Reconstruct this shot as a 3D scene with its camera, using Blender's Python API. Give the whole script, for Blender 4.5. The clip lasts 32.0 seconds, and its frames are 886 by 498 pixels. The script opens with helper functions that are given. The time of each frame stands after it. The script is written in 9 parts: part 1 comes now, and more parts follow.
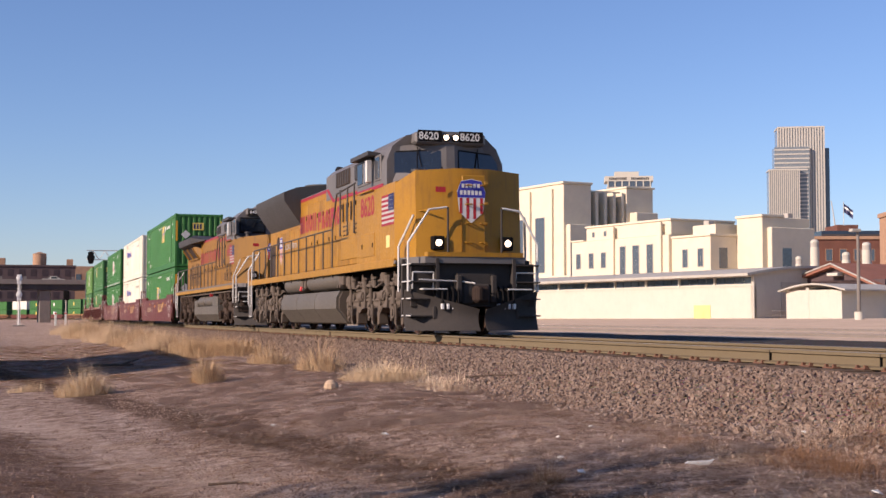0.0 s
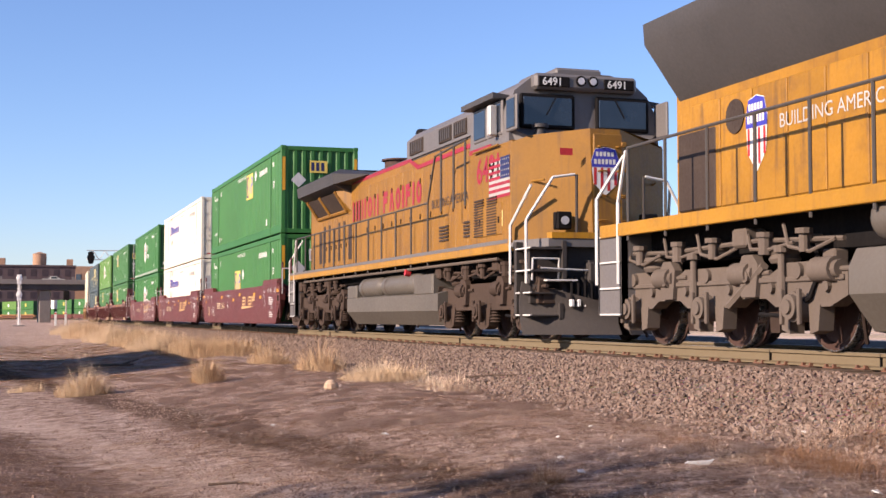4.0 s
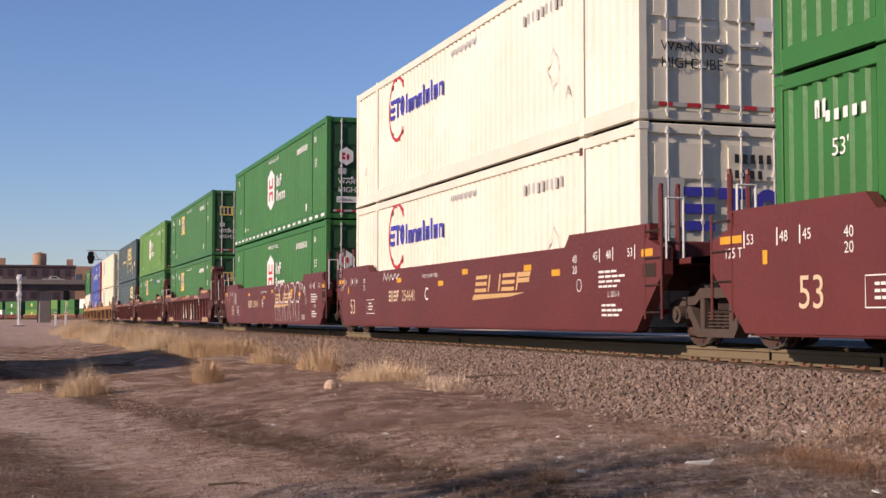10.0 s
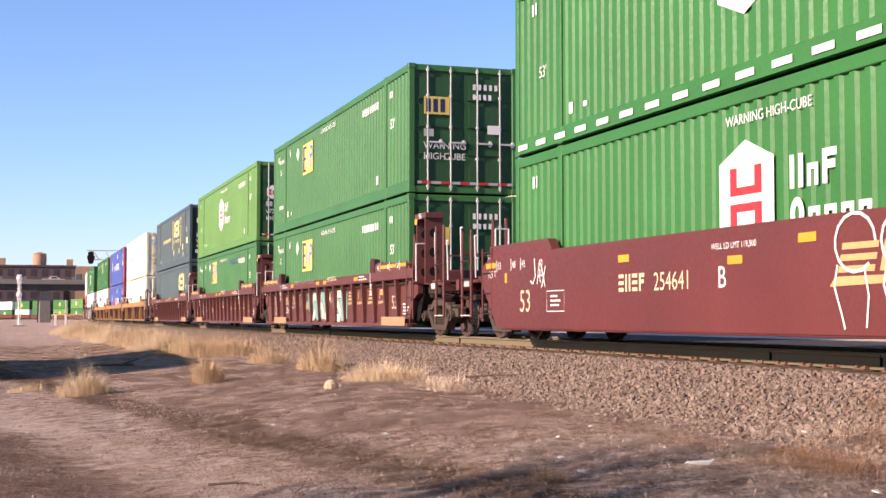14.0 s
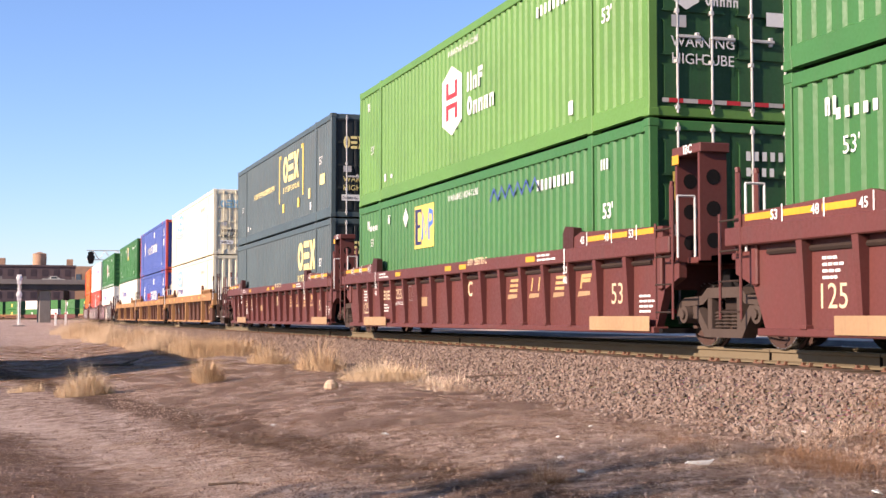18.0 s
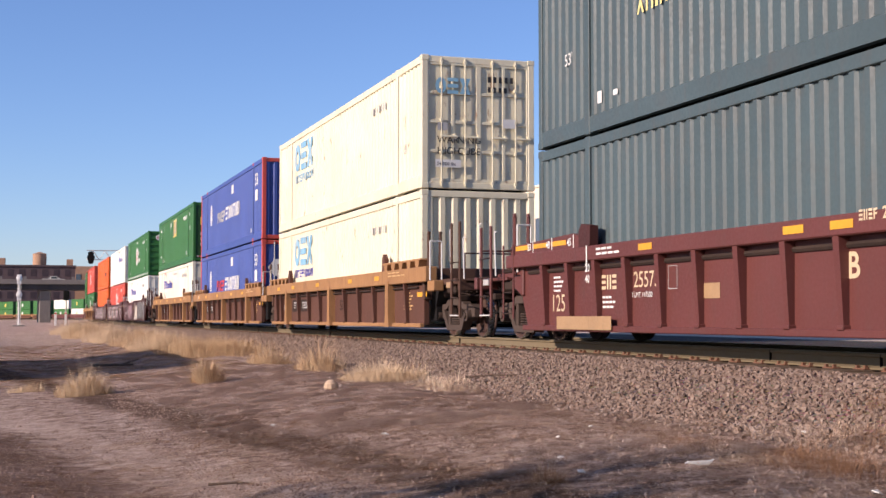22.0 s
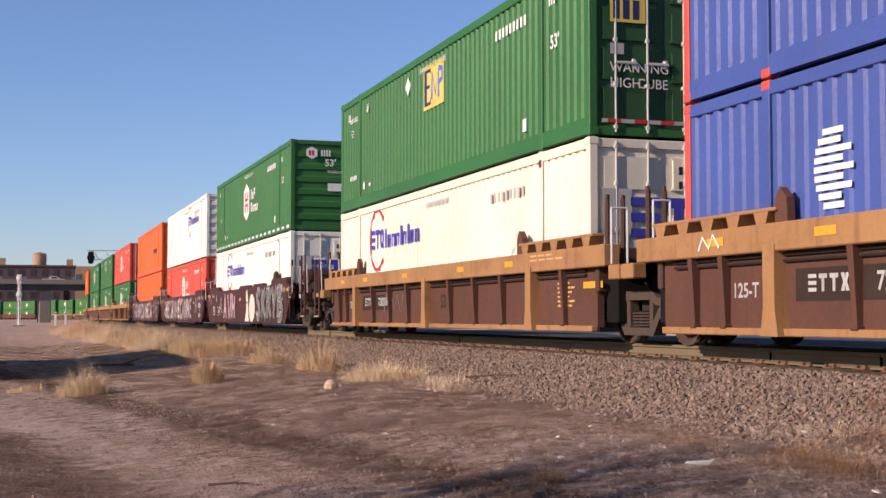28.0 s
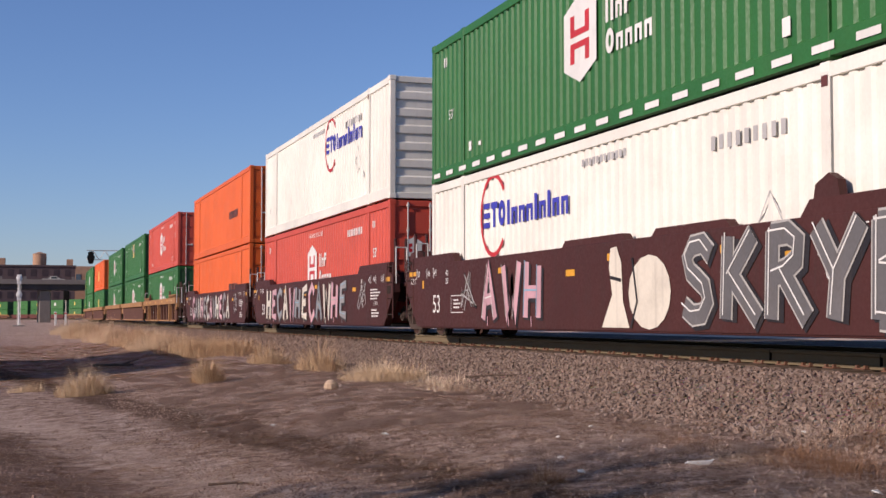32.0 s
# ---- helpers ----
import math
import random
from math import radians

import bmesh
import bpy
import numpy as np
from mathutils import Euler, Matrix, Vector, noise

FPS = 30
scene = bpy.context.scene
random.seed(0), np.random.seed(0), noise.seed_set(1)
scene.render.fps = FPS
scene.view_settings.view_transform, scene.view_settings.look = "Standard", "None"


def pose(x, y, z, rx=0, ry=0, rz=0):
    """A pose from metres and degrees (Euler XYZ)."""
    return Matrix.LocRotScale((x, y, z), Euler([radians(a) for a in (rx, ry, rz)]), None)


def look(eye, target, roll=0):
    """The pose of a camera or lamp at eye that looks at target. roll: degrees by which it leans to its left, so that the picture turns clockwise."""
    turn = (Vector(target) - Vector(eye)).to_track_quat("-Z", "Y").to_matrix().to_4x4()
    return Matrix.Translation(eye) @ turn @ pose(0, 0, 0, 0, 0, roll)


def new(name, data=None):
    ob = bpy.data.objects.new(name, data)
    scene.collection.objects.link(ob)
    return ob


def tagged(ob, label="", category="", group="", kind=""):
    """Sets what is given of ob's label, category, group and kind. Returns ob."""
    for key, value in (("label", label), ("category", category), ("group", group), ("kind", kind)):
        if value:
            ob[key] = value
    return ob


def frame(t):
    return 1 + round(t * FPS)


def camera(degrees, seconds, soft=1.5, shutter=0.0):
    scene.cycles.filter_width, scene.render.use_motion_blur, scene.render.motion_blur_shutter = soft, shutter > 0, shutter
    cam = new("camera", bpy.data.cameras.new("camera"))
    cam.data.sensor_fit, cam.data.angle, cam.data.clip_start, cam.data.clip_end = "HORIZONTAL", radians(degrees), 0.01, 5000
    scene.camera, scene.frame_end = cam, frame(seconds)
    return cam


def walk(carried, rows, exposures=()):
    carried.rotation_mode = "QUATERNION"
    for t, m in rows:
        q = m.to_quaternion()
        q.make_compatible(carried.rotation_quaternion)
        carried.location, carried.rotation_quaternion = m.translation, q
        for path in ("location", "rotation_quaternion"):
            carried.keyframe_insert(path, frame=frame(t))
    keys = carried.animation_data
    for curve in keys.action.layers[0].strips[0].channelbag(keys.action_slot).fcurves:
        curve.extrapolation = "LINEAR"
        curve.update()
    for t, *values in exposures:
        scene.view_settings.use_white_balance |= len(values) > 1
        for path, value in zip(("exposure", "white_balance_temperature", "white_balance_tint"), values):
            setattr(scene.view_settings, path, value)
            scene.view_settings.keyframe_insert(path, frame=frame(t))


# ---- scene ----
# Units: metres. x runs along the track in the train's direction, y across it, z = 0 at the top of the rail.
cam = camera(36.8246, 32.0)
EYE = Vector((0.0, -9.5606, 0.3816))
YAW, PITCH = radians(17.832), radians(2.948)
VIEW = Vector((-math.cos(YAW) * math.cos(PITCH), math.sin(YAW) * math.cos(PITCH), math.sin(PITCH)))
STAND = look(EYE, EYE + VIEW)
# the clip's camera opens and closes its iris as bright and dark cars pass
LIGHTING = [(0.0, 0.35), (1.0, 0.6), (2.0, 0.85), (3.0, 0.78), (6.0, 0.88), (8.0, 0.62), (9.0, 0.36), (10.0, 0.2), (11.0, 0.0), (12.0, 0.45), (13.0, 0.97), (19.0, 1.0), (20.0, 0.9), (21.0, 0.7), (22.0, 0.5), (23.0, 0.28), (24.0, 0.05), (25.0, 0.3), (28.0, 0.36), (29.0, 0.08), (30.0, 0.06), (31.0, 0.3), (32.0, 0.0)]
# and cools its white balance a little as white containers fill the view
COOLER = {22.0: 6300, 23.0: 6300, 30.0: 6220, 31.0: 6150, 32.0: 6200}
walk(cam, [(0.0, STAND), (32.0, STAND)], exposures=[(t, ev, COOLER.get(t, 6600), 27) for t, ev in LIGHTING])

# ---- light ----
SUN_UP = radians(24)
SUN_TO = Vector((0.22 * math.cos(SUN_UP), -0.9755 * math.cos(SUN_UP), math.sin(SUN_UP)))
world = bpy.data.worlds.new("world")
scene.world = world
world.use_nodes = True
wn = world.node_tree.nodes
sky = wn.new("ShaderNodeTexSky")
sky.sky_type, sky.sun_disc = "NISHITA", False
sky.sun_elevation, sky.sun_rotation = SUN_UP, math.atan2(SUN_TO.x, SUN_TO.y)
sky.air_density, sky.dust_density, sky.ozone_density = 1.0, 0.2, 6.0
wn["Background"].inputs["Strength"].default_value = 0.105
world.node_tree.links.new(sky.outputs["Color"], wn["Background"].inputs["Color"])
sun_data = bpy.data.lights.new("sun", "SUN")
sun_data.energy, sun_data.angle, sun_data.color = 4.9, radians(0.55), (1.0, 0.875, 0.68)
sun = new("sun", sun_data)
sun.matrix_world = look(SUN_TO * 200, (0, 0, 0))

# ---- materials ----
def nodes_of(name):
    m = bpy.data.materials.new(name)
    m.use_nodes = True
    t = m.node_tree
    return m, t, t.nodes["Principled BSDF"], t.links.link if False else t.links.new


def noise_node(t, link, scale, detail=5.0, rough=0.6, stretch=None, coord="Object"):
    tc = t.nodes.new("ShaderNodeTexCoord")
    n = t.nodes.new("ShaderNodeTexNoise")
    n.inputs["Scale"].default_value, n.inputs["Detail"].default_value, n.inputs["Roughness"].default_value = scale, detail, rough
    mp = t.nodes.new("ShaderNodeMapping")
    if stretch:
        mp.inputs["Scale"].default_value = stretch
    info = t.nodes.new("ShaderNodeObjectInfo")
    vm = t.nodes.new("ShaderNodeVectorMath")
    vm.operation = "SCALE"
    vm.inputs[0].default_value = (37.0, 19.0, 11.0)
    link(info.outputs["Random"], vm.inputs["Scale"])
    link(vm.outputs[0], mp.inputs["Location"])
    link(tc.outputs[coord], mp.inputs["Vector"])
    link(mp.outputs[0], n.inputs["Vector"])
    return n.outputs["Fac"]


def ramp(t, link, fac, lo, hi, a=0.0, b=1.0):
    r = t.nodes.new("ShaderNodeMapRange")
    r.inputs["From Min"].default_value, r.inputs["From Max"].default_value = lo, hi
    r.inputs["To Min"].default_value, r.inputs["To Max"].default_value = a, b
    link(fac, r.inputs["Value"])
    return r.outputs["Result"]


def mix(t, link, fac, a, b, kind="MIX"):
    n = t.nodes.new("ShaderNodeMix")
    n.data_type, n.blend_type = "RGBA", kind
    for sock, v in ((n.inputs[0], fac), (n.inputs[6], a), (n.inputs[7], b)):
        if isinstance(v, (int, float)):
            sock.default_value = v
        elif isinstance(v, tuple):
            sock.default_value = (*v, 1.0)[:4]
        else:
            link(v, sock)
    return n.outputs[2]


def bump(t, link, p, height, strength, dist):
    b = t.nodes.new("ShaderNodeBump")
    b.inputs["Strength"].default_value, b.inputs["Distance"].default_value = strength, dist
    link(height, b.inputs["Height"])
    link(b.outputs[0], p.inputs["Normal"])


def paint(name, rgb, rough=0.5, metal=0.0, vary=0.12, dirt=(0.10, 0.075, 0.055), dirty=0.25, streak=0.3, rust=0.0, relief=0.002, spec=0.35):
    """Painted or bare surface: cloudy tone, fine grain, patchy dirt, streaks that run down, rust spots."""
    m, t, p, link = nodes_of(name)
    big = noise_node(t, link, 0.55)
    fine = noise_node(t, link, 22.0, 4.0)
    c = mix(t, link, ramp(t, link, big, 0.3, 0.7), tuple(v * (1 - vary) for v in rgb), tuple(min(1, v * (1 + vary)) for v in rgb))
    c = mix(t, link, ramp(t, link, fine, 0.3, 0.75, 0.0, 0.22), c, tuple(v * 0.72 for v in rgb))
    c = mix(t, link, ramp(t, link, noise_node(t, link, 1.7, 7.0, 0.7), 0.5, 0.8, 0.0, dirty), c, dirt)
    if streak:
        c = mix(t, link, ramp(t, link, noise_node(t, link, 3.0, 5.0, 0.6, (2.6, 2.6, 0.22)), 0.54, 0.78, 0.0, streak), c, dirt)
    if rust:
        c = mix(t, link, ramp(t, link, noise_node(t, link, 5.0, 6.0, 0.75, (1, 1, 0.3)), 0.60 if rust > 0.8 else 0.66, 0.70 if rust > 0.8 else 0.73, 0.0, rust), c, (0.20, 0.075, 0.03))
    link(c, p.inputs["Base Color"])
    link(ramp(t, link, fine, 0.3, 0.7, max(0.05, rough - 0.1), min(1, rough + 0.12)), p.inputs["Roughness"])
    p.inputs["Metallic"].default_value = metal
    p.inputs["Specular IOR Level"].default_value = spec
    bump(t, link, p, fine, 0.35, relief)
    return m


def glow(name, rgb, strength):
    m, t, p, link = nodes_of(name)
    p.inputs["Base Color"].default_value = (*rgb, 1)
    p.inputs["Emission Color"].default_value = (*rgb, 1)
    p.inputs["Emission Strength"].default_value = strength
    return m


def glass(name, rgb, rough=0.06):
    m, t, p, link = nodes_of(name)
    n = noise_node(t, link, 3.0)
    link(mix(t, link, ramp(t, link, n, 0.35, 0.7), rgb, tuple(v * 1.6 for v in rgb)), p.inputs["Base Color"])
    p.inputs["Roughness"].default_value = rough
    p.inputs["Specular IOR Level"].default_value = 0.8
    return m


# Freight colours
GREEN = paint("green container paint", (0.026, 0.140, 0.028), dirty=0.12, streak=0.10)
GREEN_DARK = paint("dark green container paint", (0.020, 0.122, 0.025), dirty=0.12, streak=0.10)
GREEN_LIGHT = paint("light green container paint", (0.092, 0.215, 0.043), dirty=0.10, streak=0.10)
GREEN_MID = paint("faded green container paint", (0.036, 0.140, 0.036), dirty=0.15, streak=0.15)
WHITE = paint("white container paint", (0.70, 0.68, 0.59), dirty=0.12, streak=0.10, rust=0.25)
IVORY = paint("ivory container paint", (0.66, 0.62, 0.50), dirty=0.12, streak=0.15, rust=0.4, dirt=(0.34, 0.27, 0.18))
CREAM = paint("weathered cream container paint", (0.66, 0.61, 0.435), dirty=0.18, streak=0.2, rust=0.9, dirt=(0.34, 0.25, 0.15))
GREY_BLUE = paint("slate blue container paint", (0.056, 0.084, 0.088), dirty=0.3, streak=0.3)
BLUE = paint("blue container paint", (0.046, 0.080, 0.275), dirty=0.15, streak=0.2)
RED = paint("red container paint", (0.50, 0.068, 0.038), dirty=0.12, streak=0.15)
RED_EDGE = paint("faded red corner paint", (0.50, 0.07, 0.05), dirty=0.2)
ORANGE = paint("orange container paint", (0.62, 0.105, 0.012), dirty=0.12, streak=0.2)
WELL_RED = paint("oxide red car paint", (0.116, 0.026, 0.022), rough=0.45, dirty=0.25, streak=0.25, dirt=(0.06, 0.035, 0.028))
WELL_RIB = paint("faded oxide red car paint", (0.112, 0.033, 0.027), rough=0.55, dirty=0.35, streak=0.4, dirt=(0.07, 0.045, 0.035))
WELL_DARK = paint("grimy dark red car paint", (0.062, 0.021, 0.018), rough=0.6, spec=0.2, dirty=0.4, streak=0.4, dirt=(0.04, 0.028, 0.024))
WELL_TAN = paint("weathered tan car paint", (0.315, 0.166, 0.070), rough=0.7, spec=0.2, dirty=0.65, streak=0.6, dirt=(0.12, 0.058, 0.036), rust=0.6)
WELL_BROWN = paint("rust brown panel", (0.100, 0.046, 0.032), rough=0.75, spec=0.15, dirty=0.6, streak=0.6, dirt=(0.06, 0.035, 0.024), rust=0.5)
# platform brown: darker than the tan sides, with patchy dirt
PLATFORM = paint("dark brown platform", (0.080, 0.043, 0.030), rough=0.75, dirty=0.5, streak=0.3, dirt=(0.05, 0.034, 0.027), spec=0.15)
GRIME = paint("grimy cast steel", (0.038, 0.026, 0.021), rough=0.85, dirty=0.5, streak=0.2, dirt=(0.070, 0.044, 0.032), spec=0.1)
# door paints: darker than the container sides, with patchy dirt
DOOR_GREEN = paint("dark green door paint", (0.017, 0.072, 0.023), rough=0.6, dirty=0.4, streak=0.4, dirt=(0.03, 0.03, 0.022))
DOOR_SLATE = paint("dark slate door paint", (0.014, 0.020, 0.021), rough=0.6, dirty=0.45, streak=0.4, dirt=(0.04, 0.034, 0.028))
TRUCK = paint("dusty cast truck frame", (0.072, 0.052, 0.042), rough=0.85, dirty=0.5, streak=0.2, dirt=(0.045, 0.030, 0.024), spec=0.1)
BLACK = paint("black underframe", (0.010, 0.009, 0.009), rough=0.8, dirty=0.35, dirt=(0.03, 0.024, 0.02), spec=0.1)
WHEEL = paint("rusty wheel steel", (0.062, 0.032, 0.024), rough=0.75, metal=0.1, dirty=0.5, streak=0)
TREAD = paint("polished tread steel", (0.45, 0.43, 0.40), rough=0.25, metal=0.9, vary=0.05, dirty=0.1, streak=0)
GALV = paint("galvanised bar", (0.50, 0.49, 0.46), rough=0.5, metal=0.2, dirty=0.3, streak=0.2)
SILVER = paint("bare white metal", (0.70, 0.69, 0.66), rough=0.4, dirty=0.2, streak=0.1)
# Lettering and marks
INK_WHITE = paint("white marking", (0.68, 0.67, 0.62), dirty=0.15, streak=0.1, relief=0.0)
INK_GREY = paint("grey stencil marking", (0.40, 0.39, 0.37), dirty=0.2, relief=0.0)
INK_FADED = paint("faded white decal", (0.40, 0.385, 0.35), dirty=0.25, relief=0.0)
INK_BLACK = paint("black marking", (0.02, 0.02, 0.022), dirty=0.1, relief=0.0)
INK_NAVY = paint("navy marking", (0.018, 0.022, 0.085), dirty=0.05, relief=0.0)
INK_BLUE = paint("blue marking", (0.045, 0.045, 0.34), dirty=0.05, relief=0.0)
INK_AZURE = paint("azure marking", (0.055, 0.15, 0.46), dirty=0.1, relief=0.0)
INK_CYAN = paint("light blue marking", (0.20, 0.39, 0.50), dirty=0.1, rust=0.1, relief=0.0)
INK_WORN = paint("peeling light blue marking", (0.17, 0.38, 0.52), vary=0.3, dirty=0.85, streak=0.8, dirt=(0.60, 0.56, 0.42), relief=0.0)
INK_RED = paint("red marking", (0.48, 0.028, 0.032), dirty=0.08, relief=0.0)
INK_CRIMSON = paint("faded crimson marking", (0.29, 0.014, 0.030), dirty=0.2, streak=0.25, relief=0.0)
INK_YELLOW = paint("yellow marking", (0.66, 0.49, 0.10), dirty=0.12, relief=0.0)
INK_PALE = paint("pale yellow marking", (0.75, 0.62, 0.24), dirty=0.12, relief=0.0)
INK_GOLD = paint("gold marking", (0.52, 0.32, 0.13), dirty=0.2, streak=0.3, relief=0.0)
INK_SAND = paint("sand coloured marking", (0.60, 0.46, 0.29), dirty=0.2, streak=0.25, relief=0.0)
INK_TAN = paint("tan reflective patch", (0.36, 0.225, 0.115), dirty=0.3, streak=0.3, relief=0.0)
INK_AMBER = paint("amber reflective patch", (0.62, 0.30, 0.02), dirty=0.2, relief=0.0)
SPRAY_PINK = paint("pink spray paint", (0.58, 0.33, 0.36), vary=0.25, relief=0.0)
SPRAY_GREY = paint("silver spray paint", (0.115, 0.11, 0.108), vary=0.3, relief=0.0)
SPRAY_FADE = paint("pale silver spray paint", (0.26, 0.25, 0.24), vary=0.3, relief=0.0)
SPRAY_CREAM = paint("cream spray paint", (0.62, 0.57, 0.46), vary=0.1, relief=0.0)
SPRAY_BLACK = paint("black spray paint", (0.020, 0.017, 0.018), vary=0.2, relief=0.0)
SPRAY_TEAL = paint("teal spray paint", (0.17, 0.36, 0.31), vary=0.2, relief=0.0)
# Locomotives
UPY = paint("golden yellow locomotive paint", (0.352, 0.170, 0.012), rough=0.42, vary=0.14, dirty=0.45, streak=0.62, dirt=(0.135, 0.070, 0.028))
UPY_OLD = paint("soiled yellow locomotive paint", (0.245, 0.115, 0.013), rough=0.55, vary=0.18, dirty=0.6, streak=0.75, dirt=(0.115, 0.062, 0.032))
UPY_HOOD = paint("sooty yellow hood paint", (0.335, 0.158, 0.012), rough=0.5, vary=0.2, dirty=0.7, streak=0.95, dirt=(0.095, 0.050, 0.022))
RAIL_DARK = paint("dark grey handrail", (0.060, 0.054, 0.048), rough=0.6, dirty=0.3)
UPG = paint("harbour grey locomotive paint", (0.135, 0.125, 0.118), rough=0.5, dirty=0.2, streak=0.2)
UPG_DARK = paint("sooty grey roof", (0.055, 0.052, 0.050), rough=0.6, dirty=0.4, dirt=(0.03, 0.03, 0.03))
UNDER_OLD = paint("brown soiled running gear", (0.066, 0.046, 0.035), rough=0.85, spec=0.1, dirty=0.6, streak=0.2, dirt=(0.035, 0.025, 0.02))
UNDER = paint("dusty grey running gear", (0.125, 0.100, 0.080), rough=0.8, spec=0.12, dirty=0.6, streak=0.2, dirt=(0.09, 0.068, 0.05))
TANK = paint("dusty grey fuel tank", (0.108, 0.095, 0.077), rough=0.55, dirty=0.3, streak=0.35)
PILOT = paint("dark grey pilot", (0.050, 0.044, 0.040), rough=0.7, spec=0.15, dirty=0.45, dirt=(0.075, 0.060, 0.048))
GRILLE = paint("dark grille", (0.040, 0.026, 0.018), rough=0.7, dirty=0.4)
RAIL_WHITE = paint("white handrail", (0.60, 0.59, 0.55), rough=0.4, dirty=0.15)
WINDOW = glass("dark cab glass", (0.012, 0.016, 0.022))
LAMP = glow("lit headlight lens", (1.0, 0.82, 0.55), 4.0)
LAMP_OFF = glass("headlight lens", (0.35, 0.35, 0.36), 0.15)
# Track
RAIL_SIDE = paint("dusty rail web", (0.155, 0.121, 0.074), rough=0.85, spec=0.15, vary=0.08, dirty=0.25, streak=0.15, dirt=(0.18, 0.13, 0.08))
RAIL_TOP = paint("worn rail head", (0.36, 0.35, 0.34), rough=0.3, metal=0.7, dirty=0.1, streak=0)
TIE = paint("weathered timber tie", (0.105, 0.070, 0.048), rough=0.9, vary=0.25, dirty=0.4, streak=0, relief=0.01)
PLATE = paint("rusty tie plate", (0.16, 0.075, 0.045), rough=0.8, dirty=0.4, streak=0)


# ---- mesh tools ----
class Mesh:
    """Collects points and faces of one part."""

    def __init__(self):
        self.v, self.f = [], []

    def add(self, pts, faces):
        n = len(self.v)
        self.v += [tuple(p) for p in pts]
        self.f += [tuple(i + n for i in q) for q in faces]
        return self

    def box(self, x0, x1, y0, y1, z0, z1, b=0.0):
        """A box; b bevels all its edges."""
        if b <= 0:
            p = [(x, y, z) for x in (x0, x1) for y in (y0, y1) for z in (z0, z1)]
            return self.add(p, [(0, 1, 3, 2), (4, 6, 7, 5), (0, 4, 5, 1), (2, 3, 7, 6), (0, 2, 6, 4), (1, 5, 7, 3)])
        lo, hi, p, ix = (x0, y0, z0), (x1, y1, z1), [], {}
        for c in [(i, j, k) for i in (0, 1) for j in (0, 1) for k in (0, 1)]:
            for ax in range(3):
                q = [(hi if c[d] else lo)[d] if d == ax else (hi[d] - b if c[d] else lo[d] + b) for d in range(3)]
                ix[c, ax] = len(p)
                p.append(tuple(q))
        fs = []
        for ax in range(3):
            o, w = [d for d in range(3) if d != ax]
            for side in (0, 1):
                ring = []
                for a, e in ((0, 0), (1, 0), (1, 1), (0, 1)):
                    c = [0, 0, 0]
                    c[ax], c[o], c[w] = side, a, e
                    ring.append(ix[tuple(c), ax])
                flip = (side == 1) != (ax == 1)
                fs.append(tuple(ring) if flip else tuple(reversed(ring)))
            for a in (0, 1):
                for e in (0, 1):
                    c0, c1 = [0, 0, 0], [0, 0, 0]
                    c0[o], c0[w], c1[o], c1[w], c1[ax] = a, e, a, e, 1
                    q = (ix[tuple(c0), o], ix[tuple(c1), o], ix[tuple(c1), w], ix[tuple(c0), w])
                    fs.append(q if (a == e) != (ax == 1) else tuple(reversed(q)))
        for c in [(i, j, k) for i in (0, 1) for j in (0, 1) for k in (0, 1)]:
            q = (ix[c, 0], ix[c, 1], ix[c, 2])
            fs.append(q if sum(c) % 2 else tuple(reversed(q)))
        return self.add(p, fs)

    def prism(self, prof, a, b, axis="x"):
        """Extrudes an outline from a to b. Outline in (y, z) for axis x, (x, z) for y, (x, y) for z."""
        def put(u, w, d):
            return (d, u, w) if axis == "x" else (u, d, w) if axis == "y" else (u, w, d)
        n = len(prof)
        p = [put(u, w, a) for u, w in prof] + [put(u, w, b) for u, w in prof]
        return self.add(p, [tuple(range(n)), tuple(reversed(range(n, 2 * n)))] + [(i, i + n, (i + 1) % n + n, (i + 1) % n) for i in range(n)])

    def cyl(self, p0, p1, r, n=12, r1=None, cap=True):
        p0, p1 = Vector(p0), Vector(p1)
        q = (p1 - p0).to_track_quat("Z", "Y")
        ring = [(math.cos(2 * math.pi * i / n), math.sin(2 * math.pi * i / n)) for i in range(n)]
        r1 = r if r1 is None else r1
        p = [p0 + q @ Vector((c * r, s * r, 0)) for c, s in ring] + [p1 + q @ Vector((c * r1, s * r1, 0)) for c, s in ring]
        f = [(i, (i + 1) % n, (i + 1) % n + n, i + n) for i in range(n)]
        if cap:
            f += [tuple(reversed(range(n))), tuple(range(n, 2 * n))]
        return self.add(p, f)

    def tube(self, pts, r, n=6):
        for a, b in zip(pts, pts[1:]):
            self.cyl(a, b, r, n)
        return self

    def lathe(self, prof, c, axis="y", n=24):
        """Turns (radius, offset) pairs about an axis through c."""
        c, p = Vector(c), []
        for r, o in prof:
            for i in range(n):
                u, w = r * math.cos(2 * math.pi * i / n), r * math.sin(2 * math.pi * i / n)
                p.append(c + Vector((u, o, w) if axis == "y" else (o, u, w) if axis == "x" else (u, w, o)))
        f = [(k * n + i, k * n + (i + 1) % n, (k + 1) * n + (i + 1) % n, (k + 1) * n + i) for k in range(len(prof) - 1) for i in range(n)]
        return self.add(p, f)

    def quad(self, a, b, c, d):
        return self.add([a, b, c, d], [(0, 1, 2, 3)])

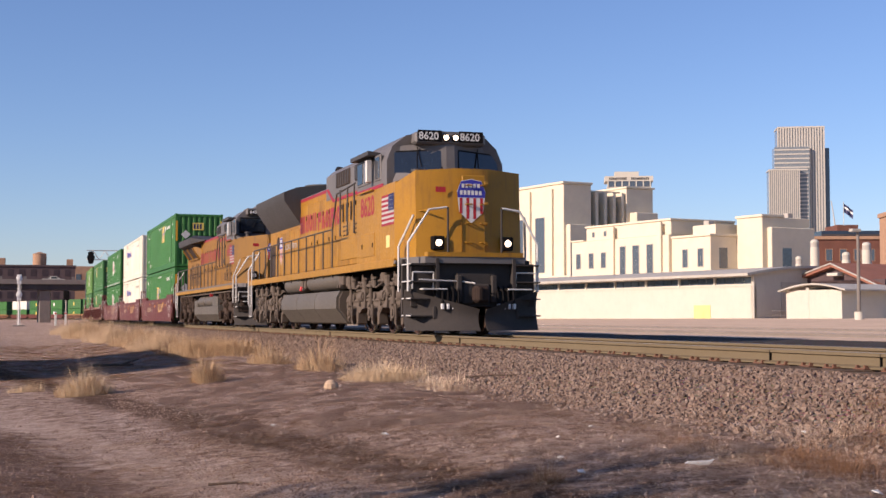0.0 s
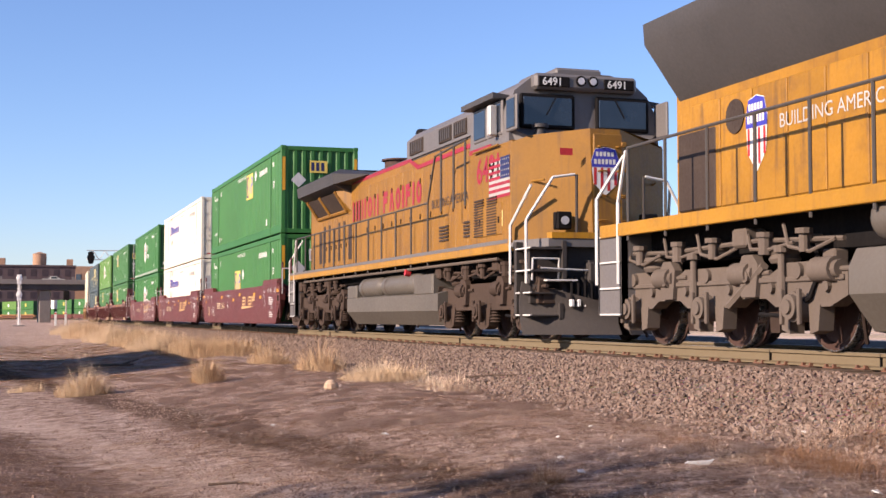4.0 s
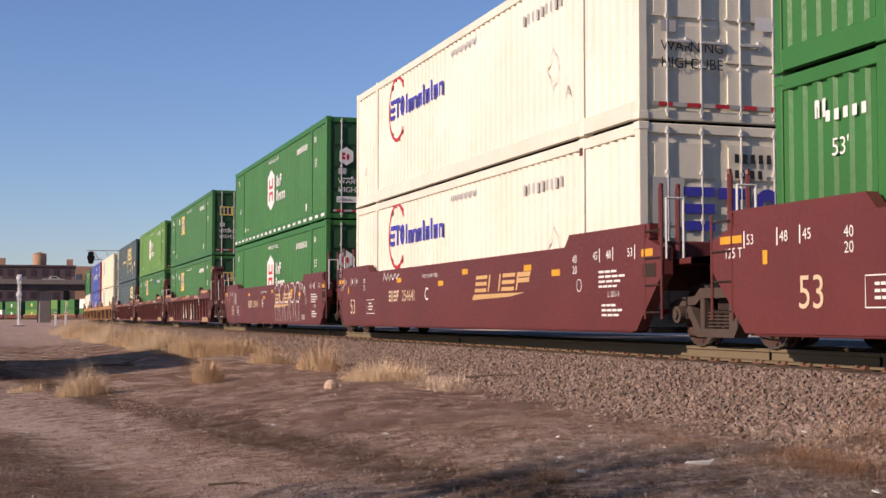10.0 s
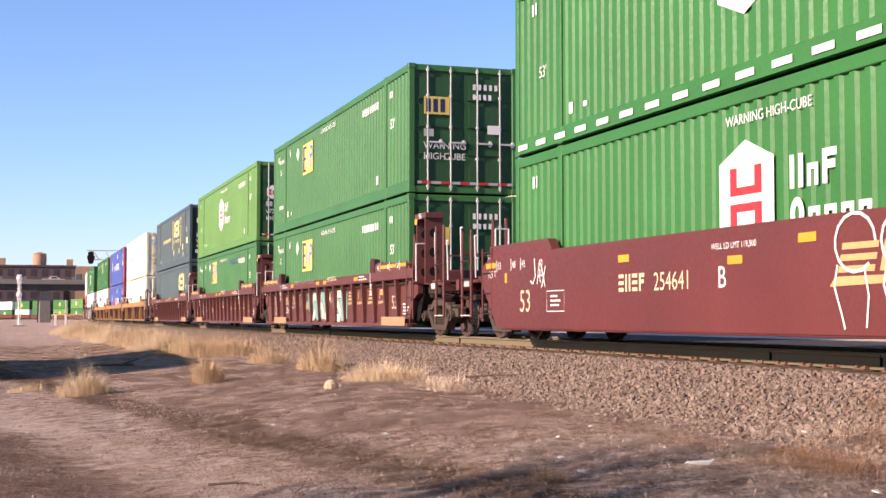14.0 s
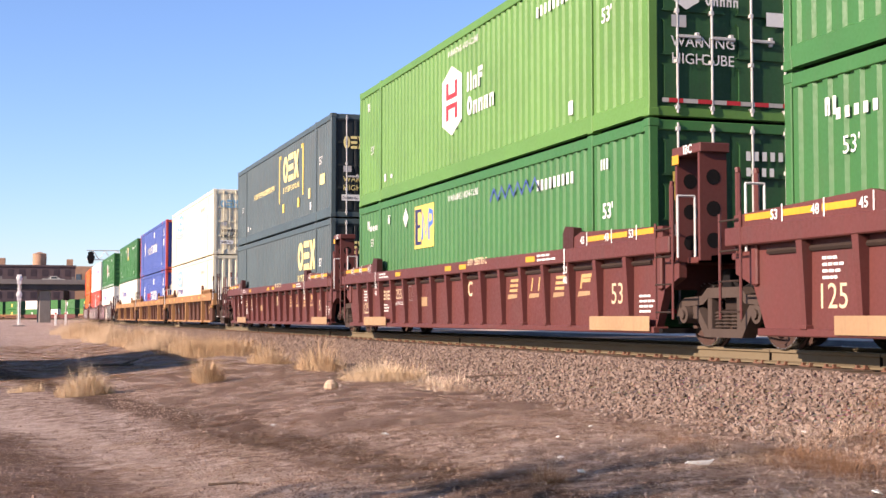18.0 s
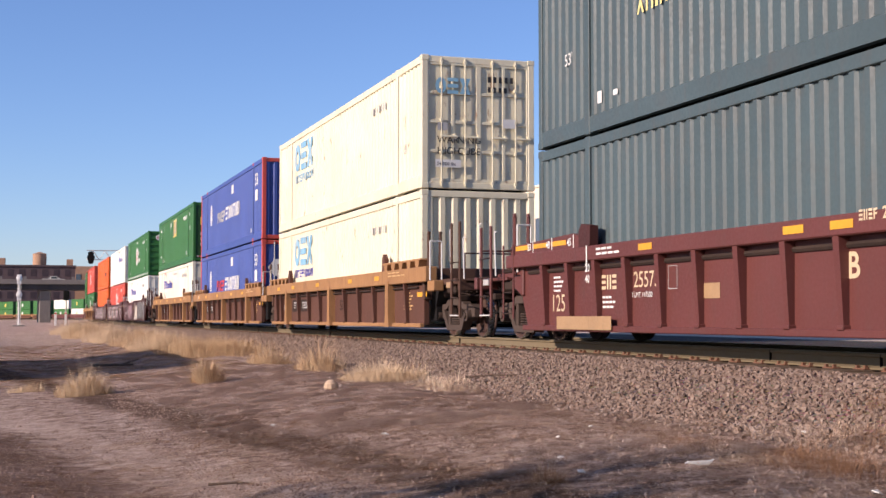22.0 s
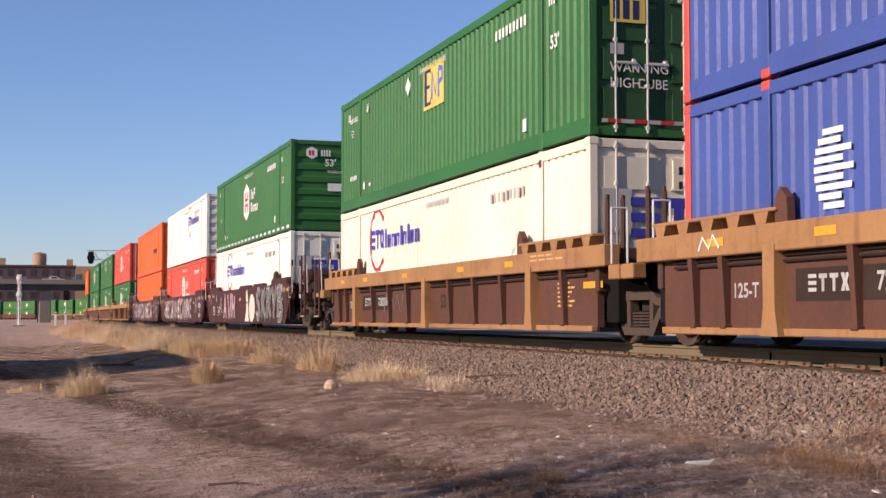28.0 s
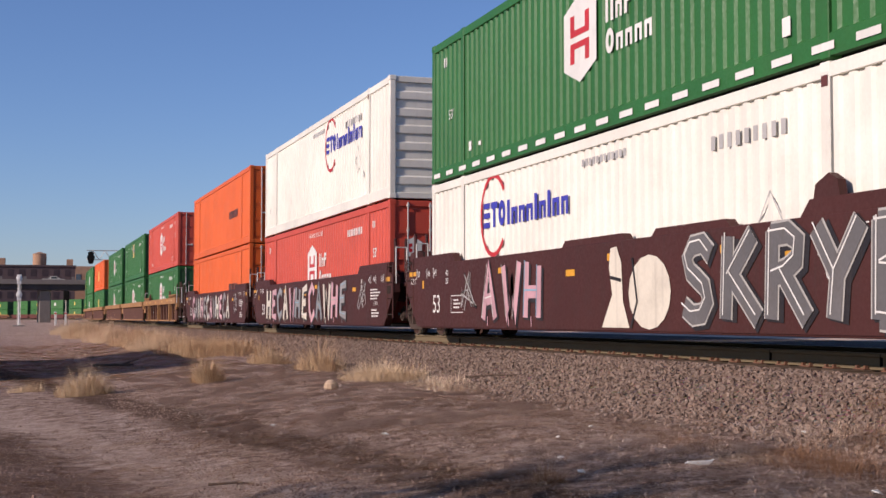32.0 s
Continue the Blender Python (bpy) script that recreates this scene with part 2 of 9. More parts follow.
    def data(self, name, material, smooth=32):
        me = bpy.data.meshes.new(name)
        me.from_pydata(self.v, [], self.f)
        bm = bmesh.new()
        bm.from_mesh(me)
        bmesh.ops.recalc_face_normals(bm, faces=bm.faces)
        bm.to_mesh(me)
        bm.free()
        me.materials.append(material)
        if smooth:
            me.shade_smooth()
            me.set_sharp_from_angle(angle=radians(smooth))
        return me


def part(name, mesh, material, parent, label="", smooth=32):
    """Links a mesh as one part under a thing or a part."""
    ob = new(name, mesh if isinstance(mesh, bpy.types.Mesh) else mesh.data(name, material, smooth))
    ob.parent = parent
    return tagged(ob, label)


def thing(name, label, category, group="", m=None):
    ob = tagged(new(name), label, category, group)
    if m is not None:
        ob.matrix_world = m
    return ob


TEXTS = {}


def lettering(text, size, material, parent, x, y, z, face="side", bold=False, label=""):
    """Painted words: size is the height of the capitals; (x, y, z) the lower left corner. face: side (seen from -y) or end (seen from +x)."""
    key = (text, round(size, 3), material.name, bold)
    if key not in TEXTS:
        cu = bpy.data.curves.new("lettering", "FONT")
        cu.body, cu.size = text, size / 0.7
        cu.offset = size * 0.028 if bold else 0.0
        cu.resolution_u = 3
        tmp = bpy.data.objects.new("lettering", cu)
        me = bpy.data.meshes.new_from_object(tmp)
        bpy.data.objects.remove(tmp)
        me.materials.clear()
        me.materials.append(material)
        TEXTS[key] = me
    ob = part("lettering", TEXTS[key], None, parent, label)
    ob.matrix_local = pose(x, y, z, 90, 0, 0 if face == "side" else 90)
    return ob


def plate(x0, x1, z0, z1, d, face="side", mesh=None):
    """A flat painted mark on a side (at y = d) or on an end (at x = d; x0, x1 then run along y)."""
    mesh = mesh or Mesh()
    if face == "side":
        return mesh.quad((x0, d, z0), (x1, d, z0), (x1, d, z1), (x0, d, z1))
    return mesh.quad((d, x0, z0), (d, x1, z0), (d, x1, z1), (d, x0, z1))


def shape(pts, d, face="side", mesh=None):
    mesh = mesh or Mesh()
    return mesh.add([(u, d, w) if face == "side" else (d, u, w) for u, w in pts], [tuple(range(len(pts)))])


def block(a, b, z0, z1, kind, lean=0.0):
    """Outline of one chamfered block with a notch: a plain stand-in for a brand's letter."""
    w, h = b - a, z1 - z0
    c = min(w, h) * 0.2
    lo, hi, x0, x1 = z0 + h * 0.40, z0 + h * 0.62, a + w * 0.42, a + w * 0.60
    if kind == 0:
        p = [(a + c, z0), (b, z0), (b, lo), (x0, lo), (x0, hi), (b, hi), (b, z1), (a + c, z1), (a, z1 - c), (a, z0 + c)]
    elif kind == 1:
        p = [(a, z0), (x0, z0), (x0, hi), (x1, hi), (x1, z0), (b, z0), (b, z1 - c), (b - c, z1), (a, z1)]
    elif kind == 2:
        p = [(a, z0), (b - c, z0), (b, z0 + c), (b, z1), (x1, z1), (x1, lo), (x0, lo), (x0, z1), (a, z1)]
    elif kind == 3:
        p = [(a, z0), (b, z0 + c), (b, z1 - c), (a, z1), (a, hi), (x0, (lo + hi) / 2), (a, lo)]
    elif kind == 4:
        p = [(a + w * 0.25, z0), (b - w * 0.2, z0), (b - w * 0.1, z1), (a + w * 0.2, z1)]
    elif kind == 6:
        p = [(a, z0), (b, z0), (b, z1), (a, z1)]
    else:
        p = [(a + c, z0), (b - c, z0), (b, z0 + h / 2), (b - c, z1), (a + c, z1), (a, z0 + h / 2)]
    return [(u + lean * (v - z0), v) for u, v in p]


def row_of_blocks(x0, x1, z0, z1, n, gap, hollow, slant):
    w, rnd = (x1 - x0) / n, random.Random(int(n * 31 + abs(x0) * 7 + z0 * 11))
    last = 9
    for i in range(n):
        kind = rnd.choice([k for k in range(6) if k != last]) if hollow else 6
        last = kind
        tall = z1 if kind != 5 or not hollow else z0 + (z1 - z0) * 0.82
        yield block(x0 + i * w, x0 + (i + 1 - gap) * w, z0, tall, kind, slant)


def bars(x0, x1, z0, z1, n, d, face="side", gap=0.3, hollow=True, slant=0.0, mesh=None):
    """A row of n small notched blocks in place of writing, in one mesh."""
    mesh = mesh or Mesh()
    for p in row_of_blocks(x0, x1, z0, z1, n, gap, hollow, slant):
        shape(p, d, face, mesh)
    return mesh


def figure(kind, a, b, z0, z1):
    """Outlines of one plain figure: bar |, two posts h, ring o, wedge ^, post with a block p, three bars =, hourglass x, capped post t, low block n."""
    w, h = b - a, z1 - z0
    q = min(w * 0.34, h * 0.26)
    def rect(u0, u1, v0, v1):
        return [(u0, v0), (u1, v0), (u1, v1), (u0, v1)]
    if kind == "h":
        return [rect(a, a + q, z0, z1), rect(b - q, b, z0, z1)]
    if kind == "o":
        m, o, out = ((a + b) / 2, (z0 + z1) / 2), [], []
        for k in range(16):
            for f in (k, k + 1):
                u, v = math.cos(f * math.pi / 8), math.sin(f * math.pi / 8)
                out.append(((m[0] + u * w / 2, m[1] + v * h / 2), (m[0] + u * (w / 2 - q), m[1] + v * (h / 2 - q))))
            o.append([out[-2][0], out[-1][0], out[-1][1], out[-2][1]])
        return o
    if kind == "^":
        m = (a + b) / 2
        return [[(a, z0), (a + q, z0), (m, z0 + h * 0.62), (b - q, z0), (b, z0), (m + q * 0.55, z1), (m - q * 0.55, z1)]]
    if kind == "p":
        return [rect(a, a + q, z0, z1), rect(a + q, b, z1 - q, z1), rect(a + q, b - q * 0.3, z0 + h * 0.42, z0 + h * 0.42 + q)]
    if kind == "=":
        return [rect(a, b, z0, z0 + h * 0.22), rect(a, b, z0 + h * 0.39, z0 + h * 0.61), rect(a, b, z1 - h * 0.22, z1)]
    if kind == "x":
        return [[(a, z0), (a + q * 1.3, z0), ((a + b) / 2, z0 + h * 0.34), (b - q * 1.3, z0), (b, z0), (b - w * 0.28, z0 + h / 2), (b, z1), (b - q * 1.3, z1), ((a + b) / 2, z1 - h * 0.34), (a + q * 1.3, z1), (a, z1), (a + w * 0.28, z0 + h / 2)]]
    if kind == "t":
        return [rect((a + b - q) / 2, (a + b + q) / 2, z0, z1 - q), rect(a, b, z1 - q, z1)]
    if kind == "n":
        return [rect(a, a + w * 0.34, z0, z0 + h * 0.66), rect(b - w * 0.34, b, z0, z0 + h * 0.66), rect(a + w * 0.34, b - w * 0.34, z0 + h * 0.48, z0 + h * 0.66)]
    return [rect(a, b, z0, z1)]


NARROW = {"|": 0.36, "n": 0.8}


def brand(parent, material, x0, x1, z0, z1, n, d, face="side", gap=0.3, hollow=True, slant=0.0, label="", forms=""):
    """A brand's row of letters as plain figures or solid bars, each a part."""
    if not forms:
        for p in row_of_blocks(x0, x1, z0, z1, n, gap, hollow, slant):
            part("brand_block", shape(p, d, face), material, parent, label)
        return
    widths = [NARROW.get(k, 1.0) for k in forms]
    unit = (x1 - x0) / (sum(widths) + gap * (len(forms) - 1))
    x = x0
    for k, w in zip(forms, widths):
        m = Mesh()
        for p in figure(k, x, x + w * unit, z0, z1):
            shape([(u + slant * (v - z0), v) for u, v in p], d, face, m)
        part("brand_block", m, material, parent, label)
        x += (w + gap) * unit


def strokes(lines, width, d, face="side", mesh=None):
    """Painted brush lines of one width, each an unbroken ribbon."""
    mesh = mesh or Mesh()
    for lift, ln in enumerate(lines):
        pts, at = [], d + (-0.0007 if face == "side" else 0.0007) * lift
        for i, (u, w) in enumerate(ln):
            (a0, b0), (a1, b1) = ln[max(0, i - 1)], ln[min(len(ln) - 1, i + 1)]
            L = math.hypot(a1 - a0, b1 - b0) or 1
            nu, nw = -(b1 - b0) / L * width / 2, (a1 - a0) / L * width / 2
            for k in (1, -1):
                pts.append((u + k * nu, at, w + k * nw) if face == "side" else (at, u + k * nu, w + k * nw))
        mesh.add(pts, [(2 * i, 2 * i + 1, 2 * i + 3, 2 * i + 2) for i in range(len(ln) - 1)])
    return mesh
# ---- the line of the track ----
def bend(s):
    """Heading of the track, as a slope across, s metres along: straight, a slight bend one way, then a longer one back."""
    d = -s
    if d < 155:
        return 0.0
    if d < 200:
        return (d - 155) / 600
    if d < 360:
        return 0.075
    if d < 445:
        return 0.075 - (d - 360) / 250
    return -0.265 - min(0.2, (d - 445) / 1200)


LINE = [(-155.0, 0.0)]
for _i in range(800):
    _x, _y = LINE[-1]
    _a = math.atan(bend(-155.0 - _i))
    LINE.append((_x - math.cos(_a), _y + math.sin(_a)))


def on_line(s):
    if s >= -155:
        return Vector((s, 0, 0))
    d = min(-155 - s, 798.9)
    i = int(d)
    (x0, y0), (x1, y1) = LINE[i], LINE[i + 1]
    return Vector((x0 + (x1 - x0) * (d - i), y0 + (y1 - y0) * (d - i), 0))


def line_y(x):
    """Where the track lies across, at x."""
    if x >= -155:
        return 0.0
    i = min(int(-155 - x), 799)
    return LINE[i][1]


def run(t):
    """How far the train has gone, in metres, counted from its place at 16 s."""
    u = (t - 16) / 16
    return 125.0197 * u + 2.02644 * u ** 2 - 0.879325 * u ** 3 - 0.703049 * u ** 4 + 0.0057 * u ** 5


MOVING = []


def rides(ob, s, z=0.0, half=7.0):
    """Lets a thing ride the train with its middle s metres along the line at 16 s."""
    MOVING.append((ob, s, z, half))
    return ob


def ride_pose(s, z, half):
    a, b = on_line(s + half), on_line(s - half)
    m = (a + b) / 2
    return pose(m.x, m.y, z, 0, 0, math.degrees(math.atan2(a.y - b.y, a.x - b.x)))


# ---- containers ----
CL, CW, CH = 16.15, 1.295, 2.88
SHARED = {}


def shared(key, build, material):
    k = (key, material.name)
    if k not in SHARED:
        SHARED[k] = build().data(key if isinstance(key, str) else key[0], material)
    return SHARED[k]


def corrugated(length, height, pitch=0.27, deep=0.026, along="x"):
    """A corrugated sheet with its crests at 0 and its valleys at +deep."""
    m = Mesh()
    n = max(1, round(length / pitch))
    p = length / n
    prof = []
    for i in range(n):
        x = i * p
        prof += [(x, 0.0), (x + p * 0.34, 0.0), (x + p * 0.5, deep), (x + p * 0.84, deep)]
    prof.append((length, 0.0))
    pts = []
    for x, d in prof:
        pts += [(x, d, 0.0), (x, d, height)]
    m.add(pts, [(2 * i, 2 * i + 2, 2 * i + 3, 2 * i + 1) for i in range(len(prof) - 1)])
    if along == "z":
        m.v = [(z, y, x) for x, y, z in m.v]
    return m


def side_sheet(length):
    return lambda: corrugated(length, CH - 0.30, 0.27, 0.032)


def door_leaf():
    return Mesh().box(-0.03, 0.0, -0.60, 0.60, 0.14, CH - 0.14, 0.006)


def door_pressing():
    return Mesh().prism([(-0.50, 0), (0.50, 0), (0.46, 0.04), (0.46, 0.46), (0.50, 0.50), (-0.50, 0.50), (-0.46, 0.46), (-0.46, 0.04)], -0.01, 0.030)


def grid_rail():
    return Mesh().box(0.0, 0.028, -0.60, 0.60, 0.0, 0.07, 0.006)


def grid_stile():
    return Mesh().box(0.0, 0.034, -0.035, 0.035, 0.2, CH - 0.2, 0.006)


def lock_rod():
    m = Mesh().cyl((0.055, 0, 0.05), (0.055, 0, CH - 0.05), 0.018, 8)
    for z in (0.1, 0.75, 1.45, 2.15, CH - 0.16):
        m.box(-0.005, 0.072, -0.03, 0.03, z, z + 0.06, 0.006)
    return m


def door_handle():
    return Mesh().box(0.05, 0.085, -0.02, 0.36, 1.10, 1.145, 0.008).box(0.0, 0.07, 0.28, 0.34, 1.06, 1.19, 0.008)


def casting():
    return Mesh().box(-0.089, 0.089, -0.081, 0.081, -0.059, 0.059, 0.01)


def container(label, colour, end, seam=None, rods=None, edge=None, detail=True):
    """A 53-foot container with its middle at the origin, its floor at z = 0. end: door, grid, ribs or bands, the wall towards +x."""
    c = thing("container", label, "shipping container", "stacked containers")
    h = CL / 2
    edge = edge or colour
    for y in (-1, 1):
        for x in (-1, 1):
            if detail or (y < 0 and x > 0):
                ob = part("corner_post", shared("corner_post", lambda: Mesh().box(-0.07, 0.07, -0.07, 0.07, 0.0, CH, 0.012), edge), None, c)
                ob.location = (x * (h - 0.07), y * (CW - 0.07), 0)
        ob = part("top_rail", shared("top_rail", lambda: Mesh().box(-h + 0.14, h - 0.14, -0.05, 0.05, -0.09, 0.07, 0.008), colour), None, c)
        ob.location = (0, y * (CW - 0.05), CH - 0.08)
        ob = part("bottom_rail", shared("bottom_rail", lambda: Mesh().prism([(-0.05, -0.12), (0.05, -0.12), (0.05, 0.14), (0.0, 0.16), (-0.05, 0.12)], -h + 0.14, h - 0.14), colour), None, c)
        ob.location, ob.scale = (0, y * (CW - 0.055), 0.14), (1, -y, 1)
        spans = ((-h + 0.155, -6.21), (-5.99, 5.99), (6.21, h - 0.155)) if detail else ((-h + 0.14, h - 0.14),)
        for x0, x1 in spans:
            ob = part("side_panel", shared(("side_panel", round(x1 - x0, 2)), side_sheet(x1 - x0), colour), None, c)
            ob.matrix_local = pose(x0, -CW + 0.020, 0.20) if y < 0 else pose(x1, CW - 0.020, 0.20, 0, 0, 180)
        if detail:
            for x in (-6.1, 6.1):
                ob = part("lifting_post", shared("lifting_post", lambda: Mesh().box(-0.08, 0.08, -0.04, 0.04, 0.0, CH, 0.01), colour), None, c)
                ob.location = (x, y * (CW - 0.034), 0)
    part("roof_panel", shared("roof_panel", lambda: Mesh().box(-h + 0.1, h - 0.1, -CW + 0.08, CW - 0.08, CH - 0.06, CH - 0.02), colour), None, c)
    part("floor_frame", shared("floor_frame", lambda: Mesh().box(-h + 0.1, h - 0.1, -CW + 0.1, CW - 0.1, 0.03, 0.18), BLACK), None, c)
    rods = rods or GALV
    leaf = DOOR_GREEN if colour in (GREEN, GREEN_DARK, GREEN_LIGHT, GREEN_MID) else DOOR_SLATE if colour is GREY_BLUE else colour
    back = shared(("front_wall", "back"), lambda: corrugated(2 * CW - 0.28, CH - 0.34), colour)
    ob = part("end_wall", back, None, c)
    ob.matrix_local = pose(-h + 0.03, CW - 0.14, 0.17, 0, 0, -90)
    for x in (h - 0.07, -h + 0.07):
        part("header", shared(("header", x > 0), lambda: Mesh().box(x - 0.06, x + 0.06, -CW + 0.14, CW - 0.14, CH - 0.15, CH - 0.01, 0.01), edge), None, c)
        part("sill", shared(("sill", x > 0), lambda: Mesh().box(x - 0.06, x + 0.06, -CW + 0.14, CW - 0.14, 0.0, 0.14, 0.01), edge), None, c)
    if end in ("door", "grid"):
        for y in (-1, 1):
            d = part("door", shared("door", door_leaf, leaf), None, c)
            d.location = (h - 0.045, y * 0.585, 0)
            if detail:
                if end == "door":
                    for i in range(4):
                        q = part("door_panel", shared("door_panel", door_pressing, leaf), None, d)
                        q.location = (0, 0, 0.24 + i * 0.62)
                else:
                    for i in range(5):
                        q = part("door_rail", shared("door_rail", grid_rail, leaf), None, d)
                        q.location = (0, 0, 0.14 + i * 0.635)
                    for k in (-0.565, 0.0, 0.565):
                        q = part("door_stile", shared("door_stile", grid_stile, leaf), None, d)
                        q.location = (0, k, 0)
                for k in (-0.27, 0.27):
                    r = part("lock_rod", shared("lock_rod", lock_rod, rods), None, d)
                    r.location = (0, k, 0)
                    g = part("handle", shared("handle", door_handle, rods), None, d)
                    g.location = (0.0, k - 0.0, 0.0)
    elif end == "ribs":
        ob = part("end_wall", shared(("front_wall", "ribs"), lambda: corrugated(2 * CW - 0.28, CH - 0.28, 0.30, 0.05), colour), None, c)
        ob.matrix_local = pose(h - 0.02, -CW + 0.14, 0.14, 0, 0, 90)
    else:
        def banded():
            prof = [(0.0, 0.14)]
            for i in range(6):
                z = 0.30 + i * 0.40
                prof += [(0.0, z), (0.035, z + 0.04), (0.035, z + 0.20), (0.0, z + 0.24)]
            prof += [(0.0, CH - 0.14), (-0.03, CH - 0.14), (-0.03, 0.14)]
            return Mesh().prism(prof, -CW + 0.14, CW - 0.14, "y")
        ob = part("end_wall", shared(("front_wall", "bands"), banded, colour), None, c)
        ob.location = (h - 0.06, 0, 0)
    if detail:
        for x in (-h + 0.082, -6.1, 6.1, h - 0.082):
            for y in (-1, 1):
                for z in (0.055, CH - 0.053):
                    ob = part("corner_casting", shared("corner_casting", casting, edge if seam is None else seam), None, c)
                    ob.location = (x, y * (CW - 0.074), z)
    return c


SIDE = -CW + 0.014
ENDX = CL / 2 + 0.01


def marks(c, ink, num=True, low=1.2):
    """The usual small stencils: size, unit codes, notices."""
    lettering("53'", 0.22, ink, c, 6.5, SIDE, 1.60, bold=True)
    lettering("53'", 0.19, ink, c, -7.0, SIDE, low)
    if num:
        part("stencil", bars(3.9, 5.5, 2.24, 2.42, 9, SIDE, gap=0.45, hollow=False), ink, c)
        lettering("WARNING HIGH-CUBE", 0.125, ink, c, -0.9, SIDE, 2.46)
        part("stencil", bars(6.45, 6.75, 2.32, 2.48, 3, SIDE, gap=0.45, hollow=False), ink, c)
        part("stencil", bars(-7.3, -7.05, 2.3, 2.5, 2, SIDE), ink, c)
    part("stencil", plate(5.25, 5.42, 0.40, 0.62, SIDE), ink, c)
    part("stencil", plate(-5.75, -5.6, 0.42, 0.6, SIDE), ink, c)
    part("stencil", plate(-5.2, -5.05, 0.46, 0.54, SIDE), ink, c)


def emp(c, x=-0.9, z=1.62, diamond=1.3):
    """Yellow square mark with a dark comb and a blue zigzag, and a white diamond beside it."""
    part("logo_panel", plate(x - 0.70, x + 0.70, z, z + 0.92, SIDE), INK_YELLOW, c)
    part("logo_block", shape([(x - 0.64, z + 0.08), (x - 0.18, z + 0.08), (x - 0.18, z + 0.24), (x - 0.24, z + 0.15), (x - 0.46, z + 0.15), (x - 0.46, z + 0.78), (x - 0.24, z + 0.78), (x - 0.18, z + 0.70), (x - 0.18, z + 0.85), (x - 0.64, z + 0.85)], SIDE - 0.003), INK_NAVY, c)
    part("logo_block", plate(x - 0.46, x - 0.26, z + 0.44, z + 0.51, SIDE - 0.003), INK_NAVY, c)
    part("logo_wave", strokes([[(x - 0.12, z + 0.18), (x - 0.08, z + 0.74), (x + 0.14, z + 0.26), (x + 0.34, z + 0.76), (x + 0.36, z + 0.16)], [(x + 0.36, z + 0.77), (x + 0.60, z + 0.72), (x + 0.60, z + 0.52), (x + 0.40, z + 0.47)]], 0.115, SIDE - 0.003), INK_AZURE, c)
    part("diamond", shape([(x + diamond, z + 0.52), (x + diamond + 0.21, z + 0.74), (x + diamond, z + 0.96), (x + diamond - 0.21, z + 0.74)], SIDE), INK_WHITE, c)
    part("stencil", bars(-7.1, -6.3, 2.24, 2.36, 5, SIDE, gap=0.5, hollow=False), INK_WHITE, c)
    part("stencil", bars(-5.42, -5.24, 2.32, 2.47, 2, SIDE, gap=0.3, hollow=False), INK_WHITE, c)
    part("stencil_line", plate(-5.44, -5.20, 2.495, 2.515, SIDE), INK_WHITE, c)
    part("stencil", bars(-7.1, -6.4, 0.74, 0.86, 6, SIDE, gap=0.4, hollow=False), INK_WHITE, c)
    marks(c, INK_WHITE, low=1.86)


def hub(c, x=-0.45, dashes=True):
    """White hexagon with red bars, two rows of white blocks, a dashed line of reflectors."""
    z = 0.86
    part("hexagon", shape([(x - 0.62, z + 0.25), (x, z), (x + 0.62, z + 0.25), (x + 0.62, z + 1.15), (x, z + 1.40), (x - 0.62, z + 1.15)], SIDE), INK_WHITE, c)
    red = Mesh()
    for a, b, lo, hi in ((-0.36, -0.2, 0.74, 1.08), (-0.2, 0.36, 0.74, 0.84), (0.2, 0.36, 0.84, 1.08), (-0.36, -0.2, 0.32, 0.64), (-0.2, 0.36, 0.54, 0.64), (0.2, 0.36, 0.32, 0.54)):
        plate(x + a, x + b, z + lo, z + hi, SIDE - 0.003, "side", red)
    part("hexagon_mark", red, INK_RED, c)
    brand(c, INK_WHITE, x + 0.95, x + 1.85, z + 0.72, z + 1.10, 3, SIDE, forms="hnp")
    brand(c, INK_WHITE, x + 0.95, x + 2.45, z + 0.24, z + 0.62, 5, SIDE, forms="onnnn")
    if dashes:
        for i in range(20):
            ob = part("reflector", shared("reflector_dash", lambda: plate(0, 0.42, 0, 0.09, 0), INK_WHITE), None, c)
            ob.location = (-7.9 + i * 0.81, -CW - 0.012, 0.08)
    marks(c, INK_WHITE)


def stg(c, x=-4.35, ring=True):
    """Red ring and a row of blue blocks."""
    z = 1.78
    pts = [(x + 0.66 * math.cos(radians(35 + 285 * i / 36)), z + 0.22 + 0.72 * math.sin(radians(35 + 285 * i / 36))) for i in range(37)]
    part("ring", strokes([pts], 0.085, SIDE), INK_RED, c)
    brand(c, INK_BLUE, x - 0.52, x + 0.62, z, z + 0.46, 3, SIDE - 0.003, gap=0.14, forms="=to")
    brand(c, INK_BLUE, x + 0.72, x + 3.45, z, z + 0.44, 9, SIDE - 0.003, gap=0.22, forms="|nnn|n|nn")
    part("diamond", strokes([[(4.7, 1.25), (4.95, 1.6), (5.2, 1.25), (4.95, 0.9), (4.7, 1.25)]], 0.025, SIDE), INK_GREY, c)
    part("stencil", bars(3.6, 5.4, 2.22, 2.40, 9, SIDE, gap=0.5, hollow=False), INK_GREY, c)
    part("stencil", bars(-0.4, 1.2, 2.45, 2.56, 12, SIDE, hollow=False), INK_GREY, c)
    lettering("53'", 0.17, INK_GREY, c, -7.3, SIDE, 0.75)
    lettering("A", 0.2, INK_GREY, c, 5.45, SIDE, 0.7)
    part("rub_mark", plate(6.04, 6.16, 2.62, 2.74, -CW - 0.012), WELL_RIB, c)


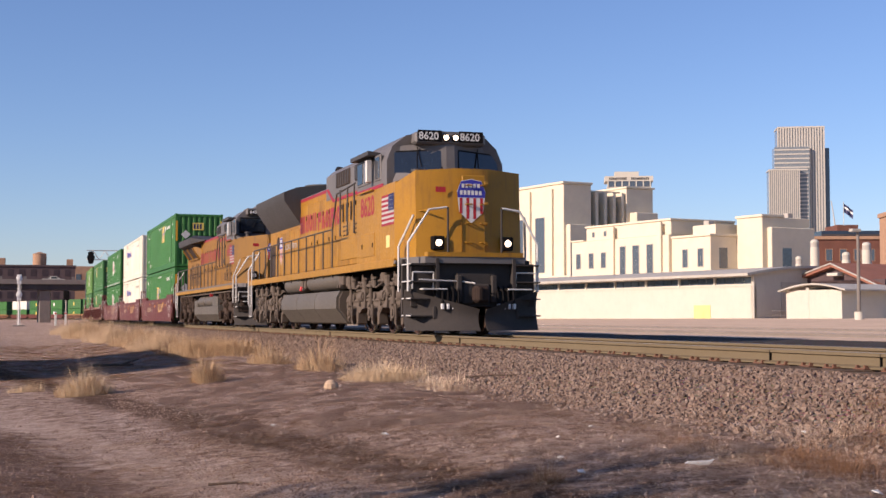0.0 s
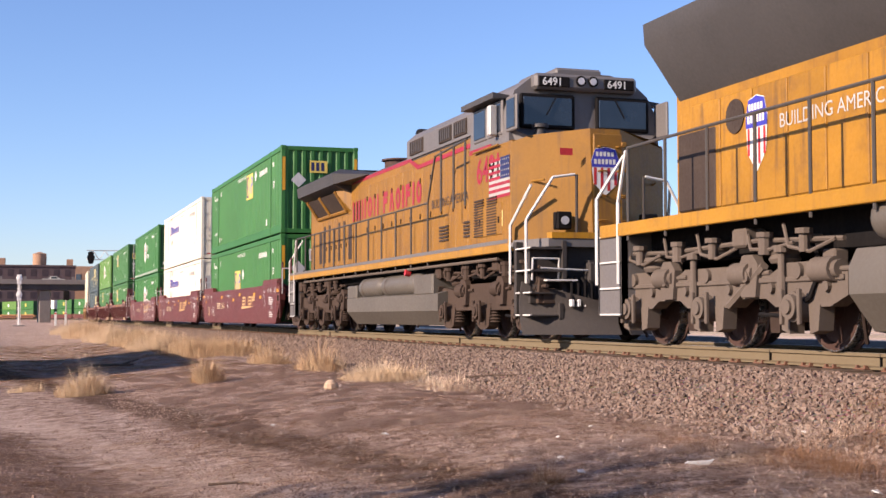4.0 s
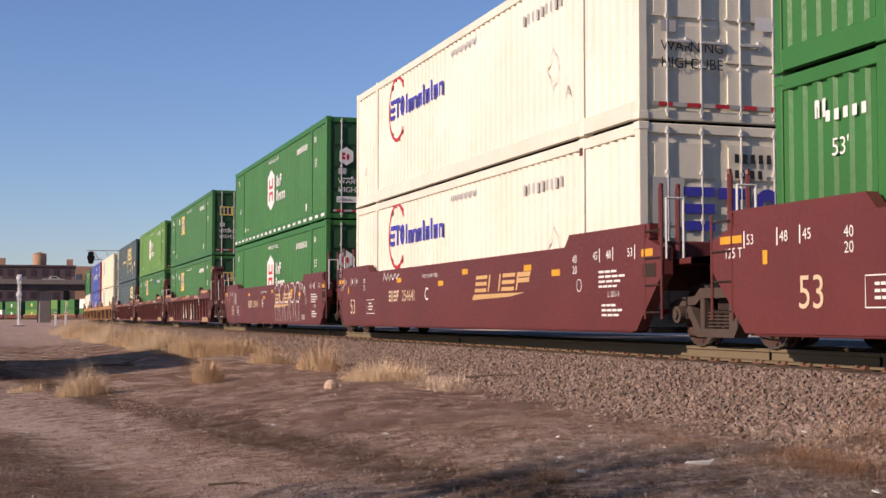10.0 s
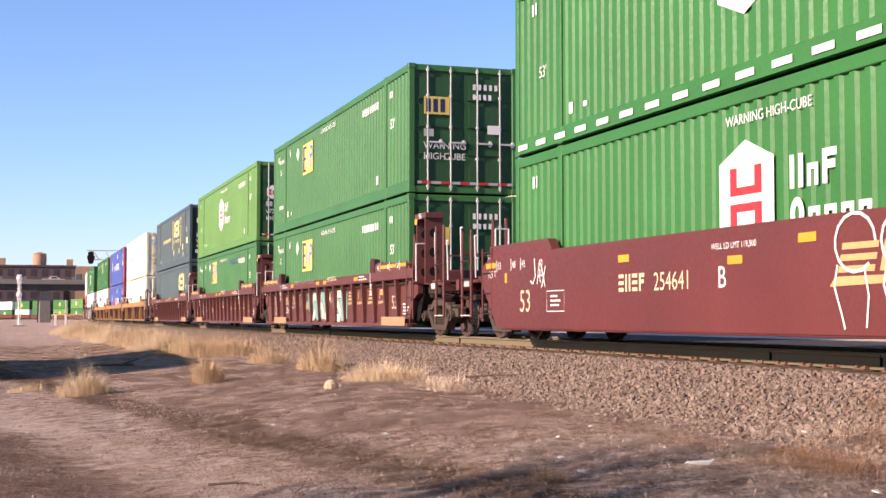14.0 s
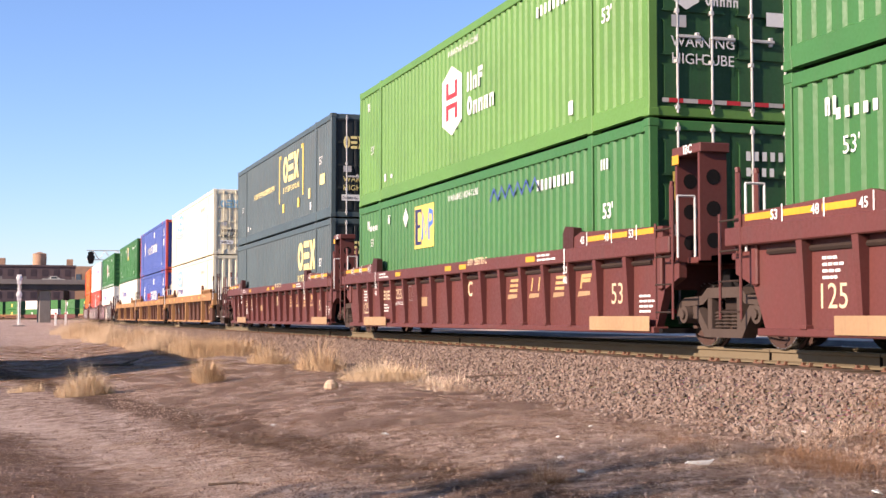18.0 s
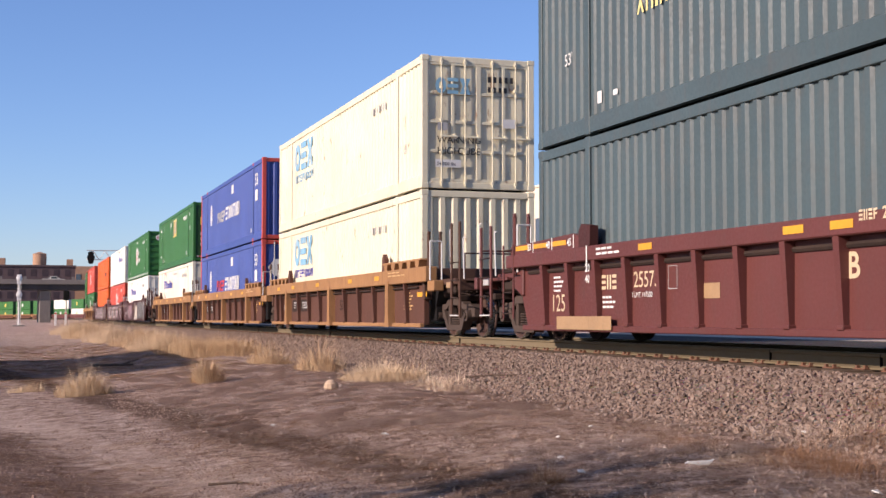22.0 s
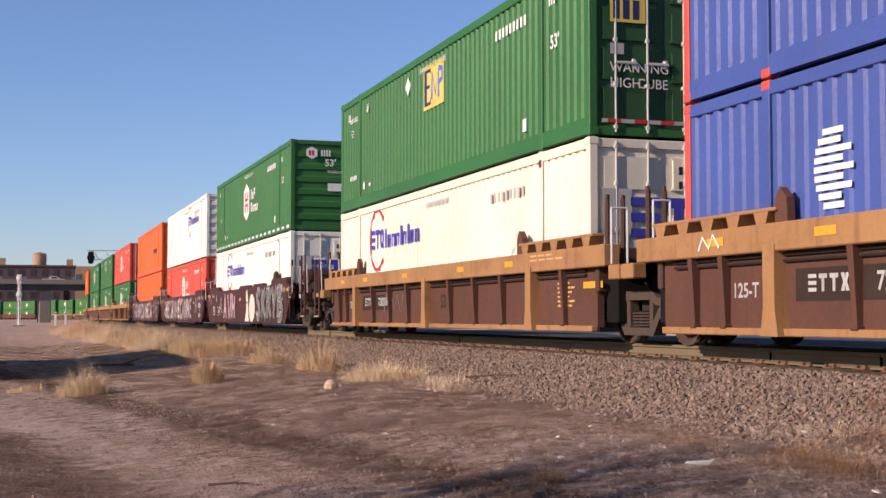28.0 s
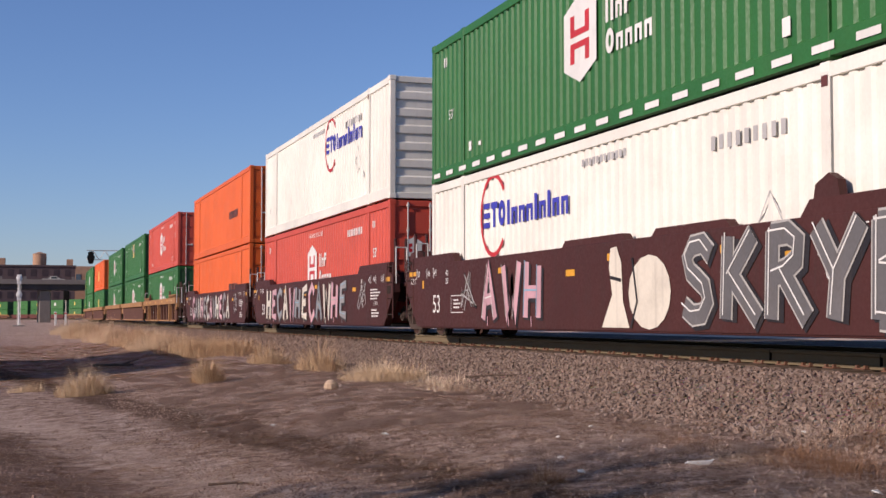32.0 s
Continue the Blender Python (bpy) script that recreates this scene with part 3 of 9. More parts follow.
def door_signs(c, ink, logo=None, weight=False, stripes=True):
    """What the doors carry: a notice, a logo of plain blocks, a load plate, reflectors."""
    ex = ENDX + 0.012
    for i, w in enumerate(("WAR", "NING")):
        lettering(w, 0.15, ink, c, ex, -0.96 + i * 0.46, 0.98, "end")
    for i, w in enumerate(("HIGH", "CUBE")):
        lettering(w, 0.15, ink, c, ex, -0.96 + i * 0.46, 0.74, "end")
    part("stencil", bars(0.2, 0.85, 2.34, 2.47, 5, ex, "end", gap=0.45, hollow=False), ink, c)
    part("stencil", bars(0.2, 0.7, 2.12, 2.24, 4, ex, "end", gap=0.45, hollow=False), ink, c)
    if logo == "hex":
        part("hexagon", shape([(-0.92, 1.62), (-0.72, 1.5), (-0.52, 1.62), (-0.52, 1.9), (-0.72, 2.02), (-0.92, 1.9)], ex, "end"), INK_WHITE, c)
        part("hexagon_mark", bars(-0.84, -0.6, 1.66, 1.86, 2, ex + 0.003, "end"), INK_RED, c)
        brand(c, INK_WHITE, -0.42, -0.02, 1.80, 1.96, 3, ex, "end", forms="hnn")
        brand(c, INK_WHITE, -0.42, 0.10, 1.58, 1.74, 5, ex, "end", forms="onnnn")
    elif logo == "emp":
        part("logo_panel", plate(-0.95, -0.35, 1.75, 2.15, ex, "end"), INK_YELLOW, c)
        part("logo_block", bars(-0.9, -0.4, 1.8, 2.1, 3, ex + 0.003, "end", gap=0.35, hollow=False), INK_NAVY, c)
    elif logo == "stg":
        brand(c, INK_BLUE, -0.62, 0.98, 1.36, 1.98, 3, ex, "end", gap=0.12, forms="=to")
        part("notice", plate(-1.1, -0.6, 1.4, 2.1, ex, "end"), INK_GREY, c)
    elif logo == "yellow":
        brand(c, INK_PALE, -0.95, -0.35, 1.9, 2.25, 3, ex, "end", gap=0.1, forms="o=x")
        part("logo_panel", plate(0.15, 0.5, 2.25, 2.55, ex, "end"), INK_PALE, c)
    elif logo == "cyan":
        brand(c, INK_CYAN, -1.0, -0.2, 2.05, 2.4, 3, ex, "end", gap=0.1, forms="o=x")
    if weight:
        part("load_plate", plate(-1.0, -0.42, 0.45, 0.62, ex, "end"), INK_WHITE, c)
        lettering("24,000 lbs", 0.075, INK_BLACK, c, ex + 0.003, -0.97, 0.49, "end")
    if stripes:
        part("reflector_strip", plate(-1.1, 1.14, 0.19, 0.25, ex, "end"), INK_FADED, c)
        for i in range(5):
            part("reflector", plate(-1.0 + i * 0.45, -0.78 + i * 0.45, 0.19, 0.25, ex + 0.003, "end"), INK_RED, c)
    part("notice", plate(-0.95, -0.72, 1.25, 1.42, ex, "end"), INK_GREY, c)
    part("notice", plate(0.55, 0.85, 1.35, 1.55, ex, "end"), INK_WHITE, c)


# ---- trucks (bogies) ----
WHEELSETS = []


def wheelset(parent, x, near, r=0.42, side=0.80):
    """An axle with two flanged wheels, free to turn."""
    def build():
        m = Mesh()
        for s in (-1, 1):
            prof = [(0.0, 0.03), (0.13, 0.03), (0.16, 0.0), (r - 0.10, -0.02), (r - 0.06, 0.03), (r, 0.03), (r, -0.09), (r + 0.028, -0.105), (r + 0.025, -0.135), (r - 0.06, -0.135), (r - 0.1, -0.06), (0.16, -0.05), (0.0, -0.05)]
            m.lathe([(q, s * (side + o)) for q, o in prof], (0, 0, 0), "y", 28)
        return m.cyl((0, -side, 0), (0, side, 0), 0.085, 10)
    ob = part("wheelset", shared(("wheelset", r), build, WHEEL), None, parent)
    ob.location = (x, 0, r)
    if near:
        rim = part("tread", shared(("tread", r), lambda: Mesh().lathe([(r + 0.002, -side - 0.028), (r + 0.002, -side + 0.088)], (0, 0, 0), "y", 28).lathe([(r - 0.014, -side - 0.033), (r + 0.002, -side - 0.031)], (0, 0, 0), "y", 28), TREAD), None, ob)
        WHEELSETS.append((ob, r))
    return ob


def freight_truck(parent, x, near=True):
    """Three-piece freight truck: two cast side frames, springs, bolster, two wheelsets."""
    t = part("truck", shared("bolster", lambda: Mesh().box(-0.24, 0.24, -0.95, 0.95, 0.42, 0.66, 0.03).cyl((0, 0, 0.66), (0, 0, 0.78), 0.22), GRIME), None, parent)
    t.location = (x, 0, 0)
    def frame_side():
        m = Mesh()
        # arched top chord, slanting tension chord, two columns and the pedestals over the bearings
        m.prism([(-1.24, 0.40), (-1.24, 0.56), (-1.02, 0.64), (-0.55, 0.66), (-0.40, 0.76), (0.40, 0.76), (0.55, 0.66), (1.02, 0.64), (1.24, 0.56), (1.24, 0.40), (1.08, 0.40), (1.02, 0.52), (0.52, 0.55), (0.38, 0.63), (-0.38, 0.63), (-0.52, 0.55), (-1.02, 0.52), (-1.08, 0.40)], -0.085, 0.085, "y")
        m.prism([(-0.78, 0.53), (-0.46, 0.13), (0.46, 0.13), (0.78, 0.53), (0.64, 0.53), (0.38, 0.24), (-0.38, 0.24), (-0.64, 0.53)], -0.095, 0.095, "y")
        for s in (-1, 1):
            m.box(s * 0.36 - 0.05, s * 0.36 + 0.05, -0.08, 0.08, 0.2, 0.66, 0.012)
            m.box(s * 0.76 - 0.05, s * 0.76 + 0.05, -0.075, 0.075, 0.36, 0.58, 0.012)
            m.cyl((s * 0.90, -0.16, 0.42), (s * 0.90, 0.08, 0.42), 0.115, 14)
            m.cyl((s * 0.90, -0.19, 0.42), (s * 0.90, -0.15, 0.42), 0.06, 8)
        return m
    def spring_coil():
        return Mesh().lathe([(0.06 if i % 2 else 0.092, 0.022 * i) for i in range(11)], (0, 0, 0.26), "z", 10)
    for s in (-1, 1):
        f = part("side_frame", shared("side_frame", frame_side, TRUCK), None, t)
        f.location = (0, s * 1.02, 0)
        if near:
            for k in (-0.19, 0.0, 0.19):
                g = part("spring", shared("spring", spring_coil, TRUCK), None, t)
                g.location = (k, s * 1.02, 0)
    for k in (-0.9, 0.9):
        wheelset(t, k, near)
    return t


# ---- well cars ----
def rods(parent, name, pts, r, material, label=""):
    return part(name, Mesh().tube(pts, r, 6), material, parent, label)


def platform(car, x, way, paint_mat, kind):
    """The end over a truck: platform, bulkhead, stanchions, ladder and grab irons. way: +1 towards the front."""
    a, b = sorted((x, x + way * 1.62))
    paint_mat = PLATFORM if paint_mat is WELL_TAN else paint_mat
    part("end_platform", Mesh().box(a, b, -0.55, 0.55, 0.82, 1.12, 0.02).box(a, b, -1.25, 1.25, 1.08, 1.16, 0.01), paint_mat, car)
    part("end_bulkhead", Mesh().box(x - 0.06, x + 0.06, -1.42, 1.42, 0.75, 1.42, 0.02), paint_mat, car)
    xs = x + way * 0.35
    for y in (-1.40, -1.15):
        rods(car, "stanchion", [(xs, y, 1.1), (xs, y, 2.10), (xs + way * 0.02, y, 2.16)], 0.035, paint_mat)
    for i in range(4 if kind != "tan" else 0):
        rods(car, "ladder_rung", [(xs - 0.22, -1.53, 0.45 + i * 0.36), (xs + 0.22, -1.53, 0.45 + i * 0.36)], 0.013, GRIME)
    for k in (-0.24, 0.24) if kind != "tan" else ():
        rods(car, "ladder_stile", [(xs + k, -1.52, 0.36), (xs + k, -1.52, 1.62)], 0.018, paint_mat)
    rods(car, "grab_iron", [(xs + 0.25, -1.45, 1.15), (xs + 0.25, -1.45, 1.95), (xs + 0.25, -1.2, 1.95), (xs + 0.25, -1.2, 1.15)], 0.016, RAIL_WHITE)
    part("hose_bracket", Mesh().box(xs + way * 0.5 - 0.1, xs + way * 0.5 + 0.1, -0.9, -0.6, 0.7, 1.0, 0.02), BLACK, car)
    rods(car, "brake_hose", [(xs + way * 0.4, -0.8, 0.95), (xs + way * 0.8, -0.85, 0.72), (xs + way * 1.3, -0.8, 0.9)], 0.03, BLACK)
    if kind == "rib" and way > 0:
        for k in (0.45, 1.05):
            m = Mesh()
            outer = [(-1.40, 1.1), (-1.02, 1.1), (-1.02, 2.50), (-1.40, 2.50)]
            m.prism(outer, x + k, x + k + 0.05)
            part("connector_post", m, paint_mat, car)
            # solid black discs stand in for the dark inside of the post's holes
            for z in (1.35, 1.75, 2.15):
                part("lightening_hole", Mesh().cyl((x + k - 0.004, -1.21, z), (x + k + 0.054, -1.21, z), 0.10, 12), BLACK, car)
        part("connector_cap", Mesh().box(x + 0.40, x + 1.15, -1.42, -1.0, 2.46, 2.58, 0.01), paint_mat, car)
        part("patch", plate(x + 0.42, x + 0.6, 2.36, 2.48, -1.43), INK_AMBER, car)
        lettering("IBC", 0.11, INK_WHITE, car, x + 0.72, -1.43, 2.47, "side", True)
    if kind == "tag" and way > 0:
        for k in (-0.3, 0.3):
            part("reservoir_saddle", Mesh().box(x + 0.52, x + 0.98, -0.64 + k, -0.56 + k, 1.14, 1.44, 0.01), GRIME, car)
            part("reservoir_strap", Mesh().lathe([(0.256, k - 0.03), (0.256, k + 0.03)], (x + 0.75, -0.6, 1.62), "y", 18), GRIME, car)
        rods(car, "air_pipe", [(x + 0.75, -1.15, 1.62), (x + 0.95, -1.25, 1.5), (x + 1.2, -1.2, 1.15)], 0.02, GRIME)
        part("brake_valve", Mesh().box(x + 1.15, x + 1.45, -0.9, -0.4, 1.14, 1.6, 0.03).cyl((x + 1.3, -0.95, 1.35), (x + 1.3, -0.88, 1.35), 0.12, 12), GRIME, car)
        part("brake_reservoir", Mesh().lathe([(0, -0.55), (0.2, -0.52), (0.25, -0.42), (0.25, 0.42), (0.2, 0.52), (0, 0.55)], (x + 0.75, -0.6, 1.62), "y", 18), paint_mat, car)


def end_gear(car, way, colour, kind):
    """Coupler end: crossover deck, tall ladder, white grab irons, brake rods, hoses, levers."""
    body = PLATFORM if kind == "tan" else colour
    xs = (10.62, 11.12) if way > 0 else (-10.48, -9.96)
    part("end_platform", Mesh().box(*sorted((way * 9.6, way * 11.0)), -1.30, 1.30, 1.04, 1.10, 0.01), body, car)
    part("end_sill", Mesh().box(*sorted((way * 10.86, way * 11.0)), -1.42, 1.42, 0.90, 1.12, 0.015), body, car)
    for y in (-1.46, 1.46):
        for x in xs:
            part("ladder_stile", Mesh().box(x - 0.035, x + 0.035, y - 0.02, y + 0.02, 0.38, 2.02 if way < 0 else 2.22, 0.008), body, car)
        for k in range(4):
            rods(car, "ladder_rung", [(xs[0], y * 1.02, 0.42 + k * 0.34), (xs[1], y * 1.02, 0.42 + k * 0.34)], 0.013, GRIME if k else RAIL_WHITE)
    for x, z in ((xs[0] - 0.16, 2.10), (xs[1] + 0.14, 1.90)):
        rods(car, "grab_iron", [(x, -1.42, 1.12), (x, -1.44, z), (x + 0.12, -1.44, z)], 0.014, RAIL_WHITE)
    rods(car, "crossover_rail", [(way * 10.95, -1.30, 1.10), (way * 10.95, -1.30, 1.62), (way * 10.95, 1.30, 1.62), (way * 10.95, 1.30, 1.10)], 0.018, body)
    rods(car, "uncoupling_lever", [(way * 10.9, -1.40, 0.86), (way * 11.08, -1.1, 0.80), (way * 11.1, -0.3, 0.98)], 0.016, GRIME)
    for k, y in enumerate((-0.85, -0.6, -0.38)):
        rods(car, "air_hose", [(way * 10.9, y, 0.92), (way * 11.12, y - 0.02, 0.72), (way * 11.3, y + 0.06, 0.46), (way * 11.42, y + 0.10, 0.52)], 0.024, BLACK)
    for k in range(4):
        rods(car, "brake_rod", [(way * 9.0, -0.9 + 0.15 * k, 0.98 - 0.05 * k), (way * 10.2, -1.15 + 0.1 * k, 0.86 - 0.02 * k), (way * 10.8, -1.0 + 0.12 * k, 0.95)], 0.02, GRIME)
    part("brake_beam", Mesh().box(*sorted((way * 10.35, way * 10.5)), -1.25, 1.25, 0.70, 0.82, 0.02), GRIME, car)
    part("side_bearing", Mesh().box(*sorted((way * 9.3, way * 10.1)), -1.22, -0.75, 0.86, 1.05, 0.03), GRIME, car)
    part("slack_adjuster", Mesh().cyl((way * 8.7, -1.05, 0.86), (way * 9.6, -1.05, 0.86), 0.07, 10).cyl((way * 9.6, -1.05, 0.86), (way * 10.3, -1.05, 0.86), 0.035, 8), GRIME, car)
    part("release_handle", Mesh().box(*sorted((way * 10.2, way * 10.5)), -1.44, -1.38, 0.96, 1.08, 0.01), INK_TAN if kind == "tan" else GALV, car)
    part("wheel_guard", Mesh().prism([(way * 8.55, 0.30), (way * 8.72, 0.30), (way * 9.1, 0.92), (way * 9.1, 1.05), (way * 8.55, 1.05)], -1.24, 1.24, "y"), BLACK, car)


def brake_wheel(car, x):
    part("brake_chain_box", Mesh().prism([(x - 0.95, 1.12), (x - 0.05, 1.12), (x - 0.1, 1.95), (x - 0.45, 1.95)], 0.1, 0.75, "y"), GRIME, car)
    part("gear_housing", Mesh().cyl((x - 0.16, 0.55, 2.15), (x - 0.02, 0.55, 2.15), 0.14, 14).box(x - 0.4, x - 0.15, 0.4, 0.7, 1.6, 2.25, 0.03), GRIME, car)
    rods(car, "brake_chain", [(x - 0.1, 0.3, 1.9), (x - 0.3, -0.1, 1.4), (x - 0.7, -0.3, 1.1)], 0.03, GRIME)
    w = part("brake_wheel", Mesh().lathe([(0.26, -0.02), (0.29, -0.02), (0.30, 0.0), (0.29, 0.02), (0.26, 0.02), (0.26, -0.02)], (x, 0.55, 2.15), "x", 24), BLACK, car)
    for k in range(6):
        a = k * math.pi / 3
        part("spoke", Mesh().cyl((x, 0.55, 2.15), (x, 0.55 + 0.27 * math.cos(a), 2.15 + 0.27 * math.sin(a)), 0.012, 6), BLACK, w)
    part("brake_stand", Mesh().box(x - 0.22, x - 0.05, 0.42, 0.68, 1.1, 2.2, 0.03), GRIME, car)


def well_car(label, kind, colour, front, rear, near=True):
    """One well of an articulated car. Its middle is at the origin. front, rear: share (a truck shared with its neighbour), coupler."""
    car = thing("well_car", label, "rail car", "articulated well cars")
    L = 8.55
    y0, y1 = -1.52, -1.36
    if kind == "plate":
        prof = [(-L - 0.25, 1.42), (-L - 0.62, 1.30), (-L - 0.62, 0.95), (-L + 0.15, 0.20), (L - 0.15, 0.20), (L + 0.62, 0.95), (L + 0.62, 1.30), (L + 0.25, 1.42)]
        def wall():
            m = Mesh().prism(prof, y0, y1, "y")
            m.box(-L - 0.2, L + 0.2, y0 + 0.004, y1 + 0.12, 1.40, 1.46, 0.01).box(-L + 0.3, L - 0.3, y0 + 0.02, y1 + 0.28, 0.17, 0.25, 0.01)
            for s in (-1, 1):
                m.prism([(s * 5.9, 1.44), (s * (L + 0.25), 1.44), (s * (L + 0.25), 1.64), (s * 6.1, 1.64)], y0 + 0.01, y1, "y")
            return m
        def wall_far():
            m = wall()
            m.v = [(x, -y, z) for x, y, z in m.v]
            return m
    else:
        tan = kind == "tan"
        def wall():
            m = Mesh()
            m.box(-L - 0.5, L + 0.5, y0, y1 + 0.1, 1.12 if tan else 1.22, 1.44, 0.015)
            m.box(-L + 0.1, L - 0.1, y0 + 0.07, y1 + 0.15, 0.17, 0.26, 0.012)
            return m
        def wall_far():
            m = wall()
            m.v = [(x, -y, z) for x, y, z in m.v]
            return m
    part("side_sill", shared(("side_sill", kind), wall, colour), None, car)
    part("side_sill", shared(("far_sill", kind), wall_far, colour), None, car)
    if kind != "plate":
        panel = WELL_BROWN if kind == "tan" else colour
        outline = [(-8.5, 1.2), (-8.5, 0.24), (8.5, 0.24), (8.5, 1.2)] if kind == "tan" else [(-L - 0.5, 1.23), (-L - 0.5, 0.9), (-L - 0.1, 0.75), (-L + 0.15, 0.25), (L - 0.15, 0.25), (L + 0.1, 0.75), (L + 0.5, 0.9), (L + 0.5, 1.23)]
        for s in (-1, 1):
            part("side_panel", shared(("well_panel", kind, s), lambda: Mesh().prism(outline, s * 1.37, s * 1.26, "y"), panel), None, car)
        if kind == "tan" and near:
            part("end_box", shared("end_box", lambda: Mesh().box(-0.19, 0.19, -1.24, 1.24, 0.3, 1.12, 0.02), BLACK), None, car).location = (8.72, 0, 0)
            part("end_box", SHARED["end_box", BLACK.name], None, car).location = (-8.72, 0, 0)
            for s in (-1, 1):
                part("end_post", shared(("end_post", s), lambda: Mesh().box(s * 9.4 - 0.22, s * 9.4 + 0.22, -1.515, -1.30, 0.92, 1.13, 0.015), WELL_TAN), None, car)
        if near:
            if kind == "tan":
                ribs = [(0.2 + 1.475 * k, k % 4 == 0) for k in range(-4, 5)] + [(-7.6, False), (-6.85, False), (7.36, False)]
            else:
                ribs = [(-7.5 + 1.012 * k, False) for k in range(16)]
            for x, wide in ribs:
                def rib():
                    if wide:
                        return Mesh().prism([(-0.12, 1.2), (0.12, 1.2), (0.12, 0.5), (0.18, 0.17), (-0.18, 0.17), (-0.12, 0.5)], -1.535, -1.29, "y")
                    p = [(u * (0.058 if z > 1 else 0.035), y, z) for z, y in ((1.23, -1.505), (0.27, -1.44)) for u in (-1, 1)] + [(u * (0.058 if z > 1 else 0.035), -1.29, z) for z in (1.23, 0.27) for u in (-1, 1)]
                    return Mesh().add(p, [(0, 1, 3, 2), (4, 6, 7, 5), (0, 4, 5, 1), (2, 3, 7, 6), (0, 2, 6, 4), (1, 5, 7, 3)])
                ob = part("rib", shared(("rib", kind, wide), rib, WELL_TAN if wide else (panel if kind == "tan" else colour)), None, car)
                ob.location = (x, 0, 0)
                if not wide:
                    ob = part("rib_foot", shared(("rib_foot", kind), lambda: Mesh().box(-0.06, 0.06, -1.47, -1.30, 0.25, 0.30, 0.008), panel if kind == "tan" else colour), None, car)
                    ob.location = (x, 0, 0)
            if kind == "rib":
                rods(car, "train_pipe", [(-8.3, -1.38, 1.13), (8.3, -1.38, 1.13)], 0.035, GRIME)
                for s in (-1, 1):
                    part("guide_strip", shared(("guide_strip", s), lambda: Mesh().prism([(s * 5.95, 1.44), (s * 8.85, 1.44), (s * 8.85, 1.58), (s * 6.2, 1.66), (s * 5.95, 1.60)], -1.50, -1.40, "y"), colour), None, car)
                    part("guide_horn", shared(("rib_horn", s), lambda: Mesh().prism([(s * 5.75 - 0.2, 1.43), (s * 5.75 + 0.2, 1.43), (s * 5.75 + 0.22, 1.74), (s * 5.75 - 0.1, 1.78), (s * 5.75 - 0.2, 1.68)], -1.515, -1.38, "y"), WELL_DARK), None, car)
            if kind == "tan":
                for z in (1.09, 1.02):
                    rods(car, "side_rod", [(-L + 0.4, -1.40, z), (L - 0.4, -1.40, z)], 0.024, GRIME)
                for s in (-1, 1):
                    for k in range(5):
                        ob = part("guide", shared("guide", lambda: Mesh().prism([(-0.10, 1.44), (0.10, 1.44), (0.16, 1.58), (-0.16, 1.58)], -1.50, -1.28, "y"), WELL_TAN), None, car)
                        ob.location = (s * (5.9 + 0.62 * k), 0, 0)
                    part("guide_plate", Mesh().box(s * 7.1 - 1.5, s * 7.1 + 1.5, -1.50, -1.30, 1.575, 1.62, 0.01), WELL_TAN, car)
                    part("guide_horn", Mesh().prism([(s * 5.55 - 0.12, 1.44), (s * 5.55 + 0.14, 1.44), (s * 5.55 + 0.12, 1.72), (s * 5.55 - 0.02, 1.84), (s * 5.55 - 0.12, 1.7)], -1.46, -1.36, "y"), WELL_BROWN, car)
    part("well_floor", shared("well_floor", lambda: Mesh().box(-L, L, -1.36, 1.36, 0.17, 0.235), BLACK), None, car)
    if not near:
        part("end_platform", shared("far_platform", lambda: Mesh().box(-9.7, -8.2, -1.3, 1.3, 0.7, 1.25).box(8.2, 9.7, -1.3, 1.3, 0.7, 1.25), colour), None, car)
    for way, how in ((1, front), (-1, rear)):
        x = way * (L + 0.02)
        if near:
            platform(car, x, way, colour, "tag" if colour is WELL_DARK else kind)
        if how == "share":
            if way < 0:
                freight_truck(car, -9.82, near)
                part("articulation", shared("articulation", lambda: Mesh().box(-10.6, -9.0, -0.3, 0.3, 0.74, 1.05, 0.03), BLACK), None, car)
        else:
            freight_truck(car, 9.72 if way > 0 else -9.25, near)
            part("draft_sill", shared(("draft_sill", way), lambda: Mesh().box(*sorted((way * 8.4, way * 11.0)), -0.32, 0.32, 0.72, 1.05, 0.02), BLACK), None, car)
            part("coupler", shared(("coupler", way), lambda: Mesh().box(*sorted((way * 10.9, way * 11.35)), -0.12, 0.12, 0.78, 0.98, 0.03).box(*sorted((way * 11.22, way * 11.5)), -0.2, 0.16, 0.72, 1.04, 0.05), GRIME), None, car)
            if near:
                if colour is WELL_DARK and way > 0:
                    brake_wheel(car, 10.4)
                end_gear(car, way, colour, kind)
    return car
# ---- ground ----
def smooth_step(a, b, v):
    u = min(1.0, max(0.0, (v - a) / (b - a)))
    return u * u * (3 - 2 * u)


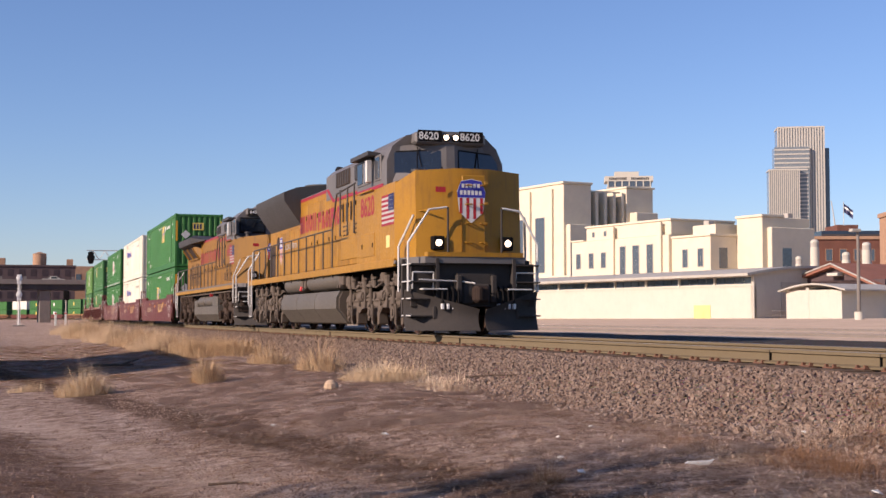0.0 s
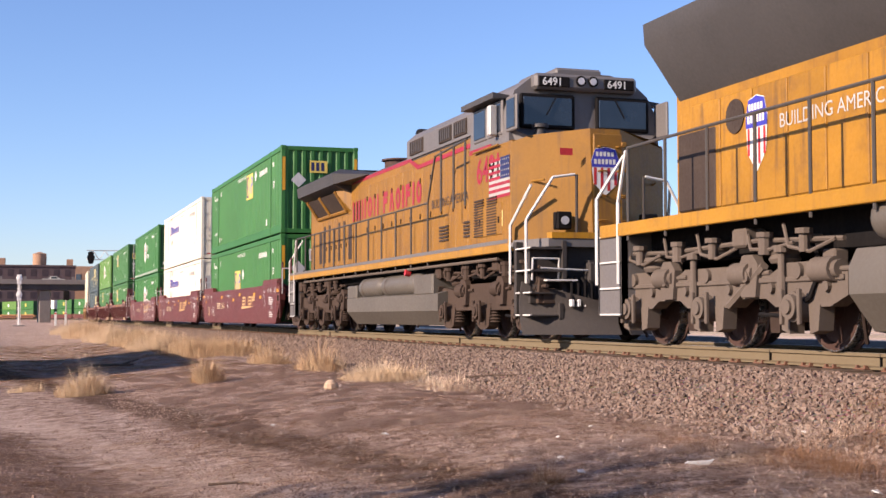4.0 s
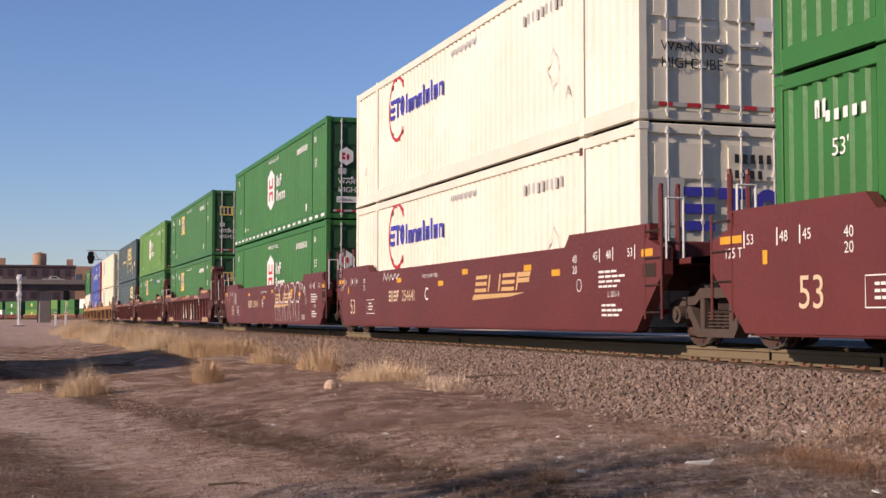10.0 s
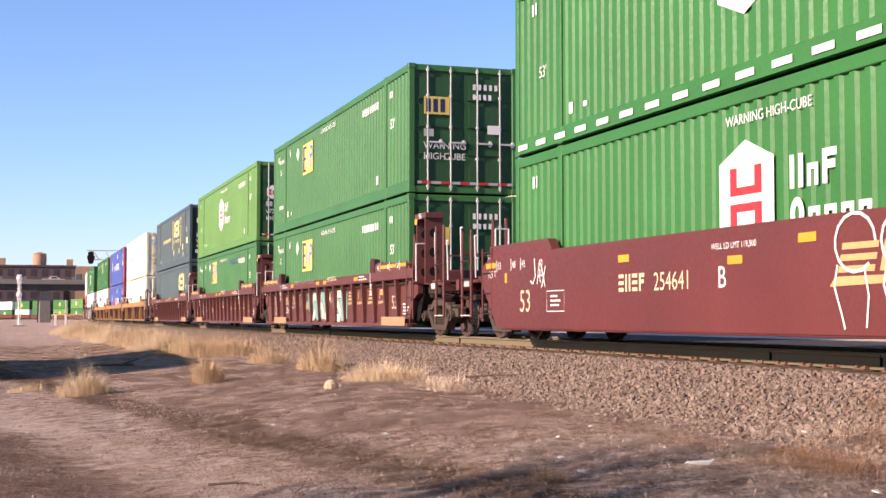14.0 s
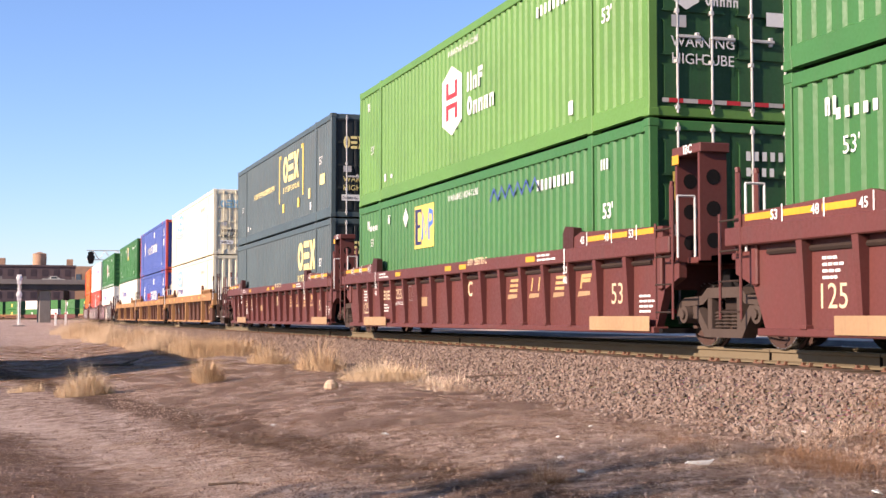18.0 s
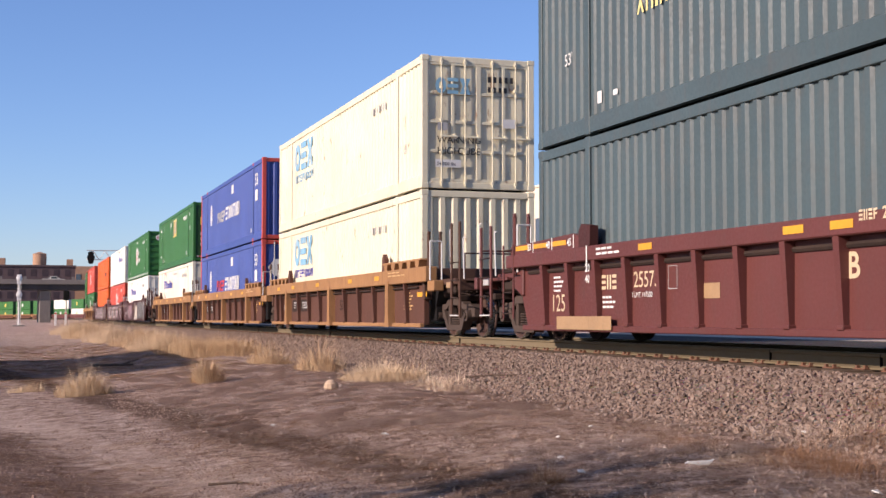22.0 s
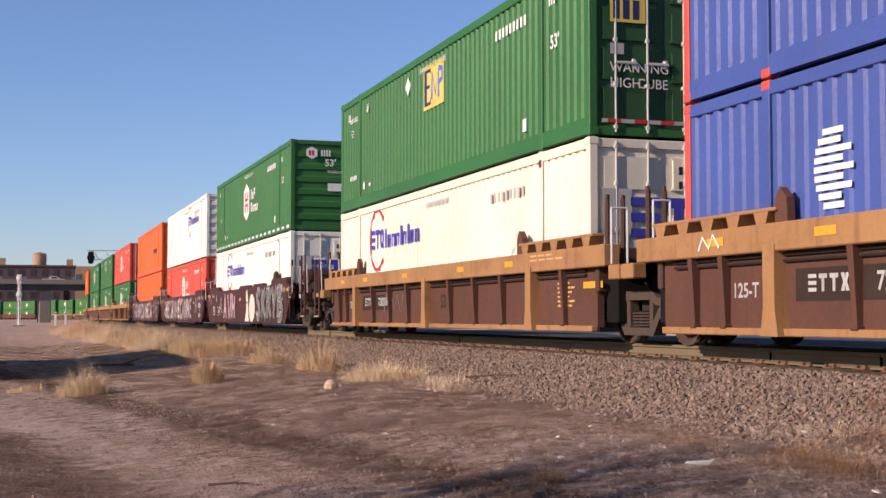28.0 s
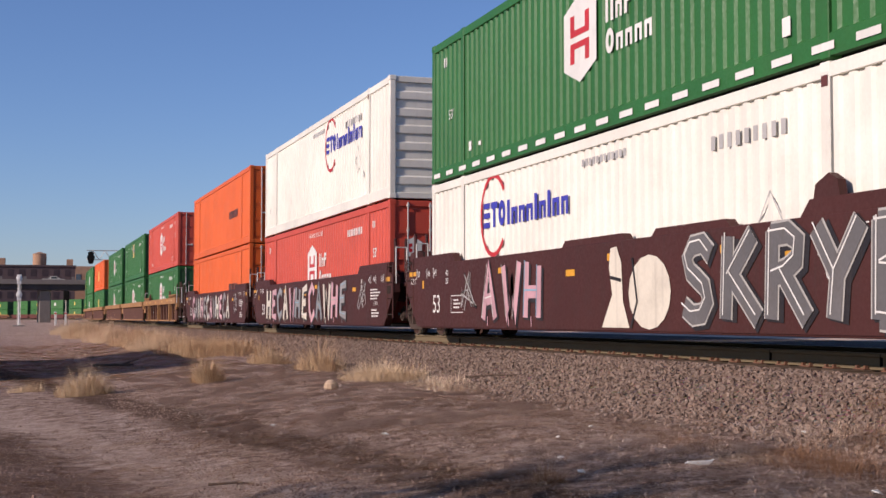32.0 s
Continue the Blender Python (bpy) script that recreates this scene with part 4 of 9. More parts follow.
def ground_z(x, y):
    """Height of the ground: dirt yard, ballast shoulder under the track, paved yard beyond that rises a little."""
    d = y - line_y(x)
    near = -0.62 - 0.28 * smooth_step(-4.2, -9.0, d) + 0.10 * smooth_step(-30, -120, x)
    bed = -0.20
    if d < -1.62:
        z = bed + (near - bed) * smooth_step(-1.62, -3.9, d)
    elif d < 1.6:
        z = bed
    else:
        z = bed + 0.55 * smooth_step(28, 47, d)
    r = math.hypot(x, y + 9.5)
    if r < 130 and d < -1.6:
        k = smooth_step(-1.6, -3.6, d)
        z += k * (0.045 * noise.noise((x * 0.45, y * 0.45, 1.0)) + 0.02 * noise.noise((x * 1.9, y * 1.9, 4.0)))
        rut = math.exp(-((y + 8.9 + 0.004 * (x + 12) ** 2 - 0.12 * (x + 12)) / 0.7) ** 2)
        z -= 0.05 * rut * k
    return z


def spaced(parts):
    out = []
    for a, b, step in parts:
        n = max(1, round((b - a) / step))
        out += [a + (b - a) * i / n for i in range(n)]
    return out + [parts[-1][1]]


def band(t, link, way, off, half, soft, wobble):
    """1 inside a wavering strip of ground: way is its normal, off where its middle lies, half its half width."""
    tc = t.nodes.new("ShaderNodeTexCoord")
    dot = t.nodes.new("ShaderNodeVectorMath")
    dot.operation = "DOT_PRODUCT"
    link(tc.outputs["Object"], dot.inputs[0])
    dot.inputs[1].default_value = way
    add = t.nodes.new("ShaderNodeMath")
    add.operation = "MULTIPLY_ADD"
    link(noise_node(t, link, 0.9, 5, 0.6), add.inputs[0])
    add.inputs[1].default_value = wobble
    link(dot.outputs["Value"], add.inputs[2])
    sub = t.nodes.new("ShaderNodeMath")
    sub.operation = "SUBTRACT"
    link(add.outputs[0], sub.inputs[0])
    sub.inputs[1].default_value = off + wobble * 0.5
    ab = t.nodes.new("ShaderNodeMath")
    ab.operation = "ABSOLUTE"
    link(sub.outputs[0], ab.inputs[0])
    return ramp(t, link, ab.outputs[0], half, half + soft, 1.0, 0.0)


def times(t, link, a, b):
    m = t.nodes.new("ShaderNodeMath")
    m.operation = "MULTIPLY"
    link(a, m.inputs[0])
    if isinstance(b, (int, float)):
        m.inputs[1].default_value = b
    else:
        link(b, m.inputs[1])
    return m.outputs[0]


def dirt():
    """Dry dirt: bleached matted straw over brown soil, a pale wheel track, a damp dark strip beside it."""
    m, t, p, link = nodes_of("bare dirt with grit and dead grass")
    n1 = noise_node(t, link, 0.33, 6, 0.62)
    n2 = noise_node(t, link, 3.4, 8, 0.76)
    n3 = noise_node(t, link, 42.0, 5, 0.75)
    n4 = noise_node(t, link, 12.0, 7, 0.75)
    streaks = noise_node(t, link, 3.2, 9, 0.78, (1.5, 0.7, 1.0))
    mottle = noise_node(t, link, 5.5, 6, 0.66, (1.2, 0.9, 1.0))
    c = mix(t, link, ramp(t, link, n1, 0.36, 0.64), (0.330, 0.215, 0.158), (0.430, 0.305, 0.238))
    c = mix(t, link, times(t, link, band(t, link, (1.0, 0.0, 0.0), -46.0, 18.0, 6.0, 3.0), 0.45), c, (0.200, 0.120, 0.085))
    # near-right strip: dark soil with shade put into its colour
    c = mix(t, link, times(t, link, band(t, link, (0.97, -0.24, 0.0), -5.8, 1.0, 0.9, 1.2), 0.55), c, (0.170, 0.104, 0.076))
    c = mix(t, link, ramp(t, link, streaks, 0.48, 0.60, 0.0, 0.80), c, (0.66, 0.51, 0.42))
    c = mix(t, link, ramp(t, link, n2, 0.52, 0.60, 0.0, 0.75), c, (0.125, 0.070, 0.048))
    c = mix(t, link, ramp(t, link, mottle, 0.54, 0.60, 0.0, 0.75), c, (0.64, 0.50, 0.415))
    c = mix(t, link, ramp(t, link, mottle, 0.46, 0.40, 0.0, 0.75), c, (0.110, 0.062, 0.043))
    c = mix(t, link, ramp(t, link, n4, 0.54, 0.63, 0.0, 0.55), c, (0.110, 0.064, 0.046))
    fibre = noise_node(t, link, 26.0, 5, 0.68, (2.2, 0.6, 1.0))
    c = mix(t, link, ramp(t, link, fibre, 0.52, 0.62, 0.0, 0.45), c, (0.60, 0.46, 0.38))
    c = mix(t, link, ramp(t, link, fibre, 0.46, 0.36, 0.0, 0.5), c, (0.095, 0.058, 0.044))
    c = mix(t, link, times(t, link, band(t, link, (-0.209, 0.978, 0.0), -6.85, 0.40, 0.4, 0.9), 0.72), c, (0.150, 0.088, 0.064))
    c = mix(t, link, times(t, link, band(t, link, (-0.209, 0.978, 0.0), -5.62, 0.16, 0.34, 0.5), 0.50), c, (0.60, 0.46, 0.375))
    c = mix(t, link, times(t, link, band(t, link, (-0.1377, 0.9905, 0.0), -5.27, 0.22, 0.30, 0.7), 0.84), c, (0.088, 0.048, 0.028))
    c = mix(t, link, ramp(t, link, n3, 0.60, 0.70, 0.0, 0.6), c, (0.66, 0.54, 0.46))
    c = mix(t, link, ramp(t, link, n3, 0.42, 0.30, 0.0, 0.7), c, (0.070, 0.045, 0.037))
    link(c, p.inputs["Base Color"])
    p.inputs["Roughness"].default_value = 0.95
    p.inputs["Specular IOR Level"].default_value = 0.08
    h = t.nodes.new("ShaderNodeMath")
    h.operation = "MULTIPLY_ADD"
    link(n4, h.inputs[0])
    h.inputs[1].default_value = 1.0
    link(fibre, h.inputs[2])
    h2 = t.nodes.new("ShaderNodeMath")
    h2.operation = "MULTIPLY_ADD"
    link(n3, h2.inputs[0])
    h2.inputs[1].default_value = 1.0
    link(h.outputs[0], h2.inputs[2])
    bump(t, link, p, h2.outputs[0], 1.0, 0.035)
    return m


def gravel(name, a, b, scale):
    m, t, p, link = nodes_of(name)
    v = t.nodes.new("ShaderNodeTexVoronoi")
    tc = t.nodes.new("ShaderNodeTexCoord")
    v.inputs["Scale"].default_value = scale
    link(tc.outputs["Object"], v.inputs["Vector"])
    c = mix(t, link, ramp(t, link, noise_node(t, link, 0.8, 6), 0.3, 0.7), a, b)
    c = mix(t, link, 0.55, c, v.outputs["Color"], "SOFT_LIGHT")
    # crevice shade put into the colour: darker towards the gaps between stones
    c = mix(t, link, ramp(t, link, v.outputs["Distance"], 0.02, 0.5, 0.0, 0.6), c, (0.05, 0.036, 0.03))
    link(c, p.inputs["Base Color"])
    p.inputs["Roughness"].default_value = 0.9
    p.inputs["Specular IOR Level"].default_value = 0.1
    bump(t, link, p, v.outputs["Distance"], 1.0, -0.03)
    return m


DIRT = dirt()
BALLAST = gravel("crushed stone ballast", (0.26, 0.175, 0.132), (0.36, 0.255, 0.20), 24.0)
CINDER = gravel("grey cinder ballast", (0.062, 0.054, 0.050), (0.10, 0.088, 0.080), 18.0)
YARD = paint("pale dusty yard", (0.60, 0.45, 0.33), rough=0.95, vary=0.12, dirty=0.35, streak=0, dirt=(0.26, 0.20, 0.14), relief=0.02, spec=0.05)

gx = spaced([(-2500, -900, 200), (-900, -560, 40), (-560, -120, 6), (-120, -50, 1.2), (-50, -5, 0.22), (-5, 30, 3), (30, 400, 60), (400, 2500, 300)])
gy = spaced([(-2500, -200, 250), (-200, -30, 14), (-30, -13, 1.6), (-13, 3, 0.22), (3, 30, 1.5), (30, 300, 12), (300, 2500, 250)])
gm = Mesh()
gm.v = [(x, y + line_y(x) * (1.0 if -60 < y < 60 else 0.0), 0) for x in gx for y in gy]
gm.v = [(x, y, ground_z(x, y)) for x, y, z in gm.v]
ny = len(gy)
gm.f = [(i * ny + j, (i + 1) * ny + j, (i + 1) * ny + j + 1, i * ny + j + 1) for i in range(len(gx) - 1) for j in range(ny - 1)]
ground_mesh = bpy.data.meshes.new("ground")
ground_mesh.from_pydata(gm.v, [], gm.f)
for mt in (DIRT, BALLAST, YARD, CINDER):
    ground_mesh.materials.append(mt)
slots = []
for i in range(len(gx) - 1):
    lx = line_y(gx[i])
    for j in range(ny - 1):
        y = gm.v[i * ny + j][1] - lx
        edge = -3.3 + 0.5 * noise.noise((gx[i] * 0.6, gy[j] * 0.6, 3.0))
        slots.append(0 if y < edge else 1 if y < 1.4 else 3 if y < 9.5 else 2)
ground_mesh.polygons.foreach_set("material_index", slots)
ground_mesh.shade_smooth()
ground = tagged(new("ground", ground_mesh), "bare brown dirt yard with grit, beside a ballast shoulder", "ground", kind="structure")

# ---- track ----
rails = tagged(new("track"), "main line of two steel rails on timber ties", "railway track", kind="structure")


def rail_prof(y):
    return [(y - 0.076, -0.175), (y + 0.076, -0.175), (y + 0.076, -0.155), (y + 0.012, -0.135), (y + 0.010, -0.05), (y + 0.037, -0.038), (y + 0.037, -0.006), (y + 0.028, 0.0),
            (y - 0.028, 0.0), (y - 0.037, -0.006), (y - 0.037, -0.038), (y - 0.010, -0.05), (y - 0.012, -0.135), (y - 0.076, -0.155)]


def sweep(prof, xs):
    m = Mesh()
    n = len(prof)
    for s in xs:
        c, a = on_line(s), on_line(s - 0.5)
        h = math.atan2(c.y - a.y, c.x - a.x)
        for y, z in prof:
            m.v.append((c.x - math.sin(h) * y, c.y + math.cos(h) * y, z))
    m.f = [(i * n + j, i * n + (j + 1) % n, (i + 1) * n + (j + 1) % n, (i + 1) * n + j) for i in range(len(xs) - 1) for j in range(n)]
    return m


RAIL_XS = [-700 + i * 10 for i in range(54)] + [-155, 60]
for y in (-0.755, 0.755):
    part("rail", sweep(rail_prof(y), RAIL_XS), RAIL_SIDE, rails)
    part("rail_head", sweep([(y - 0.026, 0.0015), (y + 0.026, 0.0015), (y + 0.026, 0.0005), (y - 0.026, 0.0005)], RAIL_XS), RAIL_TOP, rails, "worn shiny running surface")
for k in range(14):
    x = -14.26 + 2.18 * k if k < 4 else -14.26 - 11.9 * (k - 3)
    part("rail_joint", Mesh().box(x - 0.006, x + 0.006, -0.795, -0.76, -0.15, -0.004), BLACK, rails)
tie_mesh = Mesh().box(-0.115, 0.115, -1.30, 1.30, -0.355, -0.18, 0.012).data("tie", TIE)
plate_mesh = Mesh().box(-0.10, 0.10, -0.15, 0.15, -0.18, -0.165, 0.004).box(-0.09, -0.06, -0.13, -0.09, -0.17, -0.135).box(0.06, 0.09, -0.13, -0.09, -0.17, -0.135).data("tie_plate", PLATE)
for k in range(150):
    x = 2 - k * 0.53
    t_ = new("tie", tie_mesh)
    t_.parent, t_.location = rails, (x, random.uniform(-0.04, 0.04), random.uniform(-0.012, 0.004))
    p_ = new("tie_plate", plate_mesh)
    p_.parent, p_.location = t_, (0, -0.755, 0)

# ---- skyline beyond the yard ----
CREAM_STONE = paint("cream stone facade", (0.66, 0.58, 0.44), rough=0.85, vary=0.05, dirty=0.12, streak=0.12, dirt=(0.36, 0.30, 0.22))
GREY_STONE = paint("grey stone", (0.42, 0.39, 0.34), rough=0.85, vary=0.06, dirty=0.15)
SHED_WHITE = paint("white painted block wall", (0.54, 0.51, 0.43), rough=0.8, vary=0.04, dirty=0.08, streak=0.1)
SHED_ROOF = paint("pale ribbed metal roof", (0.44, 0.41, 0.35), rough=0.6, dirty=0.2, streak=0.3)
BRICK_RED = paint("dark red brick", (0.16, 0.065, 0.045), rough=0.9, vary=0.15, dirty=0.3)
# brown brick with the purple-grey of distance haze mixed into its colour
BRICK_HAZY = paint("brown brick", (0.090, 0.062, 0.064), rough=0.9, vary=0.12, dirty=0.3, dirt=(0.09, 0.065, 0.06))
# matte and close to the brick tone, for the low contrast of haze
PANE_DULL = paint("matte dark factory glass", (0.055, 0.042, 0.048), rough=0.8, spec=0.1, streak=0)
BRICK_TAN = paint("tan brick", (0.40, 0.24, 0.15), rough=0.9, vary=0.12, dirty=0.3)
TILE_ROOF = paint("red clay tile roof", (0.28, 0.115, 0.075), rough=0.85, vary=0.15, dirty=0.2)
PANE = glass("building glass", (0.05, 0.065, 0.085), 0.1)
PANE_BLUE = glass("pale tower glass", (0.14, 0.16, 0.17), 0.2)
CONCRETE = paint("weathered concrete", (0.20, 0.175, 0.155), rough=0.9, vary=0.1, dirty=0.3, streak=0.35)
STEEL_DARK = paint("dark girder steel", (0.045, 0.042, 0.045), rough=0.7, dirty=0.3)
TOWER_STONE = paint("tower stone fin", (0.50, 0.47, 0.41), rough=0.8, vary=0.04, dirty=0.05, streak=0)

# Axes of the station quarter: u runs along the shed, v away from the track
AX_U, AX_V = Vector((-0.98019, -0.19804, 0)), Vector((-0.19804, 0.98019, 0))
QUARTER = Matrix.Translation((-96.9, 48.6, 0.45)) @ Matrix(((AX_U.x, AX_V.x, 0, 0), (AX_U.y, AX_V.y, 0, 0), (0, 0, 1, 0), (0, 0, 0, 1)))


def in_quarter(name, label, category):
    return thing(name, label, category, m=QUARTER)


def window(parent, u0, u1, z0, z1, v, bars_n=2, material=None, name="window", frame_mat=None):
    """A window in a wall that faces -v: one ring of frame with panes inside."""
    q = 0.12
    loops = [[(u0, z0), (u1, z0), (u1, z1), (u0, z1)], [(u0 + q, z0 + q), (u1 - q, z0 + q), (u1 - q, z1 - q), (u0 + q, z1 - q)]]
    p = [(u, y, z) for y in (v - 0.08, v + 0.02) for lp in loops for u, z in lp]
    f = []
    for i in range(4):
        j = (i + 1) % 4
        f += [(i, j, j + 4, i + 4), (i + 8, i + 12, j + 12, j + 8), (i, i + 8, j + 8, j), (i + 4, j + 4, j + 12, i + 12)]
    w = part(name, Mesh().add(p, f), frame_mat or GREY_STONE, parent)
    n = bars_n
    for i in range(n):
        a, b = u0 + q + (u1 - u0 - 2 * q) * i / n + 0.03, u0 + q + (u1 - u0 - 2 * q) * (i + 1) / n - 0.03
        part("pane", Mesh().box(a, b, v - 0.04, v + 0.01, z0 + q, z1 - q), material or PANE, w)
    return w


def shed():
    b = in_quarter("platform_shed", "long white shed with dark clerestory windows and a curved roof", "shed")
    part("wall", Mesh().box(0, 62, 0, 0.3, -0.4, 2.55), SHED_WHITE, b)
    part("wall", Mesh().box(0.3, 62, 12, 12.3, -0.4, 3.3), SHED_WHITE, b)
    end = [(0, -0.4), (12, -0.4), (12, 3.3)] + [(12 - 12 * i / 10, 3.3 + 0.85 * math.sin(math.pi * (0.15 + 0.75 * i / 10))) for i in range(11)] + [(0, 3.3)]
    m = Mesh()
    m.prism(end, 0.0, 0.3)
    m.v = [(x, y, z) for x, y, z in m.v]
    part("end_wall", m, SHED_WHITE, b)
    roof = [(12.8 - 13.9 * i / 12, 3.35 + 0.95 * math.sin(math.pi * (0.12 + 0.80 * i / 12))) for i in range(13)]
    part("roof", Mesh().prism(roof + [(y, z - 0.22) for y, z in reversed(roof)], -0.5, 62.5), SHED_ROOF, b)
    part("sill", Mesh().box(0, 62, -0.06, 0.34, 2.55, 2.66), SHED_WHITE, b)
    for i in range(13):
        a = 0.15 + i * 4.75
        w = part("window", Mesh().box(a, a + 4.6, 0.02, 0.25, 2.64, 2.74), SHED_WHITE, b)
        for k in range(4):
            part("pane", Mesh().box(a + 0.05 + k * 1.15, a + 1.12 + k * 1.15, 0.1, 0.16, 2.72, 3.30), PANE, w)
        part("pier", Mesh().box(a - 0.14, a + 0.06, -0.04, 0.3, 2.66, 3.4), SHED_WHITE, b)
    part("gutter", Mesh().box(-0.4, 62, -0.75, -0.62, 3.28, 3.45), SHED_WHITE, b)
    part("downpipe", Mesh().tube([(-0.1, -0.1, -0.4), (-0.1, -0.1, 3.3)], 0.07), SHED_WHITE, b)
    part("yellow_panel", Mesh().box(5.4, 7.6, -0.03, 0.0, -0.3, 1.0), INK_PALE, b, "faded yellow door panel")
    part("door", Mesh().box(-0.06, 0.0, 3.0, 7.0, -0.4, 2.9), SHED_ROOF, b, "grey sliding door")
    part("fence", Mesh().tube([(-0.6, 1.5, 0.5), (-0.6, 10, 0.5)], 0.04).tube([(-0.6, 1.5, 0.1), (-0.6, 10, 0.1)], 0.04), GALV, b)
    return b


def small_shed():
    b = in_quarter("annex_shed", "small white shed with a low curved roof", "shed")
    part("wall", Mesh().box(-12.6, -6.9, -3.0, -2.7, -0.4, 2.0).box(-12.6, -12.3, -2.7, 2.5, -0.4, 2.0), SHED_WHITE, b)
    part("end_wall", Mesh().box(-9.3, -9.0, -3.02, 3.0, -0.4, 2.2), SHED_WHITE, b)
    roof = [(-13.4 + 6.9 * i / 8, 2.0 + 0.5 * math.sin(math.pi * i / 8)) for i in range(9)]
    part("roof", Mesh().prism(roof + [(x, z - 0.12) for x, z in reversed(roof)], -3.5, 3.0, "y"), SHED_ROOF, b)


def station():
    b = in_quarter("railway_station", "cream stone art deco station with tall windows and stepped blocks", "station")
    S = CREAM_STONE
    # tall hall: front, and a long side with deep window bays
    part("wall", Mesh().box(137, 178, 75, 81.8, -1, 26.8, 0.1), S, b)
    part("wall", Mesh().box(139.2, 178, 81.8, 90.7, -1, 26.0), S, b)
    part("wall", Mesh().box(137, 178, 90.7, 97.6, -1, 26.6, 0.1), S, b)
    part("shoulder", Mesh().box(134.6, 137, 91.5, 97.0, -1, 21.5, 0.1), S, b)
    part("shoulder", Mesh().box(135.6, 137, 75.6, 81.0, -1, 18.6, 0.1), S, b)
    part("parapet", Mesh().box(136.7, 178.3, 74.7, 82.0, 26.8, 27.3, 0.05), S, b)
    part("parapet", Mesh().box(136.7, 178.3, 90.5, 97.9, 26.6, 27.0, 0.05), S, b)
    for v in (83.4, 85.6, 87.8, 90.0):
        part("buttress", Mesh().box(137.2, 139.3, v - 0.35, v + 0.35, 6, 25.6, 0.05), S, b)
    for v in (82.5, 84.5, 86.7, 88.9):
        part("bay_window", Mesh().box(139.0, 139.25, v - 0.55, v + 0.55, 8, 24.4), PANE, b)
    for u0, u1 in ((143.7, 147.3), (151.8, 155.4), (160.0, 163.6)):
        window(b, u0, u1, 9.0, 20.5, 75, 4)
    for u in (141.2, 149.4, 157.6, 165.8):
        part("pilaster", Mesh().box(u - 0.7, u + 0.7, 74.5, 75, -1, 26, 0.05), S, b)
    part("entrance_block", Mesh().box(126, 150, 69, 75, -1, 8.0, 0.1), S, b)
    for k in range(5):
        window(b, 128 + k * 4.2, 130.8 + k * 4.2, 3.5, 6.6, 69, 3)
    # front wing
    part("wall", Mesh().box(85.4, 112.6, 60, 74, -1, 13.3, 0.1), S, b)
    part("upper_wall", Mesh().box(85.4, 108.8, 60.5, 74, 13.3, 15.6, 0.1), S, b)
    part("cornice", Mesh().box(85.2, 109.0, 60.3, 74, 15.6, 15.95, 0.05), S, b)
    part("cornice", Mesh().box(108.8, 112.8, 59.8, 74, 13.3, 13.6, 0.05), S, b)
    for u0, u1 in ((96.7, 98.4), (93.0, 94.9), (89.3, 91.1)):
        window(b, u0, u1, 6.4, 12.0, 60, 3)
    for u0, u1 in ((109.7, 111.2), (105.9, 107.4), (102.3, 103.8)):
        window(b, u0, u1, 8.4, 11.2, 60, 2)
        window(b, u0, u1, 5.6, 7.1, 60, 3)
    for u in (102.8, 106.2):
        window(b, u, u + 0.8, 13.9, 14.9, 60.5, 1)
    for u in (87.4, 100.2):
        part("pilaster", Mesh().box(u - 0.5, u + 0.5, 59.6, 60, -1, 15.4, 0.05), S, b)
    # corner block with its side
    part("wall", Mesh().box(76.0, 85.4, 60.6, 72, -1, 12.6, 0.1), S, b)
    part("cornice", Mesh().box(75.8, 85.4, 60.4, 72, 12.6, 12.95, 0.05), S, b)
    part("penthouse", Mesh().box(77.5, 83.0, 63, 70, 12.9, 14.6, 0.05), S, b)
    part("roof_unit", Mesh().box(79.4, 80.6, 63.2, 64.4, 14.6, 15.3, 0.05), GREY_STONE, b)
    for u0, u1 in ((81.3, 82.7), (77.6, 79.0)):
        window(b, u0, u1, 7.8, 10.8, 60.6, 2)
        window(b, u0, u1, 4.8, 6.4, 60.6, 3)
    for z0, z1 in ((7.6, 10.8), (4.6, 6.4)):
        part("side_window", Mesh().box(75.93, 76.1, 62.4, 64.0, z0, z1), PANE, b)
    # stair tower
    part("wall", Mesh().box(70.3, 76.0, 66.0, 76, -1, 15.4, 0.1), S, b)
    part("coping", Mesh().box(70.1, 76.2, 65.8, 70.5, 15.4, 15.8, 0.05), S, b)
    part("wall", Mesh().box(69.3, 70.3, 67.0, 76, -1, 13.8, 0.1), S, b)
    part("side_window", Mesh().box(69.2, 69.4, 69.2, 71.0, 7.4, 10.6), PANE, b)
    part("roof_unit", Mesh().box(71, 72, 72, 73, 15.4, 16.2, 0.05), GREY_STONE, b)
    return b


